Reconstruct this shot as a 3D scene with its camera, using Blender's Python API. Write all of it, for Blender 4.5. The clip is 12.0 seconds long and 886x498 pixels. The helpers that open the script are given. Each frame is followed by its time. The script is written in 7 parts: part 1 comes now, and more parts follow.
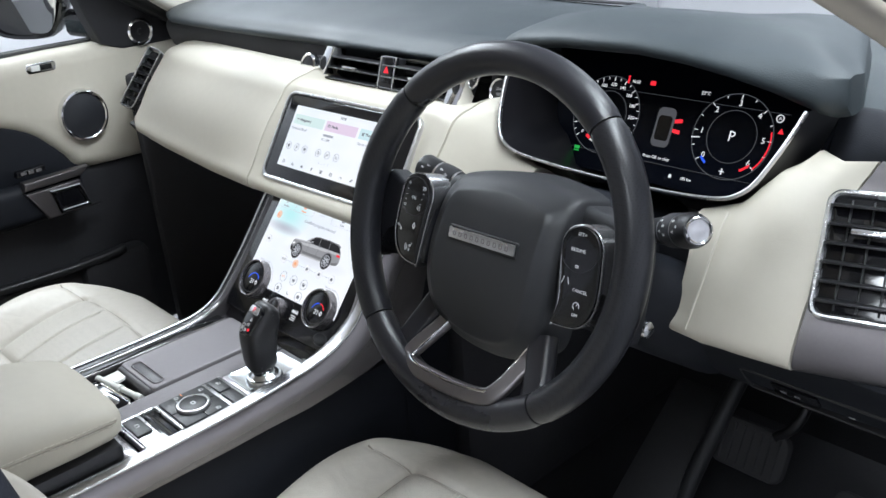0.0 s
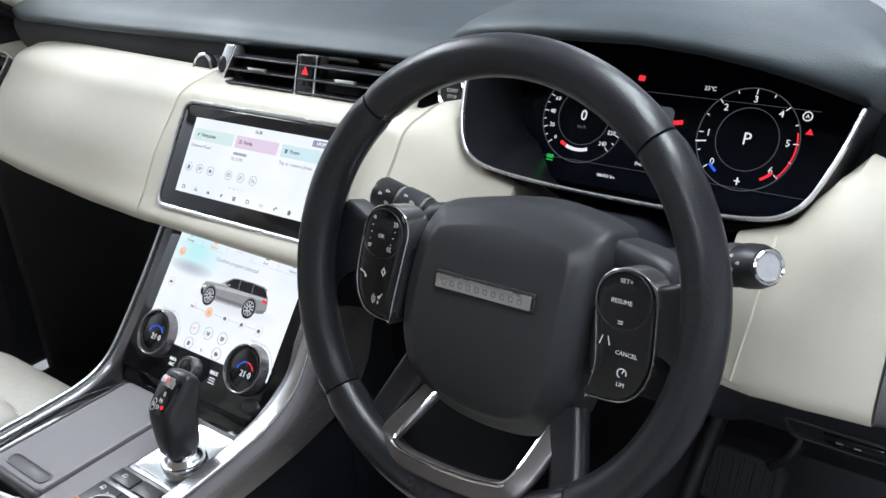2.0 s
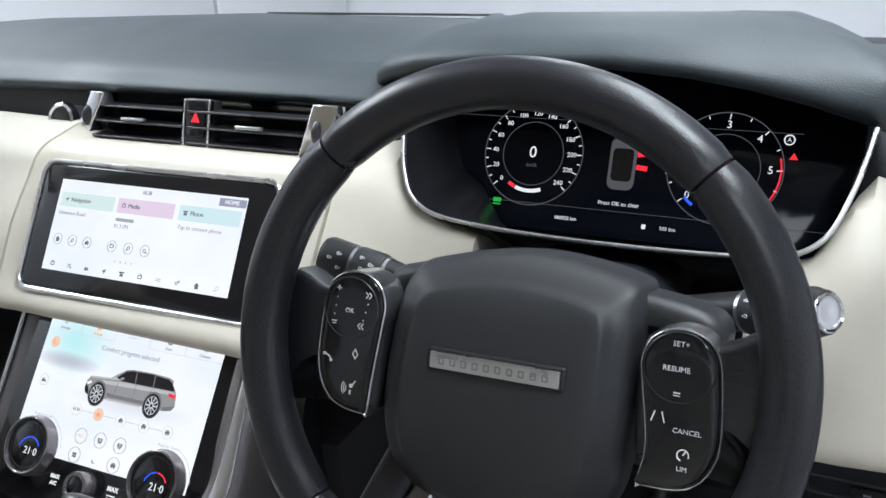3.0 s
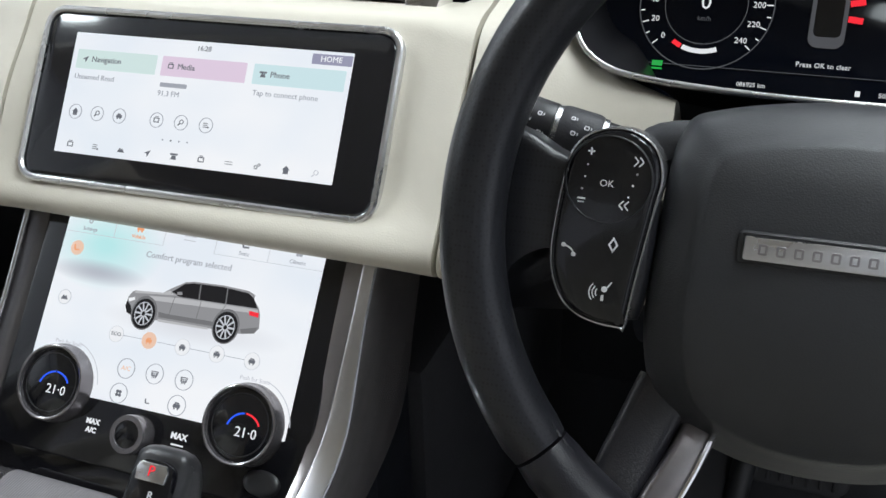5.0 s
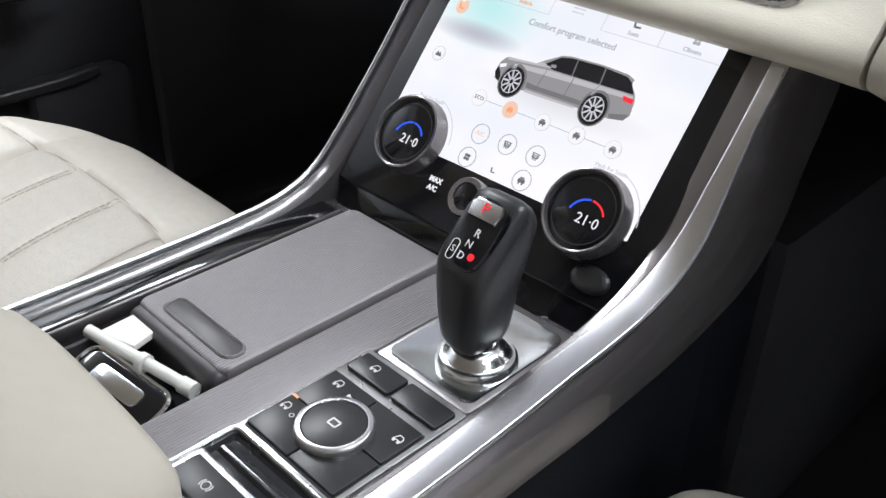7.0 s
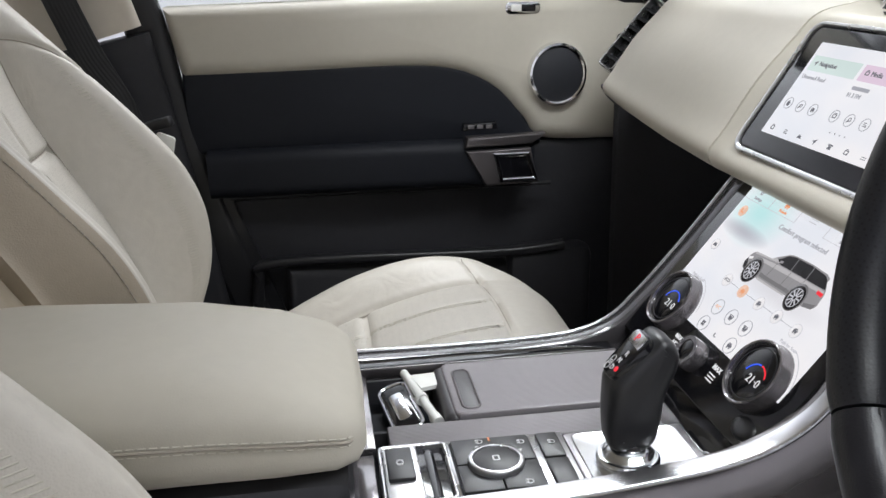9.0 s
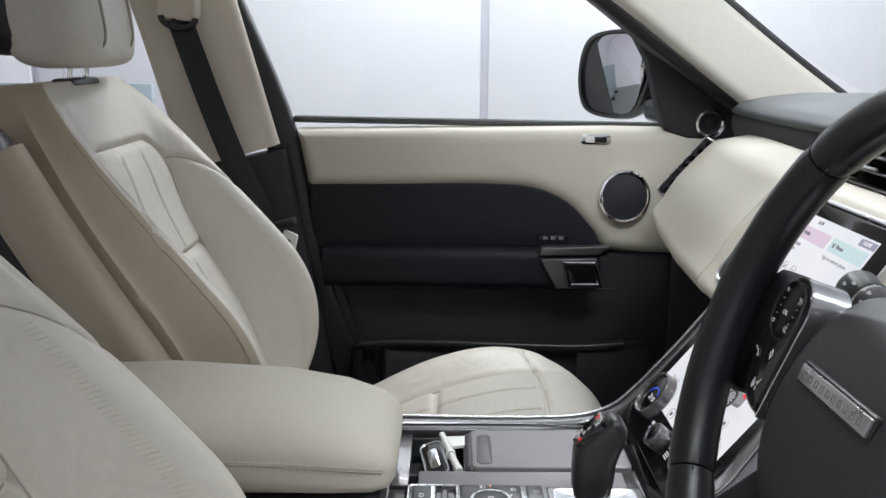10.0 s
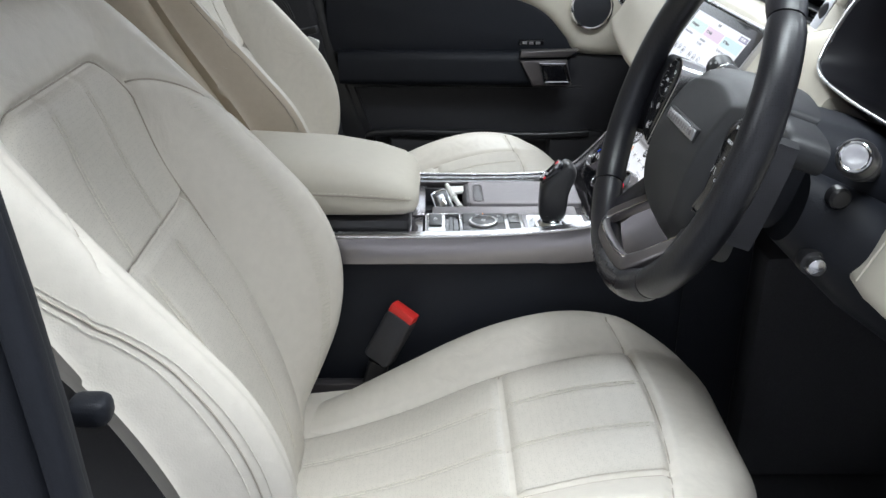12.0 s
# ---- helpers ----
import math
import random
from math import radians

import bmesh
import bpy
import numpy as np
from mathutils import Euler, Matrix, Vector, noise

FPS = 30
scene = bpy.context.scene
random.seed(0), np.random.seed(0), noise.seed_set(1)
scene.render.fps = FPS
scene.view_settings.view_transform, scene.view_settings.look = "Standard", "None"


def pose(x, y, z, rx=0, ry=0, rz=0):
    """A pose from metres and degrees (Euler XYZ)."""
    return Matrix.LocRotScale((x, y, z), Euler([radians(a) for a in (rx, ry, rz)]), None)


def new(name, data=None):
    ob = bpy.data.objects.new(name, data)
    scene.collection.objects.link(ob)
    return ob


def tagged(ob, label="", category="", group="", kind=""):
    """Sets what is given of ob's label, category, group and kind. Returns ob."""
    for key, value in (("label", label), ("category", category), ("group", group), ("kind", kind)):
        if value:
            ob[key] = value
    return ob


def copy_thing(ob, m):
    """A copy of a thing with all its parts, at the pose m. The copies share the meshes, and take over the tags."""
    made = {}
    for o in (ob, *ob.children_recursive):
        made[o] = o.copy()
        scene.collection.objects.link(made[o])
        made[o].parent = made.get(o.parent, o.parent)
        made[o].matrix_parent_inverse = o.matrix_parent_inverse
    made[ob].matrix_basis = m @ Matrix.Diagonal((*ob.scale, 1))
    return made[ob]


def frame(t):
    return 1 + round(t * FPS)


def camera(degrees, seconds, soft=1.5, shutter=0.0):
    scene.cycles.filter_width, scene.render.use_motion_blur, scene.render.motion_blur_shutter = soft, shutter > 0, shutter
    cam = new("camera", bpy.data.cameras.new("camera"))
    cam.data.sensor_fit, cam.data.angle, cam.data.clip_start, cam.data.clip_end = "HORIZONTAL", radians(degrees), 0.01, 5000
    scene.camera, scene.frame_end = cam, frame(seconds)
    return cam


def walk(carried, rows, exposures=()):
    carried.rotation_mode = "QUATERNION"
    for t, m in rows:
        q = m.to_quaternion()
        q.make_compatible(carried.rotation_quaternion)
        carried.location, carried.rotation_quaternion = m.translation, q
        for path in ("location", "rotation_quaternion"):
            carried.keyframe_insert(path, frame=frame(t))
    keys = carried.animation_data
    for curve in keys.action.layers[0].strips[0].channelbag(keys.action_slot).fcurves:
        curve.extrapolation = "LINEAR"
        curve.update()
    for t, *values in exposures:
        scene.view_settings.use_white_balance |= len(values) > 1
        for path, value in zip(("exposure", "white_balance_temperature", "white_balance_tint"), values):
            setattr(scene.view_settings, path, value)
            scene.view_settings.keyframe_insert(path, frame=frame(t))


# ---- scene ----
cam = camera(51.86, 12.0)
# seconds, eye x y z, yaw, pitch, roll
PATH = [
    (0, 1.0370, -0.5927, 1.5091, 49.09, -23.55, -4.86),
    (0.5, 1.0056, -0.5900, 1.5134, 48.32, -22.48, -6.09),
    (1, 0.9513, -0.5652, 1.5105, 45.60, -23.64, -6.43),
    (1.5, 0.8953, -0.5413, 1.5026, 44.50, -24.66, -6.00),
    (2, 0.8139, -0.5150, 1.4798, 39.98, -24.87, -4.61),
    (2.5, 0.7289, -0.4883, 1.4625, 34.43, -24.10, -4.65),
    (2.7, 0.6969, -0.4832, 1.4600, 31.73, -23.56, -4.68),
    (4.3, 0.4612, -0.4262, 1.3681, 19.32, -22.83, -0.11),
    (4.5, 0.4472, -0.4250, 1.3638, 19.22, -24.20, -0.49),
    (5, 0.3925, -0.4172, 1.3521, 20.74, -27.97, -1.28),
    (5.5, 0.3486, -0.4141, 1.3409, 24.11, -31.61, -1.17),
    (6, 0.3327, -0.4164, 1.3204, 29.08, -33.21, -0.13),
    (6.5, 0.3442, -0.4144, 1.2669, 35.69, -32.61, 1.17),
    (7, 0.3700, -0.4119, 1.2294, 44.91, -31.75, 1.27),
    (7.5, 0.4132, -0.3982, 1.2139, 54.07, -29.72, 1.97),
    (7.7, 0.4387, -0.3856, 1.2067, 59.98, -27.24, 0.38),
    (9.3, 0.7482, -0.2921, 1.2905, 85.51, -16.07, -1.40),
    (9.5, 0.8078, -0.2751, 1.3122, 87.55, -14.42, -1.42),
    (10, 0.9281, -0.2392, 1.3490, 90.57, -12.57, 0.16),
    (10.5, 1.0279, -0.1899, 1.3857, 96.52, -13.13, 0.76),
    (11, 1.1165, -0.1651, 1.4167, 101.80, -16.23, 1.19),
    (11.5, 1.2130, -0.2036, 1.4222, 98.21, -22.12, 2.20),
    (12, 1.3316, -0.2740, 1.4143, 89.27, -24.12, 0.19),
]
walk(cam, [(t, pose(x, y, z, 90 + pitch, 0, yaw) @ pose(0, 0, 0, 0, 0, roll)) for t, x, y, z, yaw, pitch, roll in PATH], exposures=[(0, 0.04, 6280, 10), (4.5, 0.02, 6380, 10), (5.0, -0.1, 6420, 9), (5.5, -0.16, 6450, 10), (6.5, -0.06, 6500, 12), (7.0, 0.02, 6550, 13), (7.5, 0.1, 6600, 14), (8.5, -0.04, 6650, 14), (9.5, -0.25, 6600, 12), (10, -0.25, 6550, 12), (10.5, -0.14, 6450, 12), (11, -0.05, 6400, 11), (12, 0.04, 6400, 10)])

# ---- room light ----
world = bpy.data.worlds.new("world")
scene.world = world
world.use_nodes = True
world.node_tree.nodes["Background"].inputs[0].default_value = (0.86, 0.9, 1.0, 1)
world.node_tree.nodes["Background"].inputs[1].default_value = 0.02


def fill_lamp(at, size, watts, turn=(0, 0, 0)):
    data = bpy.data.lights.new("added_ceiling_light", "AREA")
    data.shape, data.size, data.size_y, data.energy = "RECTANGLE", size[0], size[1], watts
    data.color = (0.90, 0.96, 1.0)
    ob = new("added_ceiling_light", data)
    ob.matrix_world = pose(*at, *turn)
    return ob


# Invented lamps out of view, placed and powered to spread light through the cabin
FILL_LAMPS = [(-2.4, 0.3, 128), (-0.6, 4.1, 44), (0.9, 1.3, 64), (1.4, -0.6, 102), (1.7, -3.2, 46), (2.5, -0.4, 25)]
for lx, ly, watts in FILL_LAMPS:
    fill_lamp((lx, ly, 3.36), (0.5, 2.2), watts)

# ---- materials ----
def material(name, base, rough=0.5, metal=0.0, bump=0.0, scale=400.0, vary=0.06, vary_scale=6.0, coat=0.0, kind="noise", spec=0.5, wrinkle=0.0):
    m = bpy.data.materials.new(name)
    m.use_nodes = True
    nt, ns = m.node_tree, m.node_tree.nodes
    b = ns["Principled BSDF"]
    b.inputs["Base Color"].default_value = (*base, 1)
    b.inputs["Roughness"].default_value = rough
    b.inputs["Metallic"].default_value = metal
    b.inputs["Coat Weight"].default_value = coat
    b.inputs["Specular IOR Level"].default_value = spec
    tc = ns.new("ShaderNodeTexCoord")
    if vary:
        n1 = ns.new("ShaderNodeTexNoise")
        n1.inputs["Scale"].default_value, n1.inputs["Detail"].default_value = vary_scale, 6
        n2 = ns.new("ShaderNodeTexNoise")
        n2.inputs["Scale"].default_value, n2.inputs["Detail"].default_value = vary_scale * 14, 3
        add = ns.new("ShaderNodeMath")
        add.operation = "ADD"
        mr = ns.new("ShaderNodeMapRange")
        mr.inputs["From Min"].default_value, mr.inputs["From Max"].default_value = 0.6, 1.4
        mr.inputs["To Min"].default_value, mr.inputs["To Max"].default_value = 1 - vary, 1 + vary
        mix = ns.new("ShaderNodeMix")
        mix.data_type, mix.blend_type = "RGBA", "MULTIPLY"
        mix.inputs[0].default_value = 1
        mix.inputs[6].default_value = (*base, 1)
        comb = ns.new("ShaderNodeCombineColor")
        for n in (n1, n2):
            nt.links.new(tc.outputs["Object"], n.inputs["Vector"])
        nt.links.new(n1.outputs[0], add.inputs[0])
        nt.links.new(n2.outputs[0], add.inputs[1])
        nt.links.new(add.outputs[0], mr.inputs[0])
        for i in range(3):
            nt.links.new(mr.outputs[0], comb.inputs[i])
        nt.links.new(comb.outputs[0], mix.inputs[7])
        nt.links.new(mix.outputs[2], b.inputs["Base Color"])
        r2 = ns.new("ShaderNodeMapRange")
        r2.inputs["From Min"].default_value, r2.inputs["From Max"].default_value = 0.3, 0.7
        r2.inputs["To Min"].default_value, r2.inputs["To Max"].default_value = max(0.02, rough * 0.85), min(1, rough * 1.15)
        nt.links.new(n1.outputs[0], r2.inputs[0])
        nt.links.new(r2.outputs[0], b.inputs["Roughness"])
    if bump:
        if kind == "grain":
            t = ns.new("ShaderNodeTexVoronoi")
            t.feature = "SMOOTH_F1"
            t.inputs["Scale"].default_value = scale
            out = t.outputs["Distance"]
        elif kind == "lines":
            t = ns.new("ShaderNodeTexWave")
            t.wave_type, t.bands_direction = "BANDS", "X"
            t.inputs["Scale"].default_value = scale
            out = t.outputs["Fac"]
        else:
            t = ns.new("ShaderNodeTexNoise")
            t.inputs["Scale"].default_value, t.inputs["Detail"].default_value = scale, 4
            out = t.outputs[0]
        nt.links.new(tc.outputs["Object"], t.inputs["Vector"])
        bp = ns.new("ShaderNodeBump")
        bp.inputs["Strength"].default_value, bp.inputs["Distance"].default_value = bump, 0.0006
        nt.links.new(out, bp.inputs["Height"])
        nt.links.new(bp.outputs[0], b.inputs["Normal"])
        if wrinkle:
            soft = ns.new("ShaderNodeTexNoise")
            soft.inputs["Scale"].default_value, soft.inputs["Detail"].default_value, soft.inputs["Distortion"].default_value = 16, 2, 1.4
            nt.links.new(tc.outputs["Object"], soft.inputs["Vector"])
            b2 = ns.new("ShaderNodeBump")
            b2.inputs["Strength"].default_value, b2.inputs["Distance"].default_value = wrinkle, 0.006
            nt.links.new(soft.outputs[0], b2.inputs["Height"])
            nt.links.new(b2.outputs[0], bp.inputs["Normal"])
    return m


def glow(name, colour, strength):
    m = bpy.data.materials.new(name)
    m.use_nodes = True
    b = m.node_tree.nodes["Principled BSDF"]
    b.inputs["Base Color"].default_value = (0.01, 0.01, 0.01, 1)
    b.inputs["Roughness"].default_value = 0.12
    b.inputs["Specular IOR Level"].default_value = 0.15
    b.inputs["Emission Color"].default_value = (*colour, 1)
    b.inputs["Emission Strength"].default_value = strength
    return m


def glass(name, tint=(1, 1, 1)):
    m = bpy.data.materials.new(name)
    m.use_nodes = True
    nt, ns = m.node_tree, m.node_tree.nodes
    ns.remove(ns["Principled BSDF"])
    tr, gl, mx = ns.new("ShaderNodeBsdfTransparent"), ns.new("ShaderNodeBsdfGlossy"), ns.new("ShaderNodeMixShader")
    tr.inputs[0].default_value = (*tint, 1)
    gl.inputs["Roughness"].default_value = 0.02
    mx.inputs[0].default_value = 0.045
    nt.links.new(tr.outputs[0], mx.inputs[1])
    nt.links.new(gl.outputs[0], mx.inputs[2])
    nt.links.new(mx.outputs[0], ns["Material Output"].inputs[0])
    return m


def perforated(name, base, scale, low=0.86, loose=0.6, rough=0.5, spec=0.5):
    m = material(name, base, rough, spec=spec, bump=0.15, scale=700, kind="grain", vary=0.05)
    nt, ns = m.node_tree, m.node_tree.nodes
    b = ns["Principled BSDF"]
    old = b.inputs["Base Color"].links[0].from_socket
    v = ns.new("ShaderNodeTexVoronoi")
    v.inputs["Scale"].default_value, v.inputs["Randomness"].default_value = scale, loose
    tc = ns.new("ShaderNodeTexCoord")
    nt.links.new(tc.outputs["Object"], v.inputs["Vector"])
    mr = ns.new("ShaderNodeMapRange")
    mr.inputs["From Min"].default_value, mr.inputs["From Max"].default_value = 0.1, 0.4
    mr.inputs["To Min"].default_value = low
    nt.links.new(v.outputs["Distance"], mr.inputs[0])
    cc = ns.new("ShaderNodeCombineColor")
    for i in range(3):
        nt.links.new(mr.outputs[0], cc.inputs[i])
    mx = ns.new("ShaderNodeMix")
    mx.data_type, mx.blend_type = "RGBA", "MULTIPLY"
    mx.inputs[0].default_value = 1
    nt.links.new(old, mx.inputs[6])
    nt.links.new(cc.outputs[0], mx.inputs[7])
    nt.links.new(mx.outputs[2], b.inputs["Base Color"])
    return m


CREAM = material("cream_dash_leather", (0.535, 0.502, 0.425), 0.58, bump=0.15, scale=900, kind="grain", vary=0.03)
SEAT = material("cream_seat_leather", (0.60, 0.563, 0.498), 0.46, bump=0.3, scale=650, kind="grain", vary=0.05, wrinkle=0.35)
PERF = perforated("perforated_cream_leather", (0.535, 0.502, 0.443), 420.0, 0.80)
PILLAR = material("pale_pillar_trim", (0.68, 0.65, 0.58), 0.6, bump=0.15, scale=900, kind="grain", vary=0.03)
TAN = material("beige_trim_plastic", (0.64, 0.58, 0.49), 0.6, bump=0.2, scale=900, kind="grain", vary=0.03)
THREAD = material("cream_thread", (0.62, 0.59, 0.51), 0.7, vary=0.04)
# Seat leather tone darkened for the lines laid in the seam grooves
SEAM = material("dark_seam_leather", (0.39, 0.352, 0.295), 0.7, vary=0.04)
DASH = material("charcoal_dash_leather", (0.037, 0.047, 0.053), 0.50, bump=0.4, scale=800, kind="grain", vary=0.08)
WHEEL = material("black_wheel_leather", (0.015, 0.015, 0.019), 0.30, bump=0.2, scale=1100, kind="grain", vary=0.12, spec=0.5)
PERFBLACK = perforated("perforated_black_leather", (0.014, 0.0145, 0.018), 430.0, 0.08, 0.1, 0.33, 0.5)
HUB = material("black_soft_plastic", (0.027, 0.028, 0.031), 0.46, bump=0.2, scale=1300, kind="grain", vary=0.06, spec=0.42)
BLACK = material("black_plastic", (0.03, 0.03, 0.034), 0.55, spec=0.35, bump=0.3, scale=900, kind="grain", vary=0.1)
SATIN = material("satin_black_plastic", (0.018, 0.018, 0.02), 0.35, vary=0.08)
PIANO = material("gloss_black_panel", (0.007, 0.007, 0.009), 0.11, coat=0.25, vary=0.05, spec=0.4)
BEIGECARPET = material("beige_carpet", (0.68, 0.59, 0.55), 0.95, bump=0.8, scale=1500, vary=0.12, vary_scale=14)
CARPET = material("black_carpet", (0.042, 0.042, 0.047), 0.95, bump=1.0, scale=1500, vary=0.25, vary_scale=30)
DOORBLACK = material("black_door_leather", (0.012, 0.0135, 0.018), 0.55, spec=0.22, bump=0.3, scale=800, kind="grain", vary=0.08)
TUNNEL = material("satin_black_lining", (0.008, 0.008, 0.01), 0.35, vary=0.05)
RUBBER = material("black_rubber", (0.04, 0.04, 0.043), 0.7, bump=0.3, scale=500, vary=0.1)
ALU = material("brushed_grey_aluminium", (0.36, 0.345, 0.355), 0.32, metal=0.85, vary=0.08, vary_scale=20)
# Left rail's dimmer reflections are put into this darker copy of the lacquer
RAILDARK = material("dimmed_lacquered_rail", (0.085, 0.08, 0.085), 0.22, metal=0.5, coat=0.5, vary=0.05, vary_scale=6)
# Beige and cream leather with shade and warm bounce put into the colour
ARMSHADE = material("shaded_beige_leather", (0.46, 0.395, 0.30), 0.55, bump=0.3, scale=700, kind="grain", vary=0.05)
FLANK = material("shaded_side_leather", (0.49, 0.42, 0.325), 0.5, bump=0.3, scale=700, kind="grain", vary=0.05)
SILVER = material("satin_silver", (0.62, 0.62, 0.63), 0.28, metal=0.95, vary=0.06, vary_scale=15)
CHROME = material("chrome", (0.82, 0.82, 0.83), 0.09, metal=1.0, vary=0.03)
GREYTRIM = material("grey_lacquer_trim", (0.19, 0.178, 0.187), 0.24, metal=0.7, coat=0.6, vary=0.08, vary_scale=10)
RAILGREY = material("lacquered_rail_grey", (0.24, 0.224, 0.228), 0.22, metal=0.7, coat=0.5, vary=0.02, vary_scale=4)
VENEER = material("ribbed_grey_veneer", (0.24, 0.225, 0.235), 0.42, metal=0.45, bump=0.5, scale=150, kind="lines", vary=0.06, vary_scale=8)
WHITE = material("white_plastic", (0.78, 0.78, 0.74), 0.4, vary=0.04)
GREYPLASTIC = material("light_grey_plastic", (0.62, 0.62, 0.61), 0.5, bump=0.1, scale=900, vary=0.03)
RED = material("red_plastic", (0.62, 0.03, 0.025), 0.35, vary=0.04)
WEB = material("black_belt_webbing", (0.014, 0.014, 0.016), 0.7, bump=0.8, scale=260, kind="lines", vary=0.1)
PLASTER = material("white_wall_panel", (0.86, 0.85, 0.885), 0.6, bump=0.05, scale=60, vary=0.02, vary_scale=1.2)
JOINT = material("pale_joint", (0.76, 0.75, 0.81), 0.7, vary=0.03)
CONCRETE = material("grey_screed_floor", (0.19, 0.19, 0.195), 0.4, bump=0.2, scale=40, vary=0.12, vary_scale=1.5)
TEALBOARD = material("blue_grey_board", (0.30, 0.37, 0.40), 0.35, vary=0.05, vary_scale=2)
PAINT = material("black_car_paint", (0.008, 0.008, 0.01), 0.12, coat=1.0, vary=0.05)
MIRROR = material("mirror_glass", (0.9, 0.9, 0.92), 0.01, metal=1.0, vary=0)
GLASS = glass("clear_glass", (0.93, 0.96, 0.95))
MESHBLACK = material("speaker_mesh", (0.03, 0.032, 0.038), 0.5, metal=0.3, bump=1.0, scale=700, kind="grain", vary=0.05)
LIT = glow("white_marking", (0.95, 0.97, 1.0), 0.85)
LITRED = glow("red_marking", (1.0, 0.03, 0.05), 1.0)
LITGREEN = glow("green_marking", (0.05, 0.9, 0.15), 0.45)
LITBLUE = glow("blue_marking", (0.03, 0.12, 1.0), 1.0)
LITDIM = glow("dim_marking", (0.5, 0.53, 0.6), 0.17)
PRINT = material("white_print", (0.75, 0.75, 0.76), 0.5, vary=0.02)
RAILEDGE = material("satin_rail_metal", (0.62, 0.62, 0.635), 0.24, metal=0.95, vary=0.06, vary_scale=15)
SURROUND = material("dark_satin_metal", (0.155, 0.143, 0.147), 0.34, metal=0.75, vary=0.06, vary_scale=20)
DISPLAY = material("coated_display_glass", (0.004, 0.005, 0.009), 0.07, vary=0.05, spec=0.12)
# Darkened veneer: shade of the finger hollow, and the lid's dark front
SCOOP = material("darkened_veneer", (0.05, 0.046, 0.05), 0.4, vary=0.1, vary_scale=30)
SHIFTBASE = material("polished_chrome", (0.70, 0.72, 0.74), 0.17, metal=1.0, vary=0.05)
PRINTDIM = material("grey_print", (0.3, 0.3, 0.31), 0.5, vary=0.02)

# ---- shape helpers ----
ORIGIN = {}


def thing(name, at, label, category, group="", kind=""):
    ob = new(name)
    ob.empty_display_size = 0.02
    ob.location = at
    ORIGIN[ob.name] = Vector(at)
    return tagged(ob, label, category, group, kind)


SHIFT = [None]


def part(name, bm, mat, parent=None, label="", smooth=40, at=None):
    me = bpy.data.meshes.new(name)
    bmesh.ops.recalc_face_normals(bm, faces=bm.faces)
    o = ORIGIN[parent.name] if parent else Vector(at or (0, 0, 0))
    if SHIFT[0]:
        bm.transform(SHIFT[0])
    bm.transform(Matrix.Translation(-o))
    for f in bm.faces:
        f.smooth = smooth > 0
    bm.to_mesh(me)
    bm.free()
    if smooth:
        me.set_sharp_from_angle(angle=radians(smooth))
    me.materials.append(mat)
    ob = new(name, me)
    if parent:
        ob.parent = parent
    else:
        ob.location = o
    ORIGIN[ob.name] = o
    return tagged(ob, label)


def basis(o, u, v):
    u = Vector(u).normalized()
    n = u.cross(Vector(v)).normalized()
    v = n.cross(u)
    m = Matrix((u, v, n)).transposed().to_4x4()
    return Matrix.Translation(o) @ m


def box(at, size, r=0.004, m=None, seg=2):
    bm = bmesh.new()
    bmesh.ops.create_cube(bm, size=1)
    bm.transform(Matrix.Translation(at) @ Matrix.Diagonal((*size, 1)))
    if r:
        bmesh.ops.bevel(bm, geom=bm.edges[:], offset=min(r, 0.48 * min(size)), segments=seg, affect="EDGES", profile=0.5)
    if m:
        bm.transform(m)
    return bm


def join(*bms):
    out = bmesh.new()
    for b in bms:
        me = bpy.data.meshes.new("tmp")
        b.to_mesh(me)
        b.free()
        out.from_mesh(me)
        bpy.data.meshes.remove(me)
    return out


def spline(pts, n, closed=False):
    """Catmull-Rom through pts, n points."""
    pts = [Vector(p) for p in pts]
    k = len(pts)
    out = []
    for i in range(n):
        s = i * (k if closed else k - 1) / (n if closed else n - 1)
        j = min(int(s), k - 1 if closed else k - 2)
        t = s - j
        if closed:
            a, b, c, d = (pts[(j + q) % k] for q in (-1, 0, 1, 2))
        else:
            a, b, c, d = (pts[min(max(j + q, 0), k - 1)] for q in (-1, 0, 1, 2))
        out.append(0.5 * (2 * b + (c - a) * t + (2 * a - 5 * b + 4 * c - d) * t * t + (3 * b - a - 3 * c + d) * t ** 3))
    return out


def loft(rings, closed=True, caps=True, loop=False):
    bm = bmesh.new()
    rows = [[bm.verts.new(p) for p in r] for r in rings]
    n = len(rows[0])
    pairs = list(zip(rows, rows[1:])) + ([(rows[-1], rows[0])] if loop else [])
    for a, b in pairs:
        for i in range(n if closed else n - 1):
            j = (i + 1) % n
            bm.faces.new((a[i], a[j], b[j], b[i]))
    if caps and closed and not loop:
        bm.faces.new(rows[0][::-1])
        bm.faces.new(rows[-1])
    return bm


def sweep(path, prof, closed=False, caps=True, up=(0, 0, 1)):
    """prof: outline points (a, b) or a function of the step 0..1 giving them; a lies sideways, b along up."""
    rings = []
    k = len(path)
    path = [Vector(p) for p in path]
    for i, p in enumerate(path):
        if closed:
            d = path[(i + 1) % k] - path[i - 1]
        else:
            d = path[min(i + 1, k - 1)] - path[max(i - 1, 0)]
        d.normalize()
        s = d.cross(Vector(up)).normalized()
        w = s.cross(d)
        pr = prof(i / (k - 1)) if callable(prof) else prof
        rings.append([p + s * a + w * b for a, b in pr])
    return loft(rings, True, caps and not closed, closed)


def circle(r, n=16, ry=None):
    return [(r * math.cos(2 * math.pi * i / n), (ry or r) * math.sin(2 * math.pi * i / n)) for i in range(n)]


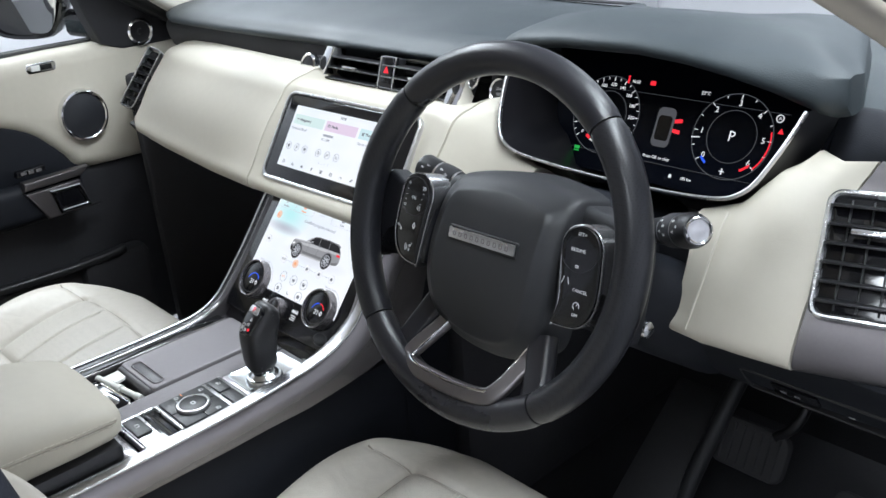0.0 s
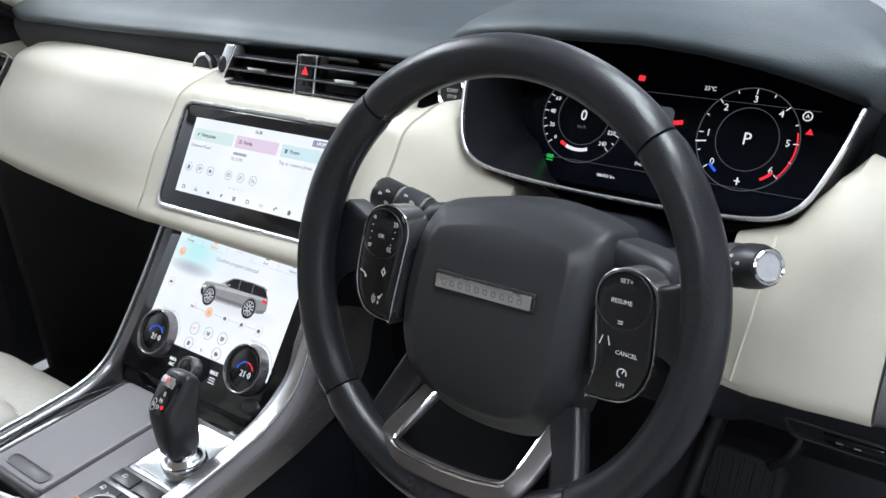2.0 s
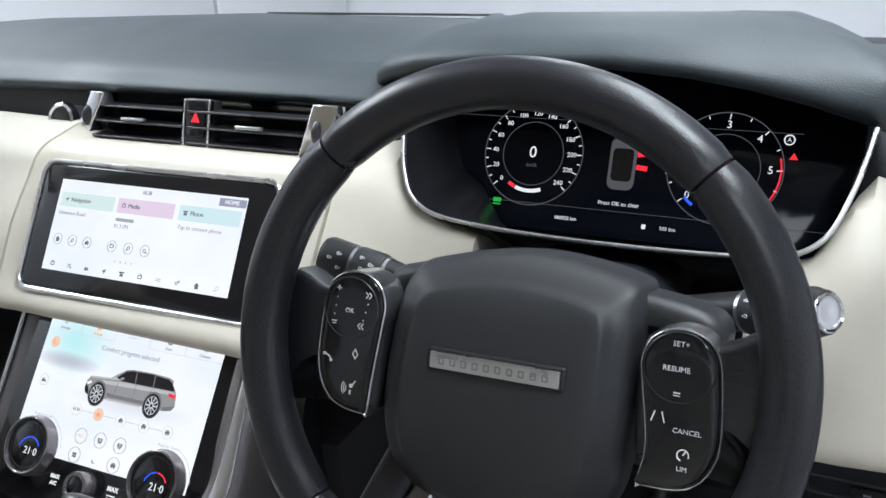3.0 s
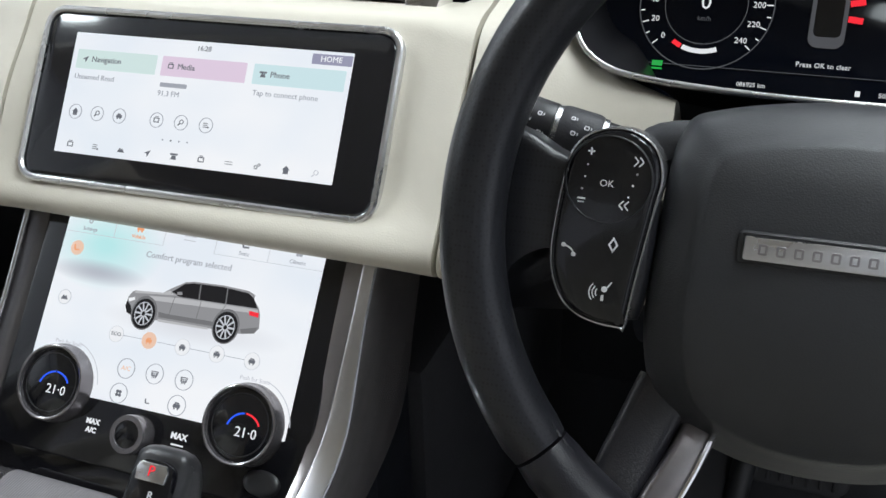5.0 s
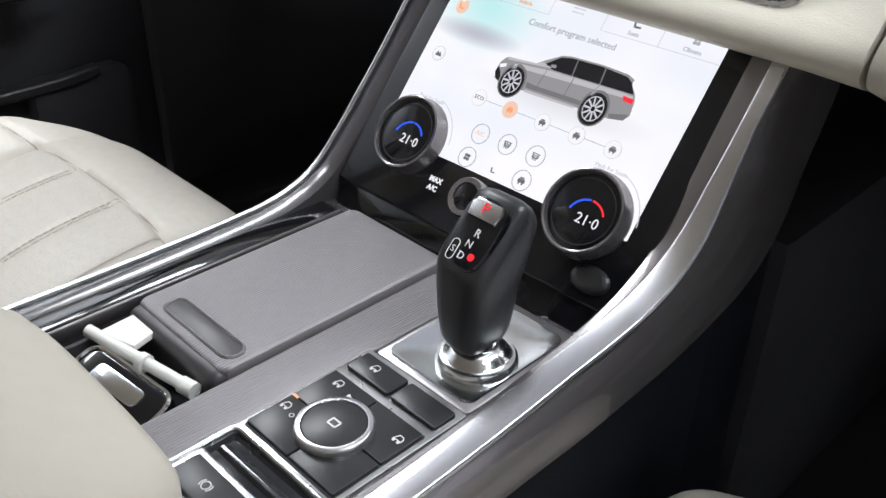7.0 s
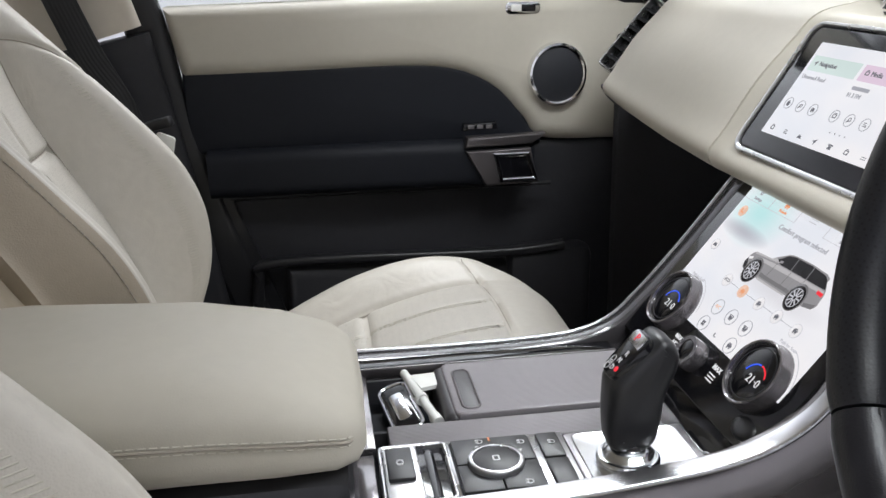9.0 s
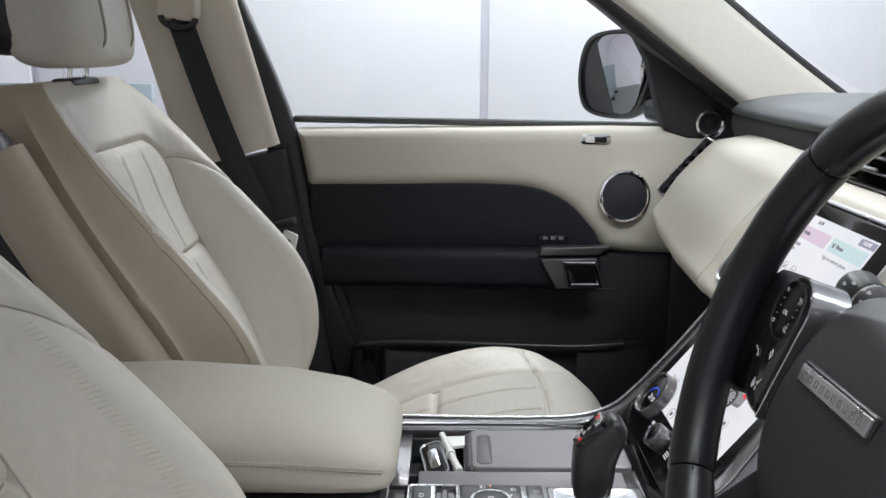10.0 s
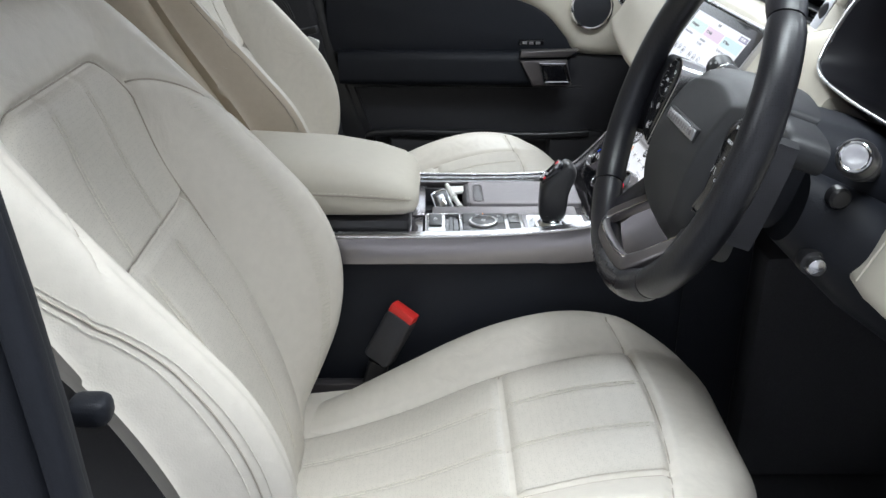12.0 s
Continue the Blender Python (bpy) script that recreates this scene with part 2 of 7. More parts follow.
def rrect(w, h, r, cx=0.0, cy=0.0, n=5):
    out = []
    for sx, sy, a in ((1, 1, 0), (-1, 1, 90), (-1, -1, 180), (1, -1, 270)):
        for i in range(n + 1):
            t = radians(a + 90 * i / n)
            out.append((cx + sx * (w / 2 - r) + r * math.cos(t), cy + sy * (h / 2 - r) + r * math.sin(t)))
    return out


def grow(o, d):
    """Outline moved outwards by d (inwards: minus)."""
    out, n = [], len(o)
    if sum(o[i - 1][0] * o[i][1] - o[i][0] * o[i - 1][1] for i in range(n)) < 0:
        d = -d
    for i in range(n):
        a, b, c = Vector(o[i - 1]), Vector(o[i]), Vector(o[(i + 1) % n])
        e, f = (b - a), (c - b)
        if e.length < 1e-9 or f.length < 1e-9:
            out.append(tuple(b))
            continue
        e.normalize(), f.normalize()
        k = (Vector((e.y, -e.x)) + Vector((f.y, -f.x)))
        k = k.normalized() / max(0.5, k.length / 2) if k.length > 1e-6 else Vector((e.y, -e.x))
        out.append((b.x + k.x * d, b.y + k.y * d))
    return out


def prism(o, z0, z1, m, r=0.002, seg=3, dome=0.0):
    """A plate with the outline o in m's plane, from z0 up to z1, with a rounded upper edge."""
    rings = [[m @ Vector((x, y, z0)) for x, y in o]]
    for i in range(seg + 1):
        a = math.pi / 2 * i / seg
        g = grow(o, -r * (1 - math.cos(a)))
        rings.append([m @ Vector((x, y, z1 - r + r * math.sin(a))) for x, y in g])
    if dome:
        g = grow(o, -r)
        cx, cy = sum(p[0] for p in g) / len(g), sum(p[1] for p in g) / len(g)
        for i in range(1, 6):
            s = 1 - i / 6
            rings.append([m @ Vector((cx + (x - cx) * s, cy + (y - cy) * s, z1 + dome * (1 - s * s))) for x, y in g])
    return loft(rings)


def frame_ring(o, w, z0, z1, m, r=0.001):
    """A bead that follows the outline o, w wide, between z0 and z1."""
    a, b = o, grow(o, -w)
    i1, i2 = grow(o, -r), grow(o, -w + r)
    rings = [[m @ Vector((*p, z)) for p in q] for q, z in ((a, z0), (a, z1 - r), (i1, z1), (i2, z1), (b, z1 - r), (b, z0))]
    return loft(rings, True, False, True)


def lathe(prof, m, n=32, a0=0.0, a1=360.0):
    full = abs(a1 - a0) >= 360
    rings = []
    for i in range(n if full else n + 1):
        a = radians(a0 + (a1 - a0) * i / n)
        rings.append([m @ Vector((r * math.cos(a), r * math.sin(a), z)) for r, z in prof])
    return loft(rings, False, False, full)


def disc(r, z0, z1, m, bev=0.001, n=32):
    return prism(circle(r, n), z0, z1, m, bev, 2)


def arc_strip(r0, r1, a0, a1, m, z=0.0006, n=40):
    rings = []
    for i in range(n + 1):
        a = radians(a0 + (a1 - a0) * i / n)
        c, s = math.cos(a), math.sin(a)
        rings.append([m @ Vector((r * c, r * s, h)) for r, h in ((r0, 0), (r1, 0), (r1, z), (r0, z))])
    return loft(rings, True, abs(a1 - a0) < 360)


def bar(p, q, w, m, z=0.0006):
    p, q = Vector(p), Vector(q)
    d = (q - p).normalized() * 0.5 * w
    s = Vector((-d.y, d.x))
    return prism([tuple(v) for v in (p - s, q - s, q + s, p + s)], 0, z, m, 0.0001, 1)


def text(body, size, m, mat, parent, name="lettering", bold=0.0, align="CENTER", depth=0.0002):
    cu = bpy.data.curves.new("tmp", "FONT")
    cu.body, cu.size, cu.align_x, cu.align_y, cu.extrude, cu.offset = body, size, align, "CENTER", depth, bold
    cu.resolution_u = 2
    tmp = new("tmp", cu)
    dg = bpy.context.evaluated_depsgraph_get()
    me = bpy.data.meshes.new_from_object(tmp.evaluated_get(dg))
    bpy.data.objects.remove(tmp)
    bm = bmesh.new()
    bm.from_mesh(me)
    bpy.data.meshes.remove(me)
    bm.transform(m)
    return part(name, bm, mat, parent, smooth=0)


def mv(m, x, y, z=0.0):
    return m @ Matrix.Translation((x, y, z))


def smooth(a, b, x):
    t = min(1, max(0, (x - a) / (b - a)))
    return t * t * (3 - 2 * t)


def lerp(table, x):
    """Piecewise smooth reading of a table of (x, value)."""
    if x <= table[0][0]:
        return table[0][1]
    for (a, p), (b, q) in zip(table, table[1:]):
        if x <= b:
            return p + (q - p) * (x - a) / (b - a)
    return table[-1][1]


def stitches(path, length, gap, r, up=(0, 0, 1)):
    """Short thread loops along a path."""
    out = bmesh.new()
    path = [Vector(p) for p in path]
    seglen = [0]
    for a, b in zip(path, path[1:]):
        seglen.append(seglen[-1] + (b - a).length)
    s = 0.0
    while s + length < seglen[-1]:
        ends = []
        for w in (s, s + length):
            j = max(i for i in range(len(path) - 1) if seglen[i] <= w)
            ends.append(path[j].lerp(path[j + 1], (w - seglen[j]) / max(1e-9, seglen[j + 1] - seglen[j])))
        d = (ends[1] - ends[0]).normalized()
        a = d.cross(Vector(up)).normalized()
        c = a.cross(d)
        vs = []
        for e in ends:
            vs.append([out.verts.new(e + a * r * x + c * r * y) for x, y in ((1, 0), (0, 1), (-1, 0), (0, -1))])
        for i in range(4):
            out.faces.new((vs[0][i], vs[0][(i + 1) % 4], vs[1][(i + 1) % 4], vs[1][i]))
        out.faces.new(vs[0][::-1]), out.faces.new(vs[1])
        s += length + gap
    return out


I4 = Matrix.Identity(4)

# ---- the room round the car ----
def slab(name, at, size, mat, label):
    return tagged(part(name, box((0, 0, 0), size, 0.003, Matrix.Translation(at), 1), mat, None, label, 0, at), kind="structure")


slab("floor", (0.4, 0, -0.05), (8.4, 11, 0.1), CONCRETE, "smooth grey screed floor under the parked car")
slab("wall_west", (-3.27, 0, 1.7), (0.1, 11, 3.4), JOINT, "white panelled wall with fine grey joints")
# The east wall is never in view; added white to bounce light inward
slab("bounce_wall_east", (4.6, 0, 1.7), (0.1, 11, 3.4), PLASTER, "unseen white wall added to bounce light into the open doorway")
slab("wall_north", (0.4, 5.55, 1.7), (8.4, 0.1, 3.4), PLASTER, "plain white wall ahead of the car")
slab("wall_south", (0.4, -5.55, 1.7), (8.4, 0.1, 3.4), PLASTER, "plain white wall behind the car")
slab("ceiling", (0.4, 0, 3.45), (8.4, 11, 0.1), PLASTER, "plain white ceiling of the bay")
west = bpy.data.objects["wall_west"]
PANELS = [-5.48, -3.9, -2.1, -0.10, 2.0, 4.0, 5.48]
for a, b in zip(PANELS, PANELS[1:]):
    part("panel", box((-3.2, (a + b) / 2, 1.7), (0.04, b - a - 0.035, 3.38), 0.004), PLASTER, west)
board = thing("partition_board", (-2.5, -2.9, 0), "low blue-grey display board standing behind the car", "board")
for i in range(4):
    part("panel", box((-2.5, -4.5 + 0.9 * i, 0.66), (0.03, 0.89, 1.1), 0.004), TEALBOARD, board)
    part("foot", box((-2.5, -4.5 + 0.9 * i, 0.06), (0.35, 0.05, 0.12), 0.01), SATIN, board)
# housings for the invented lamps, never in view
for lx, ly, watts in FILL_LAMPS:
    lamp = thing("added_ceiling_lamp", (lx, ly, 3.4), "flat white strip lamp added unseen on the ceiling", "lamp", "ceiling lamps")
    part("housing", box((lx, ly, 3.39), (0.54, 2.24, 0.03), 0.006), WHITE, lamp)

# ---- car shell ----
def structure(name, bm, mat, label, smooth=40, at=(0, 0, 0)):
    return tagged(part(name, bm, mat, None, label, smooth, at), kind="structure")


structure("car_floor", box((0, -0.5, 0.43), (1.72, 2.9, 0.06), 0.01), CARPET, "black carpeted cabin floor and front bulkhead", at=(0, 0, 0.43))
structure("sill_left", box((-0.82, -0.3, 0.42), (0.14, 2.2, 0.22), 0.03), SATIN, "black door sill", at=(-0.82, -0.3, 0.42))
structure("sill_right", box((0.82, -0.3, 0.42), (0.14, 2.2, 0.22), 0.03), SATIN, "black door sill below the open door", at=(0.82, -0.3, 0.42))

structure("footwell_side_left", box((-0.885, 0.52, 0.77), (0.03, 0.62, 0.70), 0.01), CARPET, "black footwell side trim", at=(-0.87, 0.5, 0.45))
structure("footwell_side_right", box((0.865, 0.56, 0.80), (0.03, 0.56, 0.80), 0.01), CARPET, "black footwell side trim", at=(0.86, 0.5, 0.45))
structure("floor_tunnel", box((0, 0.51, 0.665), (0.27, 0.60, 0.40), 0.02), CARPET, "black carpeted tunnel between the footwells", at=(0, 0.51, 0.46))
structure("bulkhead", box((0, 0.84, 0.80), (1.76, 0.05, 0.80), 0.01), CARPET, "black carpeted bulkhead", at=(0, 0.84, 0.45))
# roof with rounded sides, out of view; added to block light from above
rings = []
for y in [-2.2, -1.6, -1.0, -0.5, -0.12]:
    zc = 1.70 - 0.02 * ((y + 1.0) / 1.1) ** 2
    rings.append([Vector((x, y, zc - 0.10 * (abs(x) / 0.68) ** 4)) for x in [-0.7 + 0.07 * i for i in range(21)]] + [Vector((x, y, zc + 0.04 - 0.10 * (abs(x) / 0.68) ** 4)) for x in [0.7 - 0.07 * i for i in range(21)]])
structure("roof", loft(rings), TAN, "unseen light beige headlining of the car roof", at=(0, -1, 1.7))


def pillar(name, path, w, t, mat, label, inner):
    return structure(name, sweep(spline(path, 14), rrect(w, t, min(t, w) * 0.42, n=4), up=inner), mat, label, at=path[0])


pillar("a_pillar_left", [(-0.855, 0.48, 1.20), (-0.85, 0.36, 1.285), (-0.835, 0.225, 1.385), (-0.81, 0.12, 1.46), (-0.74, -0.10, 1.60)], 0.125, 0.045, PILLAR, "pale cream windscreen pillar trim", (1, -0.25, 0.3))
pillar("a_pillar_frame_left", [(-0.905, 0.44, 1.17), (-0.90, 0.31, 1.245), (-0.89, 0.17, 1.34), (-0.865, 0.055, 1.425), (-0.79, -0.17, 1.58)], 0.03, 0.05, SATIN, "black door frame beside the windscreen pillar", (1, -0.25, 0.3))
pillar("a_pillar_right", [(0.77, 0.50, 1.20), (0.75, 0.40, 1.245), (0.735, 0.22, 1.335), (0.732, 0.13, 1.378), (0.717, -0.05, 1.465), (0.69, -0.25, 1.57)], 0.05, 0.03, TAN, "light beige windscreen pillar trim", (0.35, -0.8, 0.5))
pillar("a_pillar_frame_right", [(0.84, 0.48, 1.21), (0.825, 0.38, 1.255), (0.81, 0.20, 1.345), (0.805, 0.11, 1.388), (0.785, -0.07, 1.475), (0.745, -0.27, 1.58)], 0.075, 0.03, SATIN, "black frame beside the windscreen pillar", (0.35, -0.8, 0.5))
structure("windscreen_seal", sweep(spline([(x - 0.004, y + 0.040, z + 0.056) for x, y, z in [(-0.855, 0.48, 1.20), (-0.85, 0.36, 1.285), (-0.835, 0.225, 1.385), (-0.81, 0.12, 1.46), (-0.74, -0.10, 1.60)]], 20), circle(0.0075, 8), up=(1, -0.25, 0.3)), RUBBER, "black rubber seal between pillar trim and windscreen", at=(-0.855, 0.52, 1.25))

# windscreen, open to light
scr = bmesh.new()
rows = []
for i in range(9):
    t = i / 8
    rows.append([scr.verts.new((x * (1 - 0.12 * t), 0.86 - 0.98 * t - 0.16 * (x / 0.8) ** 2 * (1 - 0.4 * t), 1.17 + 0.49 * t)) for x in [-0.8 + 0.1 * k for k in range(17)]])
for a, b in zip(rows, rows[1:]):
    for i in range(16):
        scr.faces.new((a[i], a[i + 1], b[i + 1], b[i]))
windscreen = structure("windscreen", scr, GLASS, "clear raked windscreen", at=(0, 0.86, 1.17))
windscreen.visible_shadow = False
frit = []
for i in range(9):
    t = 0.11 * i / 8
    frit.append([Vector((x * (1 - 0.12 * t), 0.854 - 0.98 * t - 0.16 * (x / 0.8) ** 2 * (1 - 0.4 * t), 1.167 + 0.49 * t)) for x in [-0.60 + 0.033 * k for k in range(41)]])
structure("windscreen_border", loft(frit, False, False), SATIN, "black border at the foot of the windscreen", at=(0, 0.86, 1.18))

# ---- passenger door: lower panels, cream upper trim, handle, speaker, glass, mirror ----
YZ = Matrix(((0, 0, 1, 0), (1, 0, 0, 0), (0, 1, 0, 0), (0, 0, 0, 1)))   # plan (y, z), outwards +x


def at_x(x):
    return Matrix.Translation((x, 0, 0)) @ YZ


# the door line opens slightly towards the front
SHIFT[0] = Matrix.Translation((-0.893, -0.551, 1.183)) @ pose(0, 0, 0, 0, 0, 2.4) @ pose(0, 0, 0, -1.1) @ Matrix.Diagonal((1, 1, 1.055, 1)) @ Matrix.Translation((0.83, 0.556, -1.186))
door = thing("passenger_door", (-0.87, -0.15, 0.45), "closed front passenger door with cream upper trim and black lower panels", "car door")
curve = spline([(0.40, 0.952), (0.25, 0.955), (0.090, 0.960), (0.055, 0.992), (0.0, 1.046), (-0.075, 1.077), (-0.18, 1.084), (-0.36, 1.08), (-0.533, 1.077)], 28)
outline = [(p.x, p.y) for p in curve] + [(-0.556, 1.186), (-0.25, 1.194), (0.083, 1.203), (0.40, 1.203)]
part("upper_trim", prism(outline, -0.06, 0.045, at_x(-0.875), 0.03, 6), CREAM, door, "smooth cream leather upper trim")
part("waist_seal", box((-0.905, -0.12, 1.203), (0.03, 0.9, 0.012), 0.004, Matrix.Rotation(0, 4, "X")), RUBBER, door)
ins = [(p.x, p.y + 0.010) for p in curve if p.x < 0.088]
part("insert", prism([(-0.535, 0.955), (0.090, 0.955)] + ins[0:], -0.03, 0.02, at_x(-0.86), 0.008, 4), DOORBLACK, door, "black leather door insert")
part("lower_panel", prism([(-0.40, 0.55), (0.46, 0.55), (0.46, 0.962), (-0.52, 0.962), (-0.50, 0.82)], -0.03, 0.02, at_x(-0.872), 0.02, 4), BLACK, door, "black plastic lower door panel")
part("armrest", sweep(spline([(-0.832, -0.50, 0.925), (-0.815, -0.3, 0.93), (-0.807, -0.08, 0.932), (-0.815, 0.06, 0.93)], 16), rrect(0.05, 0.078, 0.02)), DOORBLACK, door, "padded black door armrest")
part("trim_strip", sweep([(-0.825, -0.47, 0.884), (-0.812, 0.10, 0.889)], circle(0.0035, 8)), SATIN, door)
part("pocket_lip", sweep(spline([(-0.835, -0.43, 0.60), (-0.83, -0.43, 0.74), (-0.82, -0.38, 0.772), (-0.79, 0.0, 0.776), (-0.785, 0.12, 0.785)], 24), rrect(0.022, 0.016, 0.006)), SATIN, door)
part("map_pocket", prism([(-0.38, 0.56), (0.15, 0.56), (0.15, 0.76), (-0.38, 0.76)], 0, 0.06, at_x(-0.87), 0.02, 3), BLACK, door)
part("storage_pad", box((-0.812, 0.1, 0.70), (0.06, 0.16, 0.16), 0.02), BLACK, door)
# pull handle: a slanted silver bezel with a dark recess, a ledge and switches
DOORMAP = SHIFT[0]
SHIFT[0] = Matrix.Translation((0, 0.008, 0.004)) @ DOORMAP
hb = [(-0.072, 0.952), (-0.036, 0.892), (0.058, 0.896), (0.043, 0.955)]
part("handle_plate", prism(hb, 0, 0.012, at_x(-0.786), 0.004, 3), SURROUND, door, "dark silver handle plate")
hole = [(-0.022, 0.946), (-0.008, 0.902), (0.05, 0.904), (0.034, 0.946)]
part("handle_recess", prism(hole, 0, 0.002, at_x(-0.7738), 0.0008, 2), PIANO, door)
part("release_lever", frame_ring([(x, y) for x, y in ((-0.026, 0.949), (-0.012, 0.899), (0.056, 0.900), (0.039, 0.949))], 0.007, 0, 0.008, at_x(-0.775), 0.002), CHROME, door, "chrome door release lever")
part("switch_ledge", prism([(-0.074, 0.958), (0.046, 0.961), (0.07, 0.978), (-0.07, 0.975)], 0, 0.022, at_x(-0.795), 0.005, 3), SURROUND, door)
sw = part("switch_pack", prism([(-0.075, 0.983), (-0.012, 0.985), (-0.014, 0.996), (-0.072, 0.994)], 0, 0.016, at_x(-0.81), 0.003, 3), PIANO, door)
for y in (-0.06, -0.044, -0.028):
    part("button", box((-0.793, y, 0.9895), (0.003, 0.011, 0.006), 0.001), ALU, sw)
SHIFT[0] = DOORMAP
win_sw = part("lock_switch", prism(rrect(0.062, 0.019, 0.008, 0.046, 1.180), 0, 0.003, at_x(-0.8315), 0.0008, 2), CHROME, door, "chrome framed lock switch")
part("rocker", box((-0.8275, 0.056, 1.180), (0.003, 0.024, 0.011), 0.001), PIANO, win_sw)
part("rocker_light", box((-0.8275, 0.034, 1.180), (0.003, 0.018, 0.011), 0.001), WHITE, win_sw)
SP = at_x(-0.832)
m = mv(SP, 0.110, 1.072, 0.008)
sp = part("speaker_ring", lathe([(0.0455, 0), (0.0455, 0.007), (0.048, 0.009), (0.0515, 0.008), (0.053, 0.002), (0.054, -0.014)], m, 48), CHROME, door, "chrome speaker ring")
part("speaker_grille", disc(0.046, 0, 0.005, m, 0.003), MESHBLACK, sp, "black speaker mesh")
# sail panel and tweeter
SHIFT[0] = None
part("sail_panel", prism([(0.36, 1.165), (0.37, 1.235), (0.27, 1.295), (0.14, 1.385), (0.07, 1.44), (0.05, 1.44), (0.11, 1.39), (0.15, 1.32), (0.172, 1.24), (0.19, 1.185), (0.235, 1.165)], -0.03, 0.018, at_x(-0.945), 0.008, 4), BLACK, door, "black mirror sail panel")
m = mv(at_x(-0.928), 0.280, 1.197)
tw = part("tweeter_ring", lathe([(0.022, 0), (0.022, 0.007), (0.025, 0.010), (0.029, 0.007), (0.030, 0)], m, 40), CHROME, door, "chrome tweeter ring")
part("tweeter_cone", lathe([(0.0225, 0.003), (0.014, 0.001), (0.007, 0.002), (0.006, 0.005), (0.0, 0.006)], m, 32), SATIN, tw)
# door frame and window glass
frame_path = spline([(-0.93, -0.44, 0.62), (-0.925, -0.545, 0.95), (-0.925, -0.592, 1.19), (-0.90, -0.690, 1.457), (-0.84, -0.74, 1.62)], 20)
part("window_frame", sweep(frame_path, rrect(0.066, 0.045, 0.012), up=(1, 0, 0)), SATIN, door, "black rear window frame of the door")
part("door_edge", prism([(-0.50, 0.55), (-0.36, 0.55), (-0.50, 0.95), (-0.545, 1.09), (-0.56, 1.185), (-0.60, 1.185)], -0.02, 0.01, at_x(-0.92), 0.004), SATIN, door)
pane = bmesh.new()
vs = [pane.verts.new(p) for p in ((-0.945, -0.57, 1.18), (-0.965, 0.20, 1.17), (-0.88, 0.0, 1.47), (-0.83, -0.2, 1.60), (-0.84, -0.73, 1.60))]
pane.faces.new(vs)
wg = part("window_pane", pane, GLASS, door, "raised clear door glass")
wg.visible_shadow = False
# exterior mirror
mir = thing("door_mirror", (-0.93, 0.16, 1.21), "black exterior door mirror with chrome-edged glass", "mirror")
shape = [(0.11, 0.0), (0.105, 0.06), (0.075, 0.095), (0.0, 0.1), (-0.07, 0.085), (-0.1, 0.04), (-0.105, -0.03), (-0.08, -0.085), (0.0, -0.1), (0.07, -0.085)]
MM = basis((-1.15, 0.125, 1.288), (0.78, 0.62, 0), (0, 0, 1))
ov = [(p.x, p.y) for p in spline([(x, y, 0) for x, y in shape], 40, True)]
part("housing", loft([[MM @ Vector((x * s, y * s, z)) for x, y in ov] for s, z in ((0.1, -0.10), (0.5, -0.092), (0.8, -0.07), (0.97, -0.03), (1.0, 0.0), (0.97, 0.012), (0.9, 0.012), (0.9, 0.004), (0.2, 0.004))], True, True), PAINT, mir, "gloss black mirror housing")
part("mirror_glass", prism(grow(ov, -0.012), 0.004, 0.008, mv(MM, 0, 0) @ pose(0, 0, 0, 3, -8, 0), 0.001, 2), MIRROR, mir, "reflecting mirror glass")
part("arm", sweep([(-1.08, 0.20, 1.22), (-0.968, 0.24, 1.21)], rrect(0.05, 0.06, 0.02)), PAINT, mir)
# passenger side middle pillar
bp = [(-0.865, -0.672, 1.135), (-0.86, -0.71, 1.28), (-0.845, -0.755, 1.454), (-0.78, -0.80, 1.62)]
structure("b_pillar_left", sweep(spline(bp, 14), rrect(0.19, 0.05, 0.02), up=(1, 0.2, 0.1)), TAN, "light beige middle pillar trim", at=bp[0])
structure("b_pillar_foot_left", sweep(spline([(-0.90, -0.56, 0.45), (-0.89, -0.61, 0.8), (-0.87, -0.668, 1.13)], 10), rrect(0.20, 0.05, 0.02), up=(1, 0.2, 0.1)), BLACK, "black lower pillar trim", at=(-0.84, -0.6, 0.45))
SHIFT[0] = Matrix.Translation((-0.05, 0, 0))
# rear door, seen past the seats
rear = thing("rear_door", (-0.87, -1.2, 0.45), "closed rear passenger door with cream waist trim", "car door")
part("upper_trim", prism([(-0.74, 1.08), (-0.74, 1.175), (-1.7, 1.155), (-1.7, 1.06)], -0.06, 0.04, at_x(-0.875), 0.02, 4), CREAM, rear)
part("lower_panel", prism([(-0.74, 0.5), (-0.74, 1.079), (-1.7, 1.059), (-1.7, 0.5)], -0.03, 0.02, at_x(-0.872), 0.01, 3), BLACK, rear)
part("waist_seal", box((-0.90, -1.2, 1.178), (0.03, 0.95, 0.014), 0.004, Matrix.Translation((0, -1.2, 1.17)) @ pose(0, 0, 0, 1.1) @ Matrix.Translation((0, 1.2, -1.17))), RUBBER, rear)
part("window_frame", sweep([(-0.86, -1.68, 1.14), (-0.78, -1.78, 1.6)], rrect(0.04, 0.06, 0.01), up=(1, 0, 0)), SATIN, rear)
SHIFT[0] = None
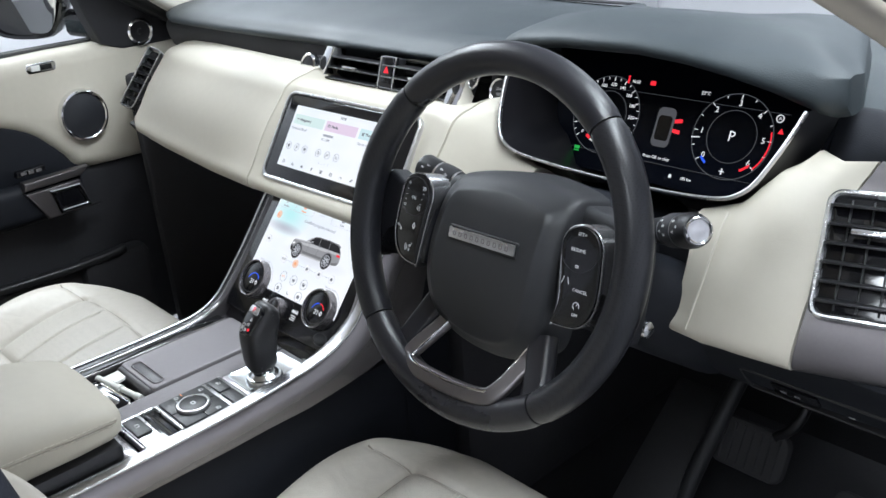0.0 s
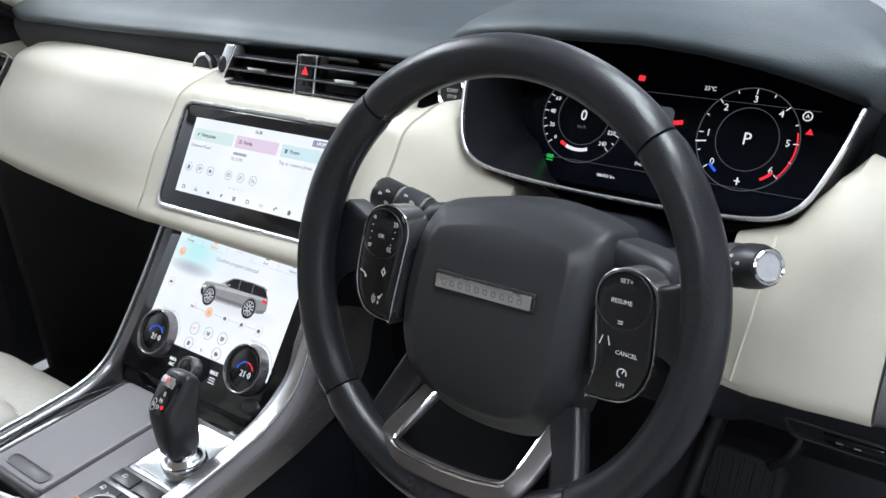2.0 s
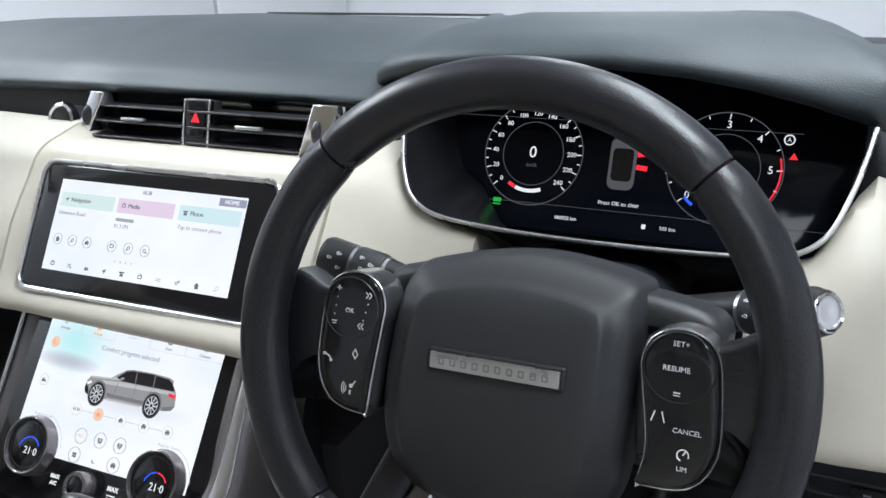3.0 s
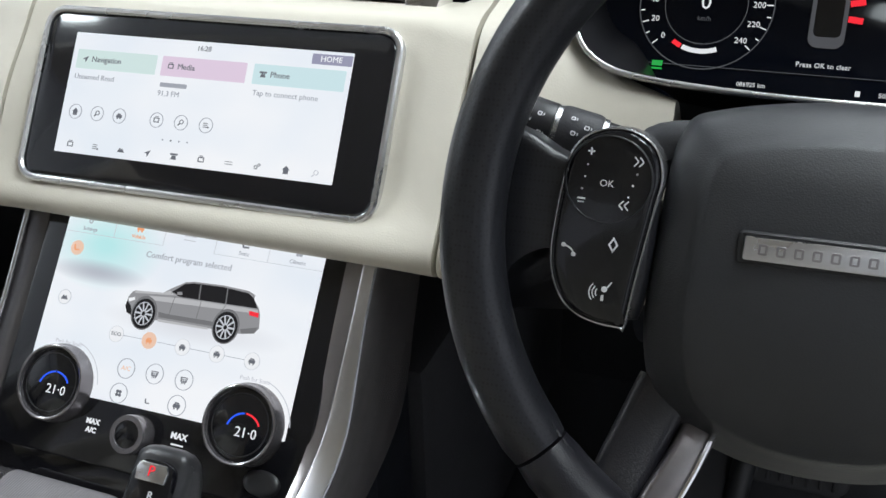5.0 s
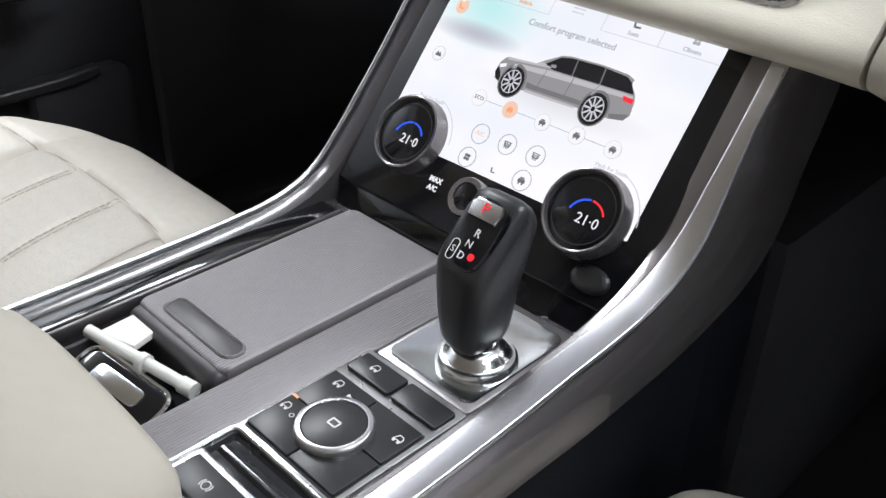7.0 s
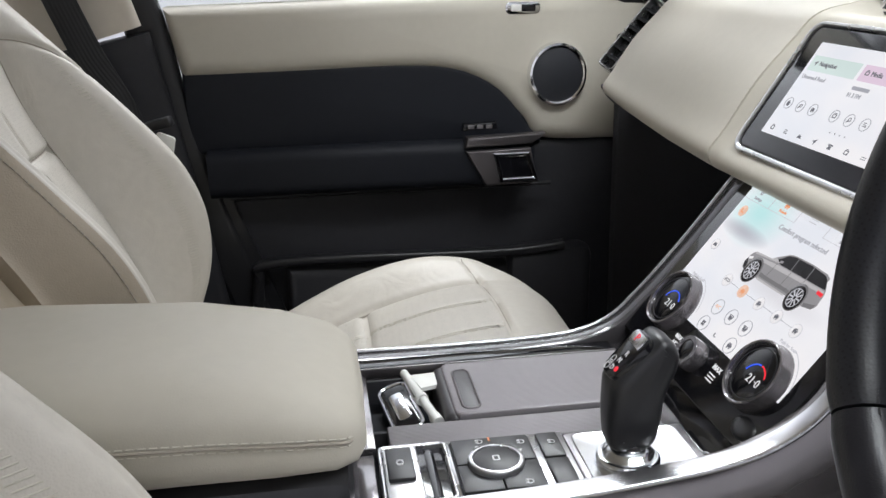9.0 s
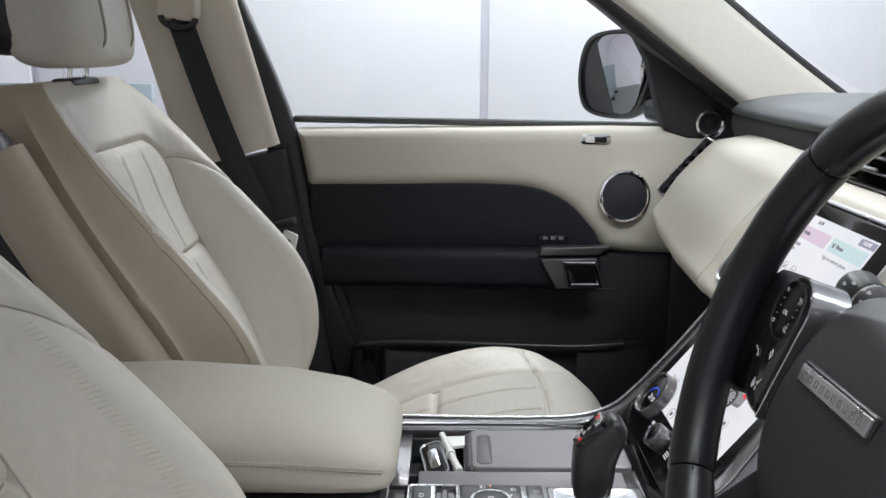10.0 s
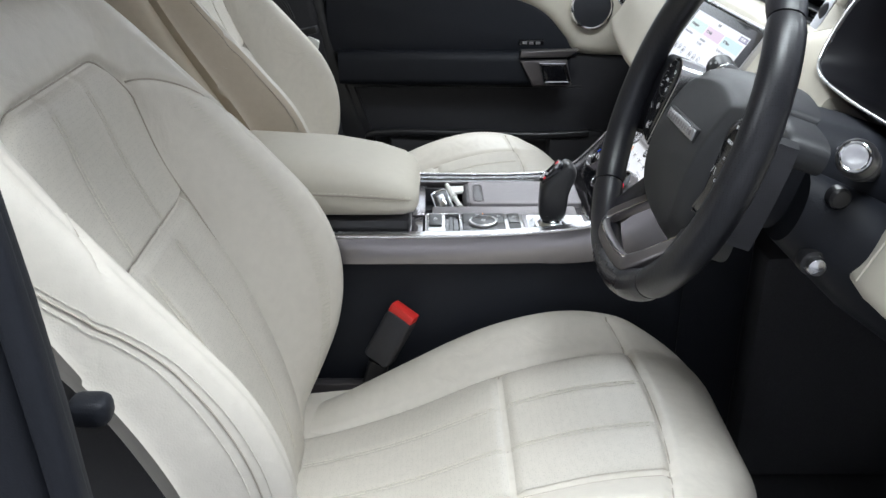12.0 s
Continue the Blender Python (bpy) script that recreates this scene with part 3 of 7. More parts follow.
# driver side pillar at the open doorway
structure("b_pillar_right", sweep(spline([(0.835, -0.545, 0.42), (0.835, -0.555, 0.8), (0.825, -0.575, 1.1), (0.79, -0.63, 1.4), (0.70, -0.69, 1.64)], 16), rrect(0.07, 0.10, 0.02), up=(0, 1, 0.1)), DOORBLACK, "black middle pillar at the open driver's doorway", at=(0.835, -0.55, 0.42))
structure("door_seal_right", sweep(spline([(0.865, -0.485, 0.44), (0.865, -0.492, 0.8), (0.855, -0.515, 1.1), (0.815, -0.57, 1.4), (0.72, -0.63, 1.66)], 20), rrect(0.022, 0.02, 0.008), up=(0, 1, 0.1)), DOORBLACK, "black rubber door seal round the doorway", at=(0.865, -0.485, 0.44))
# rear bench that closes the cabin behind
bench = thing("rear_bench", (0, -1.75, 0.6), "cream leather rear bench seat", "seat")
part("backrest", box((0, -1.95, 0.98), (1.36, 0.16, 0.62), 0.06, pose(0, 0, 0, 0)), SEAT, bench)
part("cushion", box((0, -1.62, 0.68), (1.36, 0.55, 0.2), 0.06), SEAT, bench)
part("base", box((0, -1.66, 0.53), (1.30, 0.45, 0.15), 0.02), BLACK, bench)

# ---- dashboard ----
dash = thing("dashboard", (0, 0.3, 0.9), "cream leather dashboard with charcoal top and silver trim", "dashboard")


def section(table, x):
    """Closed (y, z) outline at x out of a table of (x, points)."""
    for (a, p), (b, q) in zip(table, table[1:]):
        if x <= b + 1e-9:
            t = (x - a) / (b - a)
            return [(u[0] + (w[0] - u[0]) * t, u[1] + (w[1] - u[1]) * t) for u, w in zip(p, q)]
    return table[-1][1]


def x_loft(table, xs, n=44):
    rings = []
    for x in xs:
        s = section(table, x)
        rings.append([Vector((x, p.x, p.y)) for p in spline([(a, b, 0) for a, b in s], n, True)])
    return loft(rings)


def steps(a, b, n):
    return [a + (b - a) * i / (n - 1) for i in range(n)]


MID = [(0.245, 1.205), (0.195, 1.204), (0.166, 1.195), (0.148, 1.174), (0.116, 1.135), (0.086, 1.09), (0.068, 1.066), (0.078, 1.049), (0.12, 1.044), (0.24, 1.06), (0.28, 1.14)]


def shifted(dy, dz=0.0, squeeze=1.0, bulge=0.0):
    out = []
    for i, (y, z) in enumerate(MID):
        k = max(0.0, 1 - abs(i - 4.2) / 3.2)
        out.append((y + dy - bulge * k, 1.135 + (z - 1.135) * squeeze + dz))
    return out


PAD = [(-0.775, shifted(0.125, -0.012, 0.72)), (-0.755, shifted(0.10, -0.012, 0.86)), (-0.725, shifted(0.075, -0.010, 0.93, 0.004)), (-0.66, shifted(0.05, -0.006, 0.96, 0.010)), (-0.5, shifted(0.024, 0.0, 0.98, 0.014)), (-0.3, shifted(0.006, 0.001, 1, 0.014)), (-0.17, shifted(0, 0, 1, 0.006))]
part("glovebox_pad", x_loft(PAD, [-0.775, -0.768, -0.755, -0.74, -0.725, -0.7, -0.66, -0.6, -0.55, -0.5, -0.4, -0.3, -0.25, -0.2, -0.172]), CREAM, dash, "plump cream leather pad over the glovebox")
CENTRE = [(0.262, 1.186), (0.205, 1.194), (0.178, 1.196), (0.165, 1.183), (0.136, 1.14), (0.104, 1.092), (0.072, 1.066), (0.078, 1.049), (0.12, 1.044), (0.24, 1.06), (0.28, 1.14)]
CEN = [(-0.168, shifted(0, 0, 1, 0.006)), (-0.152, CENTRE), (0.162, CENTRE), (0.198, shifted(0.004, -0.003))]
part("centre_pad", x_loft(CEN, [-0.168, -0.163, -0.158, -0.152, -0.1, 0, 0.1, 0.162, 0.172, 0.185, 0.198]), CREAM, dash, "cream leather surround of the touchscreen")
BES = [(0.202, shifted(0.004, -0.003)), (0.245, [(0.25, 1.212), (0.215, 1.208), (0.19, 1.192), (0.168, 1.165), (0.145, 1.125), (0.115, 1.083), (0.091, 1.044), (0.104, 1.024), (0.14, 1.022), (0.24, 1.05), (0.28, 1.14)]),
       (0.275, [(0.24, 1.150), (0.212, 1.163), (0.188, 1.170), (0.172, 1.157), (0.150, 1.115), (0.125, 1.08), (0.106, 1.038), (0.118, 1.016), (0.15, 1.014), (0.24, 1.04), (0.27, 1.12)]),
       (0.335, [(0.24, 1.105), (0.215, 1.130), (0.186, 1.150), (0.168, 1.150), (0.158, 1.120), (0.148, 1.085), (0.136, 1.036), (0.148, 1.012), (0.18, 1.010), (0.24, 1.04), (0.27, 1.10)])]
part("column_pad", x_loft(BES, [0.202, 0.215, 0.23, 0.245, 0.255, 0.265, 0.275, 0.30, 0.335]), CREAM, dash, "cream leather panel beside the steering column")
RIG = [(0.56, [(0.24, 1.105), (0.215, 1.130), (0.186, 1.150), (0.167, 1.148), (0.150, 1.10), (0.133, 1.06), (0.120, 1.042), (0.13, 1.032), (0.16, 1.03), (0.24, 1.04), (0.28, 1.09)]),
       (0.60, [(0.25, 1.13), (0.215, 1.150), (0.190, 1.164), (0.172, 1.160), (0.140, 1.11), (0.118, 1.064), (0.113, 1.044), (0.125, 1.032), (0.16, 1.03), (0.24, 1.04), (0.28, 1.1)]),
       (0.62, [(0.27, 1.175), (0.235, 1.190), (0.202, 1.192), (0.171, 1.165), (0.139, 1.112), (0.119, 1.066), (0.1135, 1.0445), (0.126, 1.033), (0.16, 1.03), (0.24, 1.04), (0.28, 1.11)]),
       (0.636, [(0.28, 1.196), (0.243, 1.202), (0.208, 1.193), (0.168, 1.162), (0.138, 1.11), (0.120, 1.068), (0.114, 1.045), (0.126, 1.033), (0.16, 1.03), (0.24, 1.04), (0.28, 1.12)]),
       (0.66, [(0.275, 1.192), (0.24, 1.190), (0.21, 1.182), (0.172, 1.159), (0.144, 1.112), (0.124, 1.07), (0.116, 1.046), (0.128, 1.033), (0.16, 1.03), (0.24, 1.04), (0.28, 1.12)]),
       (0.692, [(0.28, 1.196), (0.25, 1.193), (0.222, 1.182), (0.185, 1.154), (0.15, 1.108), (0.128, 1.07), (0.12, 1.045), (0.132, 1.033), (0.17, 1.03), (0.24, 1.04), (0.29, 1.12)])]
part("knee_pad", x_loft(RIG, [0.56, 0.57, 0.585, 0.60, 0.612, 0.624, 0.636, 0.648, 0.66, 0.675, 0.692]), CREAM, dash, "cream leather panel beside the outer air vent")
part("seam", sweep(spline([(0.594, 0.168, 1.160), (0.592, 0.152, 1.134), (0.589, 0.138, 1.10), (0.585, 0.124, 1.066), (0.583, 0.116, 1.046)], 20), circle(0.0012, 6), up=(1, 0, 0)), THREAD, dash, "pale seam line")
END = [(0.694, [(a + 0.002, b) for a, b in RIG[-1][1]]), (0.83, [(a + 0.045, b) for a, b in RIG[-1][1]])]
part("vent_surround", x_loft(END, steps(0.694, 0.83, 7)), SURROUND, dash, "satin grey metal vent surround")
# charcoal upper part
TOP = [(-0.82, [(0.30, 1.230), (0.305, 1.245), (0.35, 1.255), (0.43, 1.258), (0.51, 1.240), (0.59, 1.20), (0.59, 1.17), (0.5, 1.16), (0.36, 1.19), (0.32, 1.222)]),
       (-0.74, [(0.268, 1.232), (0.275, 1.246), (0.32, 1.260), (0.43, 1.268), (0.54, 1.246), (0.62, 1.195), (0.62, 1.16), (0.5, 1.16), (0.35, 1.19), (0.295, 1.222)]),
       (-0.5, [(0.252, 1.237), (0.258, 1.250), (0.30, 1.266), (0.44, 1.280), (0.60, 1.252), (0.69, 1.19), (0.69, 1.15), (0.5, 1.15), (0.33, 1.20), (0.28, 1.226)]),
       (-0.17, [(0.256, 1.240), (0.262, 1.252), (0.30, 1.268), (0.45, 1.286), (0.66, 1.252), (0.75, 1.185), (0.75, 1.15), (0.5, 1.15), (0.33, 1.20), (0.28, 1.226)]),
       (0.22, [(0.262, 1.240), (0.27, 1.252), (0.31, 1.266), (0.45, 1.280), (0.66, 1.248), (0.75, 1.185), (0.75, 1.15), (0.5, 1.15), (0.40, 1.18), (0.33, 1.22)]),
       (0.25, [(0.365, 1.225), (0.372, 1.245), (0.395, 1.258), (0.46, 1.274), (0.66, 1.246), (0.75, 1.185), (0.75, 1.15), (0.5, 1.15), (0.44, 1.18), (0.40, 1.20)]),
       (0.66, [(0.365, 1.205), (0.362, 1.217), (0.40, 1.229), (0.48, 1.243), (0.58, 1.243), (0.66, 1.20), (0.66, 1.16), (0.5, 1.15), (0.44, 1.17), (0.39, 1.19)]),
       (0.83, [(0.385, 1.200), (0.392, 1.212), (0.43, 1.224), (0.48, 1.233), (0.55, 1.232), (0.63, 1.19), (0.63, 1.15), (0.5, 1.15), (0.46, 1.17), (0.41, 1.185)])]
part("top_pad", x_loft(TOP, [-0.82, -0.80, -0.77, -0.74, -0.68, -0.6, -0.5, -0.34, -0.17, 0, 0.22, 0.25, 0.4, 0.55, 0.66, 0.75, 0.83], 60), DASH, dash, "charcoal grained leather dash top")
part("speaker_recess", prism(rrect(0.34, 0.07, 0.03), 0, 0.003, basis((0.0, 0.60, 1.266), (1, 0, 0), (0, 1, -0.17)), 0.001, 2), BLACK, dash, "sunken black centre speaker panel")
BAND = [(-0.80, [(0.31, 1.17), (0.29, 1.19), (0.287, 1.225), (0.32, 1.235), (0.36, 1.2)]), (-0.5, [(0.30, 1.17), (0.265, 1.20), (0.268, 1.236), (0.30, 1.24), (0.35, 1.2)]), (-0.19, [(0.30, 1.17), (0.262, 1.19), (0.270, 1.239), (0.30, 1.243), (0.35, 1.2)])]
part("upper_band", x_loft(BAND, [-0.80, -0.7, -0.6, -0.5, -0.35, -0.19], 24), BLACK, dash, "black band between cream pad and dash top")
BAND2 = [(0.60, [(0.33, 1.15), (0.315, 1.17), (0.335, 1.208), (0.37, 1.225), (0.42, 1.18)]), (0.83, [(0.37, 1.15), (0.345, 1.18), (0.360, 1.202), (0.40, 1.21), (0.45, 1.18)])]
part("upper_band", x_loft(BAND2, [0.60, 0.66, 0.72, 0.78, 0.83], 24), DOORBLACK, dash, "black band between cream pad and dash top")
# instrument hood
HOODLIP = [(0.186, 0.283, 1.262, 0.012), (0.196, 0.268, 1.272, 0.014), (0.215, 0.256, 1.281, 0.014), (0.25, 0.247, 1.290, 0.014), (0.32, 0.239, 1.298, 0.014), (0.43, 0.236, 1.301, 0.014), (0.49, 0.238, 1.296, 0.014), (0.54, 0.242, 1.289, 0.016), (0.58, 0.247, 1.2825, 0.020), (0.606, 0.249, 1.2785, 0.024), (0.625, 0.2505, 1.277, 0.027), (0.636, 0.253, 1.276, 0.029), (0.643, 0.257, 1.2755, 0.0275), (0.650, 0.263, 1.275, 0.025), (0.656, 0.271, 1.2745, 0.022)]
rings = []
for x, y, z, h in HOODLIP:
    e = 1 - smooth(0.12, 0.24, abs(x - 0.43)) * (0.55 if x < 0.43 else 0.35)
    # the outer flank runs diagonally back to the windscreen
    back = y + 0.32 if x < 0.43 else min(0.556, 0.291 + (0.662 - x) / 0.42)
    deep = back - y
    k = min(1.0, deep / 0.16)
    zb = 1.272 + 0.008 * smooth(0.43, 0.50, x) - 0.004 * smooth(0.60, 0.662, x)
    top = lambda f, b: z + 0.003 * (1 - f) + (zb - z) * f + b * e * k
    pr = [(y + 0.012 * k, z - h - 0.003), (y - 0.002, z - h * 0.6), (y + 0.003 * k, z + 0.002), (y + 0.1 * deep, top(0.1, 0.012)), (y + 0.3 * deep, top(0.3, 0.022)), (y + 0.62 * deep, top(0.62, 0.014)), (y + 0.93 * deep, top(0.93, 0.004)), (back, zb - 0.012), (back + 0.002, min(1.225 + 0.018 * smooth(0.56, 0.62, x), z - h)), (y + 0.45 * deep, z - 0.014 - h), (y + 0.2 * deep, z - 0.008 - h)]
    rings.append([Vector((x, p.x, p.y)) for p in spline([(a, b, 0) for a, b in pr], 60, True)])
part("instrument_hood", loft(rings), DASH, dash, "charcoal leather hood over the instruments")

# instrument cluster
clus = thing("instrument_cluster", (0.43, 0.26, 1.16), "black digital instrument cluster with two lit dials", "instrument panel")
RIM = spline([(0.248, 0.238, 1.262), (0.25, 0.218, 1.243), (0.260, 0.192, 1.20), (0.280, 0.177, 1.176), (0.325, 0.171, 1.167), (0.43, 0.168, 1.164), (0.557, 0.170, 1.167), (0.603, 0.177, 1.179), (0.622, 0.203, 1.212), (0.632, 0.238, 1.250)], 50)
part("rim", sweep(RIM, rrect(0.0036, 0.006, 0.0016), up=(0, -0.8, 0.6)), SILVER, clus, "satin silver lower rim")
drop = lambda p: 1.05 if p.z > 1.205 else 1.05 + 0.85 * smooth(0.285, 0.325, p.x)
back = [Vector((0.43 + (p.x - 0.43) * 1.0, 0.303 + (p.z - 1.205) * drop(p) * 0.5, 1.195 + (p.z - 1.205) * drop(p))) for p in RIM]
part("tunnel", loft([[p + Vector((0, 0.002, 0)) for p in RIM], back], False, False), TUNNEL, clus, "gloss black tunnel round the display")
CM = basis((0.4255, 0.305, 1.188), (1, 0, 0), (0, 0.447, 0.894))
part("display", prism(rrect(0.392, 0.155, 0.012, 0.002, 0.006), -0.006, 0, CM, 0.001, 2), DISPLAY, clus, "glossy black display glass")
part("under_panel", box((0.43, 0.225, 1.085), (0.32, 0.10, 0.045), 0.01), TUNNEL, clus)


def dial(cx, n_from, values, size, red_from=None):
    m = mv(CM, cx, 0.0, 0.001)
    a0, a1 = 222.0, -42.0
    part("dial_ring", arc_strip(0.0488, 0.0496, 0, 360, m, 0.0004, 64), LITDIM, clus)
    part("dial_hub", arc_strip(0.030, 0.0306, 0, 360, m, 0.0004, 48), LITDIM, clus)
    k = len(values)
    bms = []
    for i in range((k - 1) * 2 + 1):
        a = radians(a0 + (a1 - a0) * i / ((k - 1) * 2))
        r0 = 0.0435 if i % 2 == 0 else 0.0455
        bms.append(bar((r0 * math.cos(a), r0 * math.sin(a)), (0.0483 * math.cos(a), 0.0483 * math.sin(a)), 0.0008, m))
    part("dial_ticks", join(*bms), LIT, clus)
    for i, v in enumerate(values):
        a = radians(a0 + (a1 - a0) * i / (k - 1))
        text(v, size, mv(m, 0.0385 * math.cos(a), 0.0385 * math.sin(a)), LIT, clus, "numeral")
    return m


tm = dial(0.0885, 0, ["0", "1", "2", "3", "4", "5", "6"], 0.0095)
part("red_zone", arc_strip(0.0464, 0.0478, -42, 15, tm, 0.0006), LITRED, clus)
part("needle", bar((-0.0495, -0.008), (-0.039, -0.0065), 0.0012, tm, 0.001), LIT, clus)
text("P", 0.017, mv(tm, 0, 0), LIT, clus, "gear_letter")
part("cold_mark", arc_strip(0.040, 0.0425, 222, 236, tm), LITBLUE, clus)
part("hot_mark", arc_strip(0.040, 0.0425, 300, 318, tm), LITRED, clus)
part("fuel_icon", join(bar((0, -0.044), (0, -0.037), 0.0014, tm), bar((-0.003, -0.0405), (0.003, -0.0405), 0.0012, tm)), LIT, clus)
smk = dial(-0.0885, 0, ["0", "20", "40", "60", "80", "100", "120", "140", "160", "180", "200", "220", "240"], 0.0062)
text("0", 0.016, mv(smk, 0, 0.001), LIT, clus, "speed_numeral")
text("km/h", 0.005, mv(smk, 0, -0.011), LITDIM, clus)
part("gauge_red", arc_strip(0.034, 0.0375, 235, 246, smk), LITRED, clus)
part("gauge_white", arc_strip(0.034, 0.0375, 248, 290, smk), LIT, clus)
part("lamp_icon", join(bar((-0.034, -0.047), (-0.026, -0.047), 0.004, smk), bar((-0.034, -0.051), (-0.026, -0.051), 0.0014, smk)), LITGREEN, clus)
for i, (s, x, y, h, mt) in enumerate([("16:28", -0.057, 0.046, 0.0055, LIT), ("23\u00b0C", 0.042, 0.044, 0.0058, LIT), ("Press OK to clear", 0.0, -0.040, 0.0052, LIT), ("505 km", 0.047, -0.058, 0.0048, LIT)]):
    text(s, h, mv(CM, x, y, 0.001), mt, clus)
text("086925 km", 0.0046, mv(CM, -0.048, -0.058, 0.001), LIT, clus)
part("belt_icon", join(bar((-0.068, 0.043), (-0.068, 0.049), 0.0026, mv(CM, 0, 0, 0.001)), disc(0.0014, 0, 0.0006, mv(CM, -0.068, 0.0512, 0.001), 0.0001, 10)), LITRED, clus)
part("warning_icon", prism(rrect(0.0075, 0.0055, 0.001, -0.032, 0.047), 0, 0.0006, mv(CM, 0, 0, 0.001), 0.0001, 1), LITRED, clus)
part("auto_icon", arc_strip(0.0036, 0.0046, 0, 360, mv(CM, 0.139, 0.0285, 0.001)), LIT, clus)
text("A", 0.005, mv(CM, 0.139, 0.0285, 0.001), LIT, clus)
part("triangle_icon", prism([(0.1405, 0.012), (0.1475, 0.012), (0.144, 0.018)], 0, 0.0006, mv(CM, 0, 0, 0.001), 0.0001, 1), LITRED, clus)
part("pump_icon", prism([(0.024, -0.0600), (0.0275, -0.0600), (0.0275, -0.0560), (0.0240, -0.0560)], 0, 0.0006, mv(CM, 0, 0, 0.001), 0.0001, 1), LIT, clus)
part("rule_line", join(bar((-0.18, -0.047), (0.18, -0.047), 0.0004, mv(CM, 0, 0, 0.001)), bar((-0.18, 0.034), (0.15, 0.034), 0.0003, mv(CM, 0, 0, 0.001))), LITDIM, clus)
# small picture of the car from above with open doors
gm = mv(CM, -0.001, -0.003, 0.001)
part("car_picture", prism(rrect(0.025, 0.048, 0.007), 0, 0.0004, gm, 0.0001, 1), glow("car_grey", (0.35, 0.36, 0.4), 0.22), clus, "small grey picture of a car on the display")
part("car_roof_picture", prism(rrect(0.019, 0.030, 0.004, 0, -0.001), 0.0004, 0.0008, gm, 0.0001, 1), PIANO, clus)
part("open_door_picture", join(bar((0.013, 0.009), (0.023, 0.011), 0.0045, gm), bar((0.013, -0.002), (0.023, -0.003), 0.0045, gm)), LITRED, clus)

# centre air vents under the dash top
vents = thing("centre_air_vents", (-0.02, 0.27, 1.2), "black slatted centre air vents with chrome ends and hazard switch", "air vent")
VM = basis((-0.02, 0.243, 1.2135), (1, 0, 0), (0, 0.35, 1))
for at, size in (((-0.02, 0.305, 1.215), (0.34, 0.006, 0.07)), ((-0.02, 0.275, 1.184), (0.36, 0.07, 0.006)), ((-0.02, 0.29, 1.2435), (0.36, 0.05, 0.006))):
    part("duct_wall", box(at, size, 0.001), PIANO, vents)
for side, half, knob in ((-0.074, 0.066, 0.002), (0.077, 0.078, 0.006)):
    for k in range(3):
        part("slat", sweep([VM @ Vector((side - half, -0.020 + 0.0165 * k, 0.002)), VM @ Vector((side + half, -0.020 + 0.0165 * k, 0.002))], rrect(0.020, 0.0022, 0.0009), up=VM.to_3x3() @ Vector((0, 1, 0.25))), SATIN, vents)
    part("slider", box((0, 0, 0), (0.032, 0.004, 0.006), 0.0015, mv(VM, side + knob, -0.002, 0.015)), SILVER, vents)
for x, lean, wide in ((-0.162, 0.42, 0.010), (0.143, 0.24, 0.0145)):
    pts = [(x - wide - lean * 0.03, -0.032), (x + wide - lean * 0.03, -0.032), (x + wide + 0.001 + lean * 0.03, 0.026), (x - wide + 0.001 + lean * 0.03, 0.026)]
    c = part("chrome_end", prism(pts, -0.01, 0.014, mv(VM, 0.02, 0), 0.002, 3), CHROME, vents, "chrome vent end cap")
    cx = sum(p[0] for p in pts) / 4
    part("thumbwheel", lathe([(0.0, -0.003), (0.013, -0.003), (0.014, -0.001), (0.014, 0.001), (0.013, 0.003), (0.0, 0.003)], mv(VM, cx + 0.02, -0.001, 0.006) @ pose(0, 0, 0, 0, 90, 0), 24), SATIN, c)
hz = part("hazard_surround", prism(rrect(0.034, 0.056, 0.003, 0.010, -0.003), -0.01, 0.008, VM, 0.002, 3), SATIN, vents, "chrome framed hazard switch")
for x in (-0.0065, 0.0265):
    part("hazard_edge", box((0, 0, 0), (0.003, 0.054, 0.006), 0.001, mv(VM, x, -0.003, 0.007)), CHROME, hz, "thin chrome edge")
part("hazard_button", prism(rrect(0.024, 0.038, 0.002, 0.010, 0.004), 0.008, 0.011, VM, 0.001, 2), PIANO, hz)
part("hazard_triangle", prism([(0.004, 0.0), (0.016, 0.0), (0.010, 0.011)], 0.011, 0.0114, VM, 0.0001, 1), LITRED, hz)
for nm, c, label in (("start_button", (0.192, 0.268, 1.207), "round engine start button with chrome ring"), ("vent_dial", (-0.202, 0.231, 1.208), "round black dial with chrome ring")):
    th = thing(nm, c, label, "button")
    m = basis(c, (1, 0, 0), (0, 0.3, 1))
    part("ring", lathe([(0.0155, 0), (0.0155, 0.005), (0.0175, 0.007), (0.020, 0.005), (0.021, -0.004)], m, 40), CHROME, th)
    part("cap", disc(0.0156, -0.004, 0.0035, m, 0.001), SATIN, th)
    part("housing", prism(rrect(0.055, 0.05, 0.008) if nm == "start_button" else rrect(0.038, 0.036, 0.016), -0.02, -0.003, m, 0.004, 3), BLACK, th)
    if nm == "start_button":
        text("START", 0.0055, mv(m, 0, 0.003, 0.0037), PRINT, th)
        text("STOP", 0.0055, mv(m, 0, -0.004, 0.0037), PRINT, th)

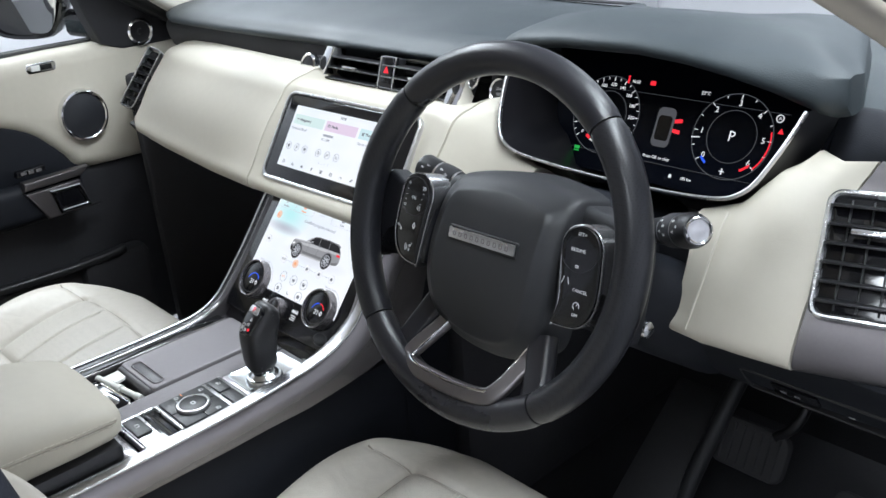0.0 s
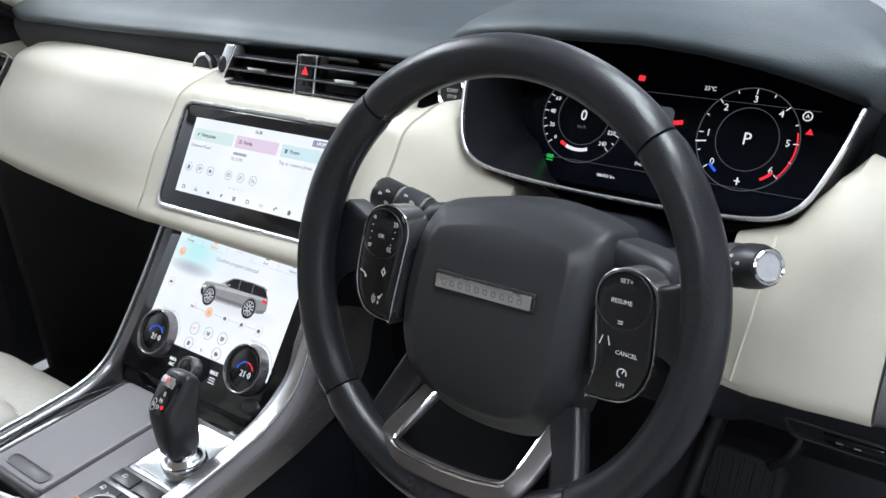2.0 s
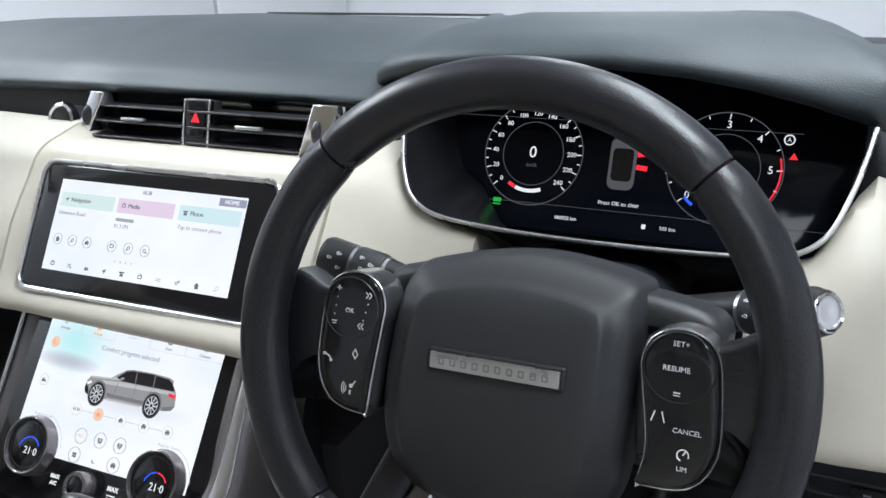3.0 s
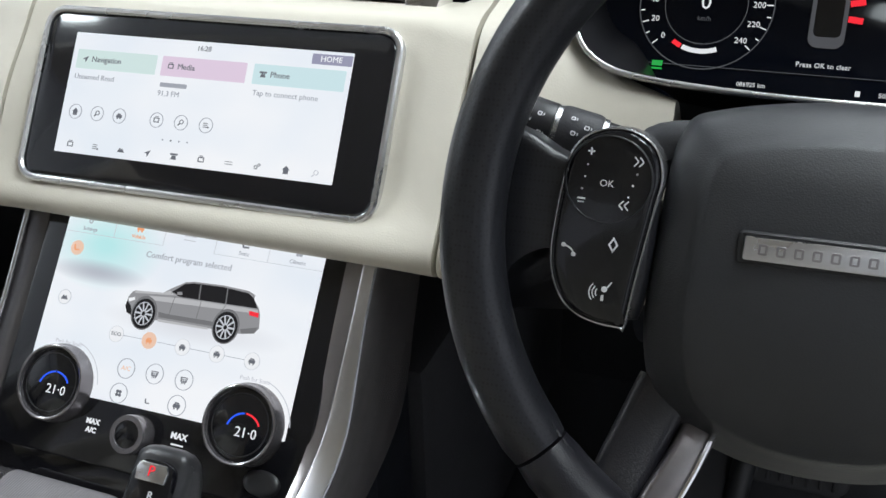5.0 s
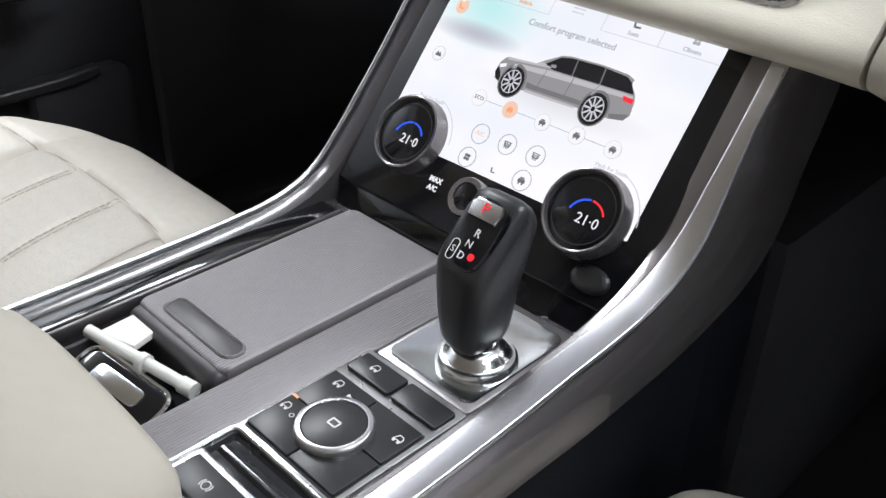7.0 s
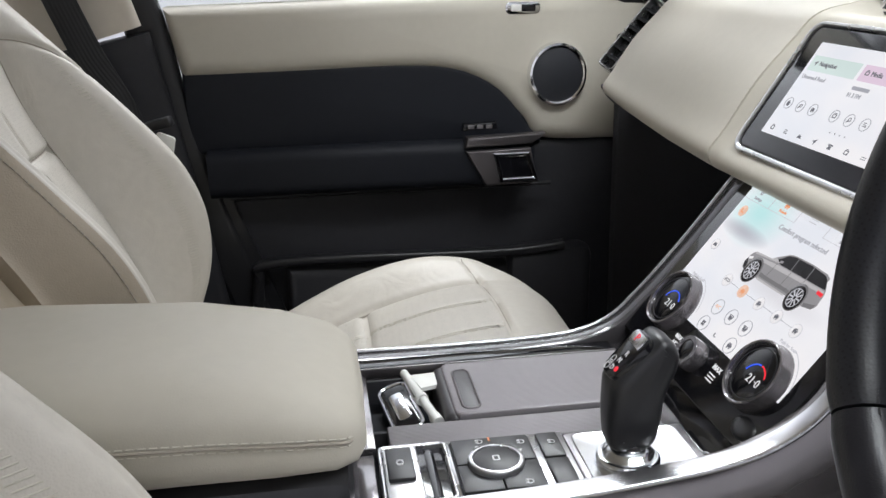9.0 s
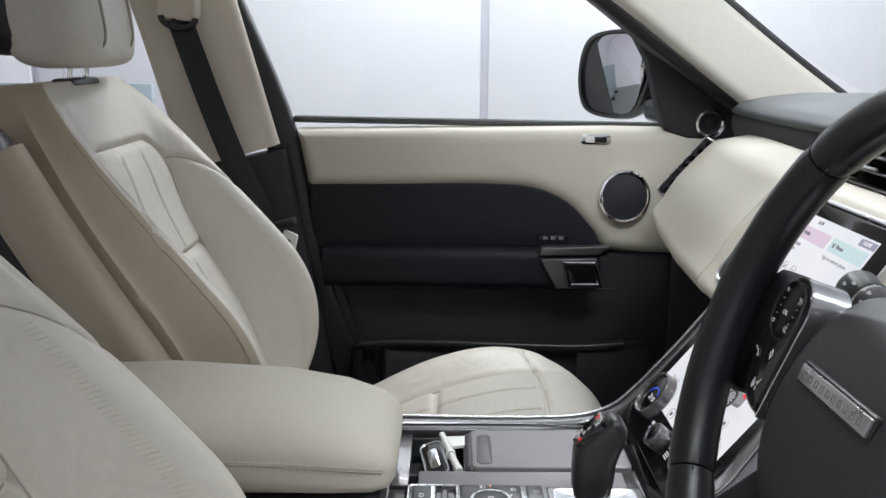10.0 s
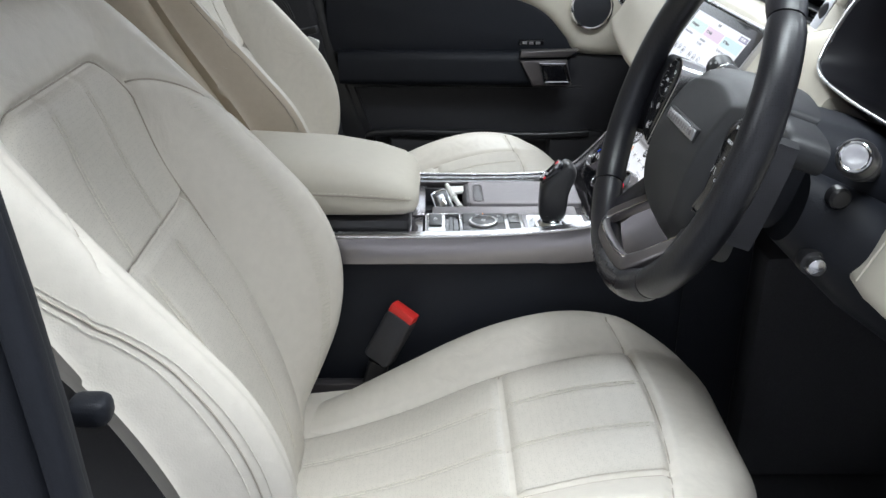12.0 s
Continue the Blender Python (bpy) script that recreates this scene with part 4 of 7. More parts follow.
# end vent on the passenger side, outer vent on the driver's side
ev = thing("side_air_vent", (-0.80, 0.20, 1.12), "upright slatted end vent beside the glovebox pad", "air vent")
EM = basis((-0.797, 0.205, 1.125), (0.80, 0.45, -0.39), (0.0, 0.655, 0.756))
part("frame", frame_ring(rrect(0.032, 0.138, 0.008), 0.003, -0.02, 0.004, EM, 0.001), SILVER, ev)
part("duct", prism(rrect(0.028, 0.127, 0.006), -0.03, -0.012, EM, 0.002, 2), PIANO, ev)
for k in range(6):
    part("slat", box((0, 0, 0), (0.025, 0.003, 0.016), 0.001, mv(EM, 0, -0.047 + 0.019 * k, -0.004) @ pose(0, 0, 0, 25)), SATIN, ev)
ov_ = thing("outer_air_vent", (0.75, 0.2, 1.135), "slatted outer air vent in a satin metal surround", "air vent")
OM = basis((0.742, 0.191, 1.138), (1, 0.30, 0), (0, 0.63, 0.78))
part("frame", frame_ring(rrect(0.118, 0.125, 0.014), 0.006, -0.012, 0.009, OM, 0.002), SILVER, ov_)
part("duct", prism(rrect(0.108, 0.116, 0.01), -0.02, 0.0045, OM, 0.002, 2), PIANO, ov_)
for k in range(6):
    part("slat", box((0, 0, 0), (0.105, 0.0028, 0.016), 0.001, mv(OM, 0, -0.045 + 0.0183 * k, 0.008) @ pose(0, 0, 0, 20)), SATIN, ov_)
for k in range(5):
    part("vane", box((0, 0, 0), (0.0018, 0.106, 0.010), 0.0006, mv(OM, -0.038 + 0.019 * k, 0, 0.002) @ pose(0, 0, 0, 0, 18, 0)), SATIN, ov_)
part("slider", box((0, 0, 0), (0.036, 0.006, 0.007), 0.002, mv(OM, -0.015, 0.0195, 0.017)), SILVER, ov_)

# black lower dash, knee bolster, footwell
low = thing("lower_dash", (0.45, 0.3, 0.6), "black plastic lower dash and knee panel", "panel")
KN = [(0.32, [(0.16, 1.045), (0.15, 1.02), (0.19, 0.96), (0.27, 0.90), (0.36, 0.86), (0.4, 0.9), (0.4, 1.04), (0.3, 1.06)]), (0.83, [(0.16, 1.04), (0.16, 1.015), (0.205, 0.955), (0.28, 0.90), (0.36, 0.86), (0.42, 0.9), (0.42, 1.03), (0.3, 1.06)])]
part("knee_panel", x_loft(KN, steps(0.32, 0.83, 6), 30), DOORBLACK, low)
KM = basis((0.70, 0.192, 0.968), (1, 0, 0), (0, -0.60, 0.80))
part("cover_frame", frame_ring(rrect(0.18, 0.05, 0.008), 0.004, -0.004, 0.004, KM, 0.001), SATIN, low)
part("switch", box((0, 0, 0), (0.05, 0.022, 0.004), 0.001, mv(KM, -0.03, 0.004, 0.003)), PIANO, low)
for x in (-0.042, -0.027, 0.03):
    part("switch_mark", bar((x - 0.003, 0.0), (x + 0.003, 0.0), 0.003, mv(KM, 0, 0.004, 0.0055)), PRINTDIM, low)
part("glovebox_underside", x_loft([(-0.74, [(0.16, 1.06), (0.14, 1.045), (0.2, 1.0), (0.45, 0.9), (0.6, 0.95), (0.3, 1.08)]), (-0.14, [(0.12, 1.05), (0.11, 1.035), (0.2, 1.0), (0.45, 0.9), (0.6, 0.95), (0.3, 1.08)])], steps(-0.74, -0.14, 6), 30), BLACK, low)
ft = thing("foot_rest", (0.30, 0.4, 0.48), "ribbed black foot rest beside the pedals", "foot rest")
part("plate", box((0, 0, 0), (0.09, 0.30, 0.02), 0.006, basis((0.365, 0.40, 0.60), (1, 0, 0), (0, 0.8, 0.6))), RUBBER, ft)
part("edge_strip", sweep(spline([(0.442, 0.52, 0.78), (0.418, 0.40, 0.60), (0.406, 0.36, 0.50)], 12), circle(0.013, 14)), HUB, ft)
ped = thing("brake_pedal", (0.49, 0.45, 0.6), "ribbed black rubber brake pedal", "pedal")
PM = basis((0.480, 0.46, 0.660), (1, 0, 0), (0, 0.45, 0.89))
part("pad", prism(rrect(0.115, 0.075, 0.018), -0.008, 0.006, PM, 0.004, 3), RUBBER, ped)
for k in range(7):
    part("rib", box((0, 0, 0), (0.005, 0.062, 0.006), 0.0015, mv(PM, -0.042 + 0.014 * k, 0, 0.007)), RUBBER, ped)
part("arm", sweep(spline([(0.513, 0.47, 0.69), (0.545, 0.49, 0.74), (0.54, 0.6, 0.9)], 10), circle(0.008, 10)), SATIN, ped)
acc = thing("accelerator_pedal", (0.62, 0.45, 0.5), "slim black accelerator pedal", "pedal")
AM = basis((0.635, 0.44, 0.58), (1, 0, 0), (0, 0.5, 0.86))
part("pad", prism(rrect(0.055, 0.15, 0.015), -0.008, 0.006, AM, 0.004, 3), RUBBER, acc)
for k in range(3):
    part("rib", box((0, 0, 0), (0.004, 0.12, 0.005), 0.001, mv(AM, -0.015 + 0.015 * k, 0, 0.007)), RUBBER, acc)
mat_ = thing("floor_mat", (0.43, 0.2, 0.46), "black carpet floor mat in the driver's footwell", "mat")
part("carpet_sheet", box((0.43, 0.12, 0.468), (0.44, 0.6, 0.012), 0.004), CARPET, mat_)
pmat = thing("floor_mat", (-0.45, 0.25, 0.46), "beige carpet floor mat in the passenger's footwell", "mat")
part("carpet_sheet", loft([[Vector((x, y, z + dz)) for x, dz in ((x0, -0.012), (x0, 0.0), (x0 + 0.006, 0.006), (-0.186, 0.006), (-0.18, 0.0), (-0.18, -0.012))] for y, z, x0 in ((-0.06, 0.473, -0.70), (-0.05, 0.478, -0.715), (0.1, 0.480, -0.72), (0.25, 0.490, -0.733), (0.40, 0.505, -0.762), (0.56, 0.535, -0.80), (0.68, 0.60, -0.82))]), BEIGECARPET, pmat)
part("mat_wedge", box((-0.47, 0.35, 0.478), (0.5, 0.4, 0.02), 0.004), BLACK, pmat, "black foam underside")

# ---- touchscreens ----
def screen_material(name, smear):
    m = bpy.data.materials.new(name)
    m.use_nodes = True
    nt, ns = m.node_tree, m.node_tree.nodes
    b = ns["Principled BSDF"]
    b.inputs["Base Color"].default_value = (0.01, 0.01, 0.01, 1)
    b.inputs["Roughness"].default_value = 0.15
    b.inputs["Specular IOR Level"].default_value = 0.15
    tc, mp, noise_, ramp = ns.new("ShaderNodeTexCoord"), ns.new("ShaderNodeMapping"), ns.new("ShaderNodeTexNoise"), ns.new("ShaderNodeValToRGB")
    mp.inputs["Scale"].default_value = (1, 1.6, 1.6)
    noise_.inputs["Scale"].default_value, noise_.inputs["Detail"].default_value = 9, 2
    nt.links.new(tc.outputs["Object"], mp.inputs[0])
    nt.links.new(mp.outputs[0], noise_.inputs["Vector"])
    ramp.color_ramp.elements[0].position, ramp.color_ramp.elements[0].color = 0.35, (0.84, 0.89, 0.96, 1)
    ramp.color_ramp.elements[1].position, ramp.color_ramp.elements[1].color = 0.62, (0.95, 0.96, 0.99, 1)
    nt.links.new(noise_.outputs[0], ramp.inputs[0])
    out = ramp.outputs[0]
    for centre, radius, colour in smear:
        d, mr, mx = ns.new("ShaderNodeVectorMath"), ns.new("ShaderNodeMapRange"), ns.new("ShaderNodeMix")
        sc = ns.new("ShaderNodeMapping")
        sc.inputs["Location"].default_value = [-c / r for c, r in zip(centre, radius)]
        sc.inputs["Scale"].default_value = [1 / r for r in radius]
        d.operation = "LENGTH"
        nt.links.new(tc.outputs["Object"], sc.inputs[0])
        nt.links.new(sc.outputs[0], d.inputs[0])
        mr.inputs["From Min"].default_value, mr.inputs["From Max"].default_value = 0.15, 1.0
        mr.inputs["To Min"].default_value, mr.inputs["To Max"].default_value = 0.85, 0.0
        nt.links.new(d.outputs["Value"], mr.inputs[0])
        mx.data_type = "RGBA"
        mx.inputs[7].default_value = (*colour, 1)
        nt.links.new(mr.outputs[0], mx.inputs[0])
        nt.links.new(out, mx.inputs[6])
        out = mx.outputs[2]
    nt.links.new(out, b.inputs["Emission Color"])
    b.inputs["Emission Strength"].default_value = 1.0
    return m


INK = glow("screen_ink", (0.16, 0.17, 0.20), 0.9)
INKSOFT = glow("screen_ink_soft", (0.42, 0.44, 0.50), 0.9)
INKPALE = glow("screen_ink_pale", (0.66, 0.68, 0.74), 0.9)
PINK = glow("screen_pink", (0.86, 0.70, 0.86), 0.9)
MINT = glow("screen_mint", (0.74, 0.90, 0.88), 0.9)
SKY = glow("screen_sky", (0.70, 0.90, 0.94), 0.9)
ORANGE = glow("screen_orange", (1.0, 0.42, 0.2), 0.9)
PEACH = glow("screen_peach", (0.98, 0.66, 0.5), 0.9)
VIOLET = glow("screen_violet", (0.36, 0.36, 0.50), 0.9)
PAPER = glow("screen_paper", (0.95, 0.96, 0.99), 0.95)


class Sheet:
    """Flat picture elements on a screen of w by h; u, v run 0..1 from the lower left."""

    def __init__(self, m, w, h, parent):
        self.m, self.w, self.h, self.parent = m, w, h, parent

    def at(self, u, v, z=0.0):
        return mv(self.m, (u - 0.5) * self.w, (v - 0.5) * self.h, z)

    def text(self, s, u, v, size, mat=None, align="CENTER"):
        text(s, size, self.at(u, v, 0.0006), mat or INK, self.parent, align=align)

    def rect(self, u0, v0, u1, v1, mat, z=0.0003, name="tile"):
        part(name, prism(rrect((u1 - u0) * self.w, (v1 - v0) * self.h, min(0.0008, 0.4 * (u1 - u0) * self.w, 0.4 * (v1 - v0) * self.h)), 0, z, self.at((u0 + u1) / 2, (v0 + v1) / 2), 0.0001, 1), mat, self.parent)

    def ring(self, u, v, r, mat=None, w=0.0005):
        part("icon_ring", arc_strip(r - w, r, 0, 360, self.at(u, v, 0.0001), 0.0004, 28), mat or INKSOFT, self.parent)

    def dot(self, u, v, r, mat):
        part("icon_disc", disc(r, 0, 0.0003, self.at(u, v, 0.0001), 0.0001, 24), mat, self.parent)

    def glyph(self, u, v, s, kind, mat=None):
        m = self.at(u, v, 0.0003)
        b = []
        if kind == "house":
            b = [prism([(-s, 0), (s, 0), (0, s)], 0, 0.0004, m, 0.0001, 1), prism([(-0.65 * s, -s), (0.65 * s, -s), (0.65 * s, 0), (-0.65 * s, 0)], 0, 0.0004, m, 0.0001, 1)]
        elif kind == "lens":
            b = [arc_strip(0.45 * s, 0.65 * s, 0, 360, mv(m, 0.15 * s, 0.2 * s), 0.0004, 16), bar((-0.3 * s, -0.3 * s), (-0.8 * s, -0.8 * s), 0.25 * s, m)]
        elif kind == "car":
            b = [prism(rrect(1.7 * s, 0.8 * s, 0.2 * s, 0, -0.1 * s, 2), 0, 0.0004, m, 0.0001, 1), bar((-0.5 * s, 0.5 * s), (0.5 * s, 0.5 * s), 0.3 * s, m), bar((-0.6 * s, -0.7 * s), (-0.3 * s, -0.7 * s), 0.35 * s, m), bar((0.3 * s, -0.7 * s), (0.6 * s, -0.7 * s), 0.35 * s, m)]
        elif kind == "arrow":
            b = [prism([(-0.9 * s, 0), (0.9 * s, 0.8 * s), (0.1 * s, -0.9 * s), (-0.1 * s, -0.1 * s)], 0, 0.0004, m, 0.0001, 1)]
        elif kind == "phone":
            b = [bar((-s, 0.5 * s), (s, 0.5 * s), 0.45 * s, m), prism([(-0.8 * s, -0.8 * s), (0.8 * s, -0.8 * s), (0.45 * s, 0.2 * s), (-0.45 * s, 0.2 * s)], 0, 0.0004, m, 0.0001, 1)]
        elif kind == "box":
            b = [frame_ring(rrect(1.7 * s, 1.3 * s, 0.15 * s, n=2), 0.25 * s, 0, 0.0004, m, 0.0001), bar((-0.5 * s, 0.9 * s), (0.5 * s, 0.9 * s), 0.2 * s, m)]
        elif kind == "peaks":
            b = [prism([(-s, -0.6 * s), (s, -0.6 * s), (0.3 * s, 0.5 * s), (0, 0), (-0.4 * s, 0.6 * s)], 0, 0.0004, m, 0.0001, 1)]
        elif kind == "fan":
            for i in range(4):
                a = math.pi / 4 + i * math.pi / 2
                b.append(disc(0.36 * s, 0, 0.0004, mv(m, 0.5 * s * math.cos(a), 0.5 * s * math.sin(a)), 0.0001, 10))
        elif kind == "heat":
            b = [frame_ring([(-0.9 * s, 0.6 * s), (-0.7 * s, -0.5 * s), (0.7 * s, -0.5 * s), (0.9 * s, 0.6 * s)], 0.2 * s, 0, 0.0004, m, 0.0001)] + [bar((x * s, -0.9 * s), (x * s, 0.3 * s), 0.13 * s, m) for x in (-0.4, 0, 0.4)]
        elif kind == "seat":
            b = [bar((-0.8 * s, 0.8 * s), (-0.5 * s, -0.6 * s), 0.35 * s, m), bar((-0.5 * s, -0.6 * s), (0.8 * s, -0.5 * s), 0.35 * s, m)]
        elif kind == "lines":
            b = [bar((-s, 0.3 * s), (s, 0.3 * s), 0.15 * s, m), bar((-s, -0.3 * s), (s, -0.3 * s), 0.15 * s, m)]
        elif kind == "gears":
            b = [arc_strip(0.3 * s, 0.5 * s, 0, 360, mv(m, -0.3 * s, -0.2 * s), 0.0004, 14), arc_strip(0.2 * s, 0.38 * s, 0, 360, mv(m, 0.5 * s, 0.4 * s), 0.0004, 14)]
        elif kind == "list":
            b = [bar((-0.8 * s, y * s), (0.5 * s, y * s), 0.2 * s, m) for y in (-0.5, 0, 0.5)] + [disc(0.25 * s, 0, 0.0004, mv(m, 0.7 * s, -0.5 * s), 0.0001, 10)]
        part("icon", join(*b), mat or INK, self.parent)


up_ = thing("touchscreen", (0.003, 0.12, 1.09), "wide tilting touchscreen showing the home page", "touchscreen")
UM = basis((0.0, 0.1209, 1.1335), (1, 0.024, 0), (-0.013, 0.558, 0.83))
part("bezel", prism(rrect(0.292, 0.130, 0.013), -0.02, 0.0, mv(UM, 0.0, 0.0), 0.002, 3), PIANO, up_, "gloss black screen surround")
part("edge_strip", frame_ring(rrect(0.302, 0.140, 0.017), 0.005, -0.016, 0.002, UM, 0.0015), SILVER, up_, "satin silver edge strip")
UW, UH = 0.2346, 0.0945
part("display", prism(rrect(UW, UH, 0.0008), 0, 0.0006, mv(UM, -0.002, 0.002), 0.0002, 1), screen_material("home_page", []), up_, "lit white home page")
S1 = Sheet(mv(UM, -0.002, 0.002, 0.0006), UW, UH, up_)
S1.text("16:28", 0.49, 0.94, 0.0055, INK)
S1.rect(0.865, 0.895, 0.998, 0.975, VIOLET)
S1.text("HOME", 0.93, 0.935, 0.006, PAPER)
for u0, u1, mt, gl_, s in ((0.02, 0.325, MINT, "arrow", "Navigation"), (0.345, 0.65, PINK, "box", "Media"), (0.675, 0.985, SKY, "phone", "Phone")):
    S1.rect(u0, 0.70, u1, 0.86, mt)
    S1.glyph(u0 + 0.035, 0.78, 0.0028, gl_)
    S1.text(s, u0 + 0.06, 0.78, 0.0062, INK, "LEFT")
S1.text("Unnamed Road", 0.025, 0.63, 0.0058, INKSOFT, "LEFT")
S1.rect(0.352, 0.61, 0.45, 0.645, INKSOFT, name="text_bar")
S1.text("91.3 FM", 0.35, 0.555, 0.0058, INKSOFT, "LEFT")
S1.text("Tap to connect phone", 0.685, 0.63, 0.0058, INKSOFT, "LEFT")
for u, g in ((0.055, "house"), (0.14, "lens"), (0.225, "car"), (0.365, "box"), (0.455, "lens"), (0.545, "list")):
    S1.ring(u, 0.34, 0.0058)
    S1.glyph(u, 0.34, 0.0028, g)
for u in (0.40, 0.43, 0.46, 0.49):
    S1.dot(u, 0.19, 0.0007, INK if u == 0.43 else INKSOFT)
for i, g in enumerate(("box", "list", "peaks", "arrow", "phone", "box", "lines", "gears", "house", "lens")):
    S1.glyph(0.06 + 0.098 * i, 0.07, 0.003, g, INK if i < 9 else INKPALE)

lo_ = thing("climate_screen", (0, 0.05, 0.93), "lower touchscreen with climate and drive programme page", "touchscreen")
LV = Vector((0, 0.636, 0.772))
LM = basis((0.002, 0.0458, 0.9962), (1, 0.011, 0), LV)
part("panel", prism([(-0.131, -0.115), (0.131, -0.115), (0.131, 0.082), (-0.131, 0.082)], -0.02, 0.0, LM, 0.002, 3), PIANO, lo_, "gloss black panel round the screen")
LW, LH = 0.2224, 0.137
part("display", prism(rrect(LW, LH, 0.0008), 0, 0.0006, LM, 0.0002, 1), screen_material("climate_page", [((-0.070, 0.027, 0.099), (0.055, 0.04, 0.035), (0.45, 0.84, 0.84)), ((-0.072, 0.014, 0.0815), (0.052, 0.012, 0.011), (0.30, 0.20, 0.30)), ((0.02, -0.002, 0.062), (0.085, 0.02, 0.012), (0.70, 0.71, 0.76))]), lo_, "lit white climate page")
S2 = Sheet(mv(LM, 0, 0, 0.0006), LW, LH, lo_)
for u in (0.2, 0.4, 0.6, 0.8):
    S2.rect(u - 0.001, 0.88, u + 0.001, 1.0, INKPALE, name="rule_line")
S2.rect(0.0, 0.878, 0.4, 0.881, INKPALE, name="rule_line")
S2.rect(0.6, 0.878, 1.0, 0.881, INKPALE, name="rule_line")
for u, g, s, mt in ((0.1, "gears", "Settings", INKSOFT), (0.3, "car", "Vehicle", ORANGE), (0.711, "seat", "Seats", INK), (0.908, "fan", "Climate", INKSOFT)):
    S2.glyph(u, 0.955, 0.0036, g, mt)
    S2.text(s, u, 0.905, 0.0042, INKSOFT if mt != ORANGE else ORANGE)
S2.glyph(0.5, 0.94, 0.005, "lines", INKPALE)
S2.text("Comfort program selected", 0.513, 0.817, 0.0068, INKSOFT)
S2.dot(0.066, 0.79, 0.0058, PEACH), S2.glyph(0.066, 0.79, 0.003, "seat", ORANGE)
S2.dot(0.07, 0.505, 0.0058, PAPER), S2.ring(0.07, 0.505, 0.0058, INKPALE), S2.glyph(0.07, 0.505, 0.0032, "peaks")
S2.rect(0.311, 0.358, 0.829, 0.361, INKSOFT, name="rule_line")
for i, g in enumerate((None, "car", "car", "car", "car")):
    u = 0.311 + 0.1295 * i
    S2.dot(u, 0.3595, 0.0062, PEACH if i == 1 else PAPER)
    S2.ring(u, 0.3595, 0.0062, INKPALE if i != 1 else PEACH, 0.0003)
    if g:
        S2.glyph(u, 0.3595, 0.003, g, ORANGE if i == 1 else INK)
S2.text("ECO", 0.311, 0.3595, 0.0042)
for u, v, g in ((0.382, 0.19, None), (0.493, 0.193, "heat"), (0.605, 0.194, "heat"), (0.377, 0.055, "fan"), (0.601, 0.058, "car")):
    S2.ring(u, v, 0.0075, INKSOFT)
    if g:
        S2.glyph(u, v, 0.0034, g)
S2.text("A/C", 0.382, 0.19, 0.0048, PEACH)
S2.glyph(0.491, 0.045, 0.0022, "seat")
S2.text("Push for Seats", 0.136, 0.262, 0.0042, INKPALE), S2.text("Push for Seats", 0.855, 0.27, 0.0042, INKPALE)
# picture of the car on the page: painted body, black glass, wheels, in thousandths of a metre on the page
cp = mv(LM, 0.0052, -0.0045, 0.0008) @ Matrix.Diagonal((0.975, 1, 1, 1))


def page_shape(name, pts, z, mat, label=""):
    o = [(x / 1000, (y + 0.0195 * (x + 29.2)) / 1000) for x, y in pts]
    return part(name, prism(o[::-1], z, z + 0.00015, cp, 0.00005, 1), mat, lo_, label)


pic_body = glow("picture_silver", (0.33, 0.33, 0.345), 0.9)
pic_light = glow("picture_light_silver", (0.56, 0.56, 0.58), 0.9)
pic_mid = glow("picture_mid_grey", (0.20, 0.20, 0.21), 0.9)
pic_dark = glow("picture_black", (0.012, 0.011, 0.013), 0.9)
page_shape("car_picture", [(-47, 7.4), (-46.5, 14.5), (-44, 18.5), (-41.5, 20), (-17, 21.4), (-11.7, 25), (0, 31.7), (7.4, 33), (32.5, 33.5), (54, 32.3), (60, 30), (59.5, 27), (65.3, 21), (67.4, 16.6), (69, 7), (66, 2.8), (55, 1), (28.6, 1.2), (-7, 0.6), (-38.5, 0.2), (-44.7, 2.7)], 0, pic_body, "silver picture of an estate car on the screen")
page_shape("car_windows_picture", [(-10.5, 22.5), (0, 30.4), (7.7, 31.8), (32.8, 32.3), (54, 30.7), (59.4, 27.6), (64.3, 20.8), (57, 20.7), (23, 20.4), (-1.5, 20.3)], 0.00016, pic_dark)
page_shape("car_bonnet_picture", [(-41.5, 20), (-17, 21.4), (-11.4, 23.7), (-3.8, 21.3), (-12.4, 20.3), (-31, 18.9), (-41.5, 18)], 0.00016, pic_light)
page_shape("car_shoulder_picture", [(-28, 17.6), (-2, 19.4), (23.5, 19.6), (57, 19.9), (65, 19.6), (65.5, 17), (48, 16.6), (25, 16), (-10.5, 15), (-27, 14.6)], 0.00016, pic_light)
page_shape("car_lower_picture", [(-16, 3), (38, 3.1), (37.3, 6), (26, 6.4), (-8.4, 6.3), (-17, 7)], 0.00016, pic_mid)
page_shape("car_sill_picture", [(-16, 1.7), (27.5, 1.5), (28, 0), (-15, -0.3)], 0.00032, pic_light)
page_shape("car_nose_picture", [(-47, 7.4), (-46.2, 11.7), (-42.2, 8), (-38.9, 1.4), (-44.2, 2.8)], 0.00016, pic_dark)
page_shape("headlight_picture", [(-46, 13.3), (-40.7, 15.2), (-40, 12.8), (-44.5, 11)], 0.00016, PAPER)
page_shape("rear_bumper_picture", [(54, 4.2), (68, 7.5), (66, 2.8), (56, 1.1)], 0.00016, pic_mid)
page_shape("tail_light_picture", [(58, 18.3), (66.2, 17.7), (66.6, 14.4), (59, 15.1)], 0.00032, LITRED)
page_shape("car_mirror_picture", [(-5, 23.5), (-1, 24.2), (0, 22), (-4.2, 21.4)], 0.00048, pic_body)
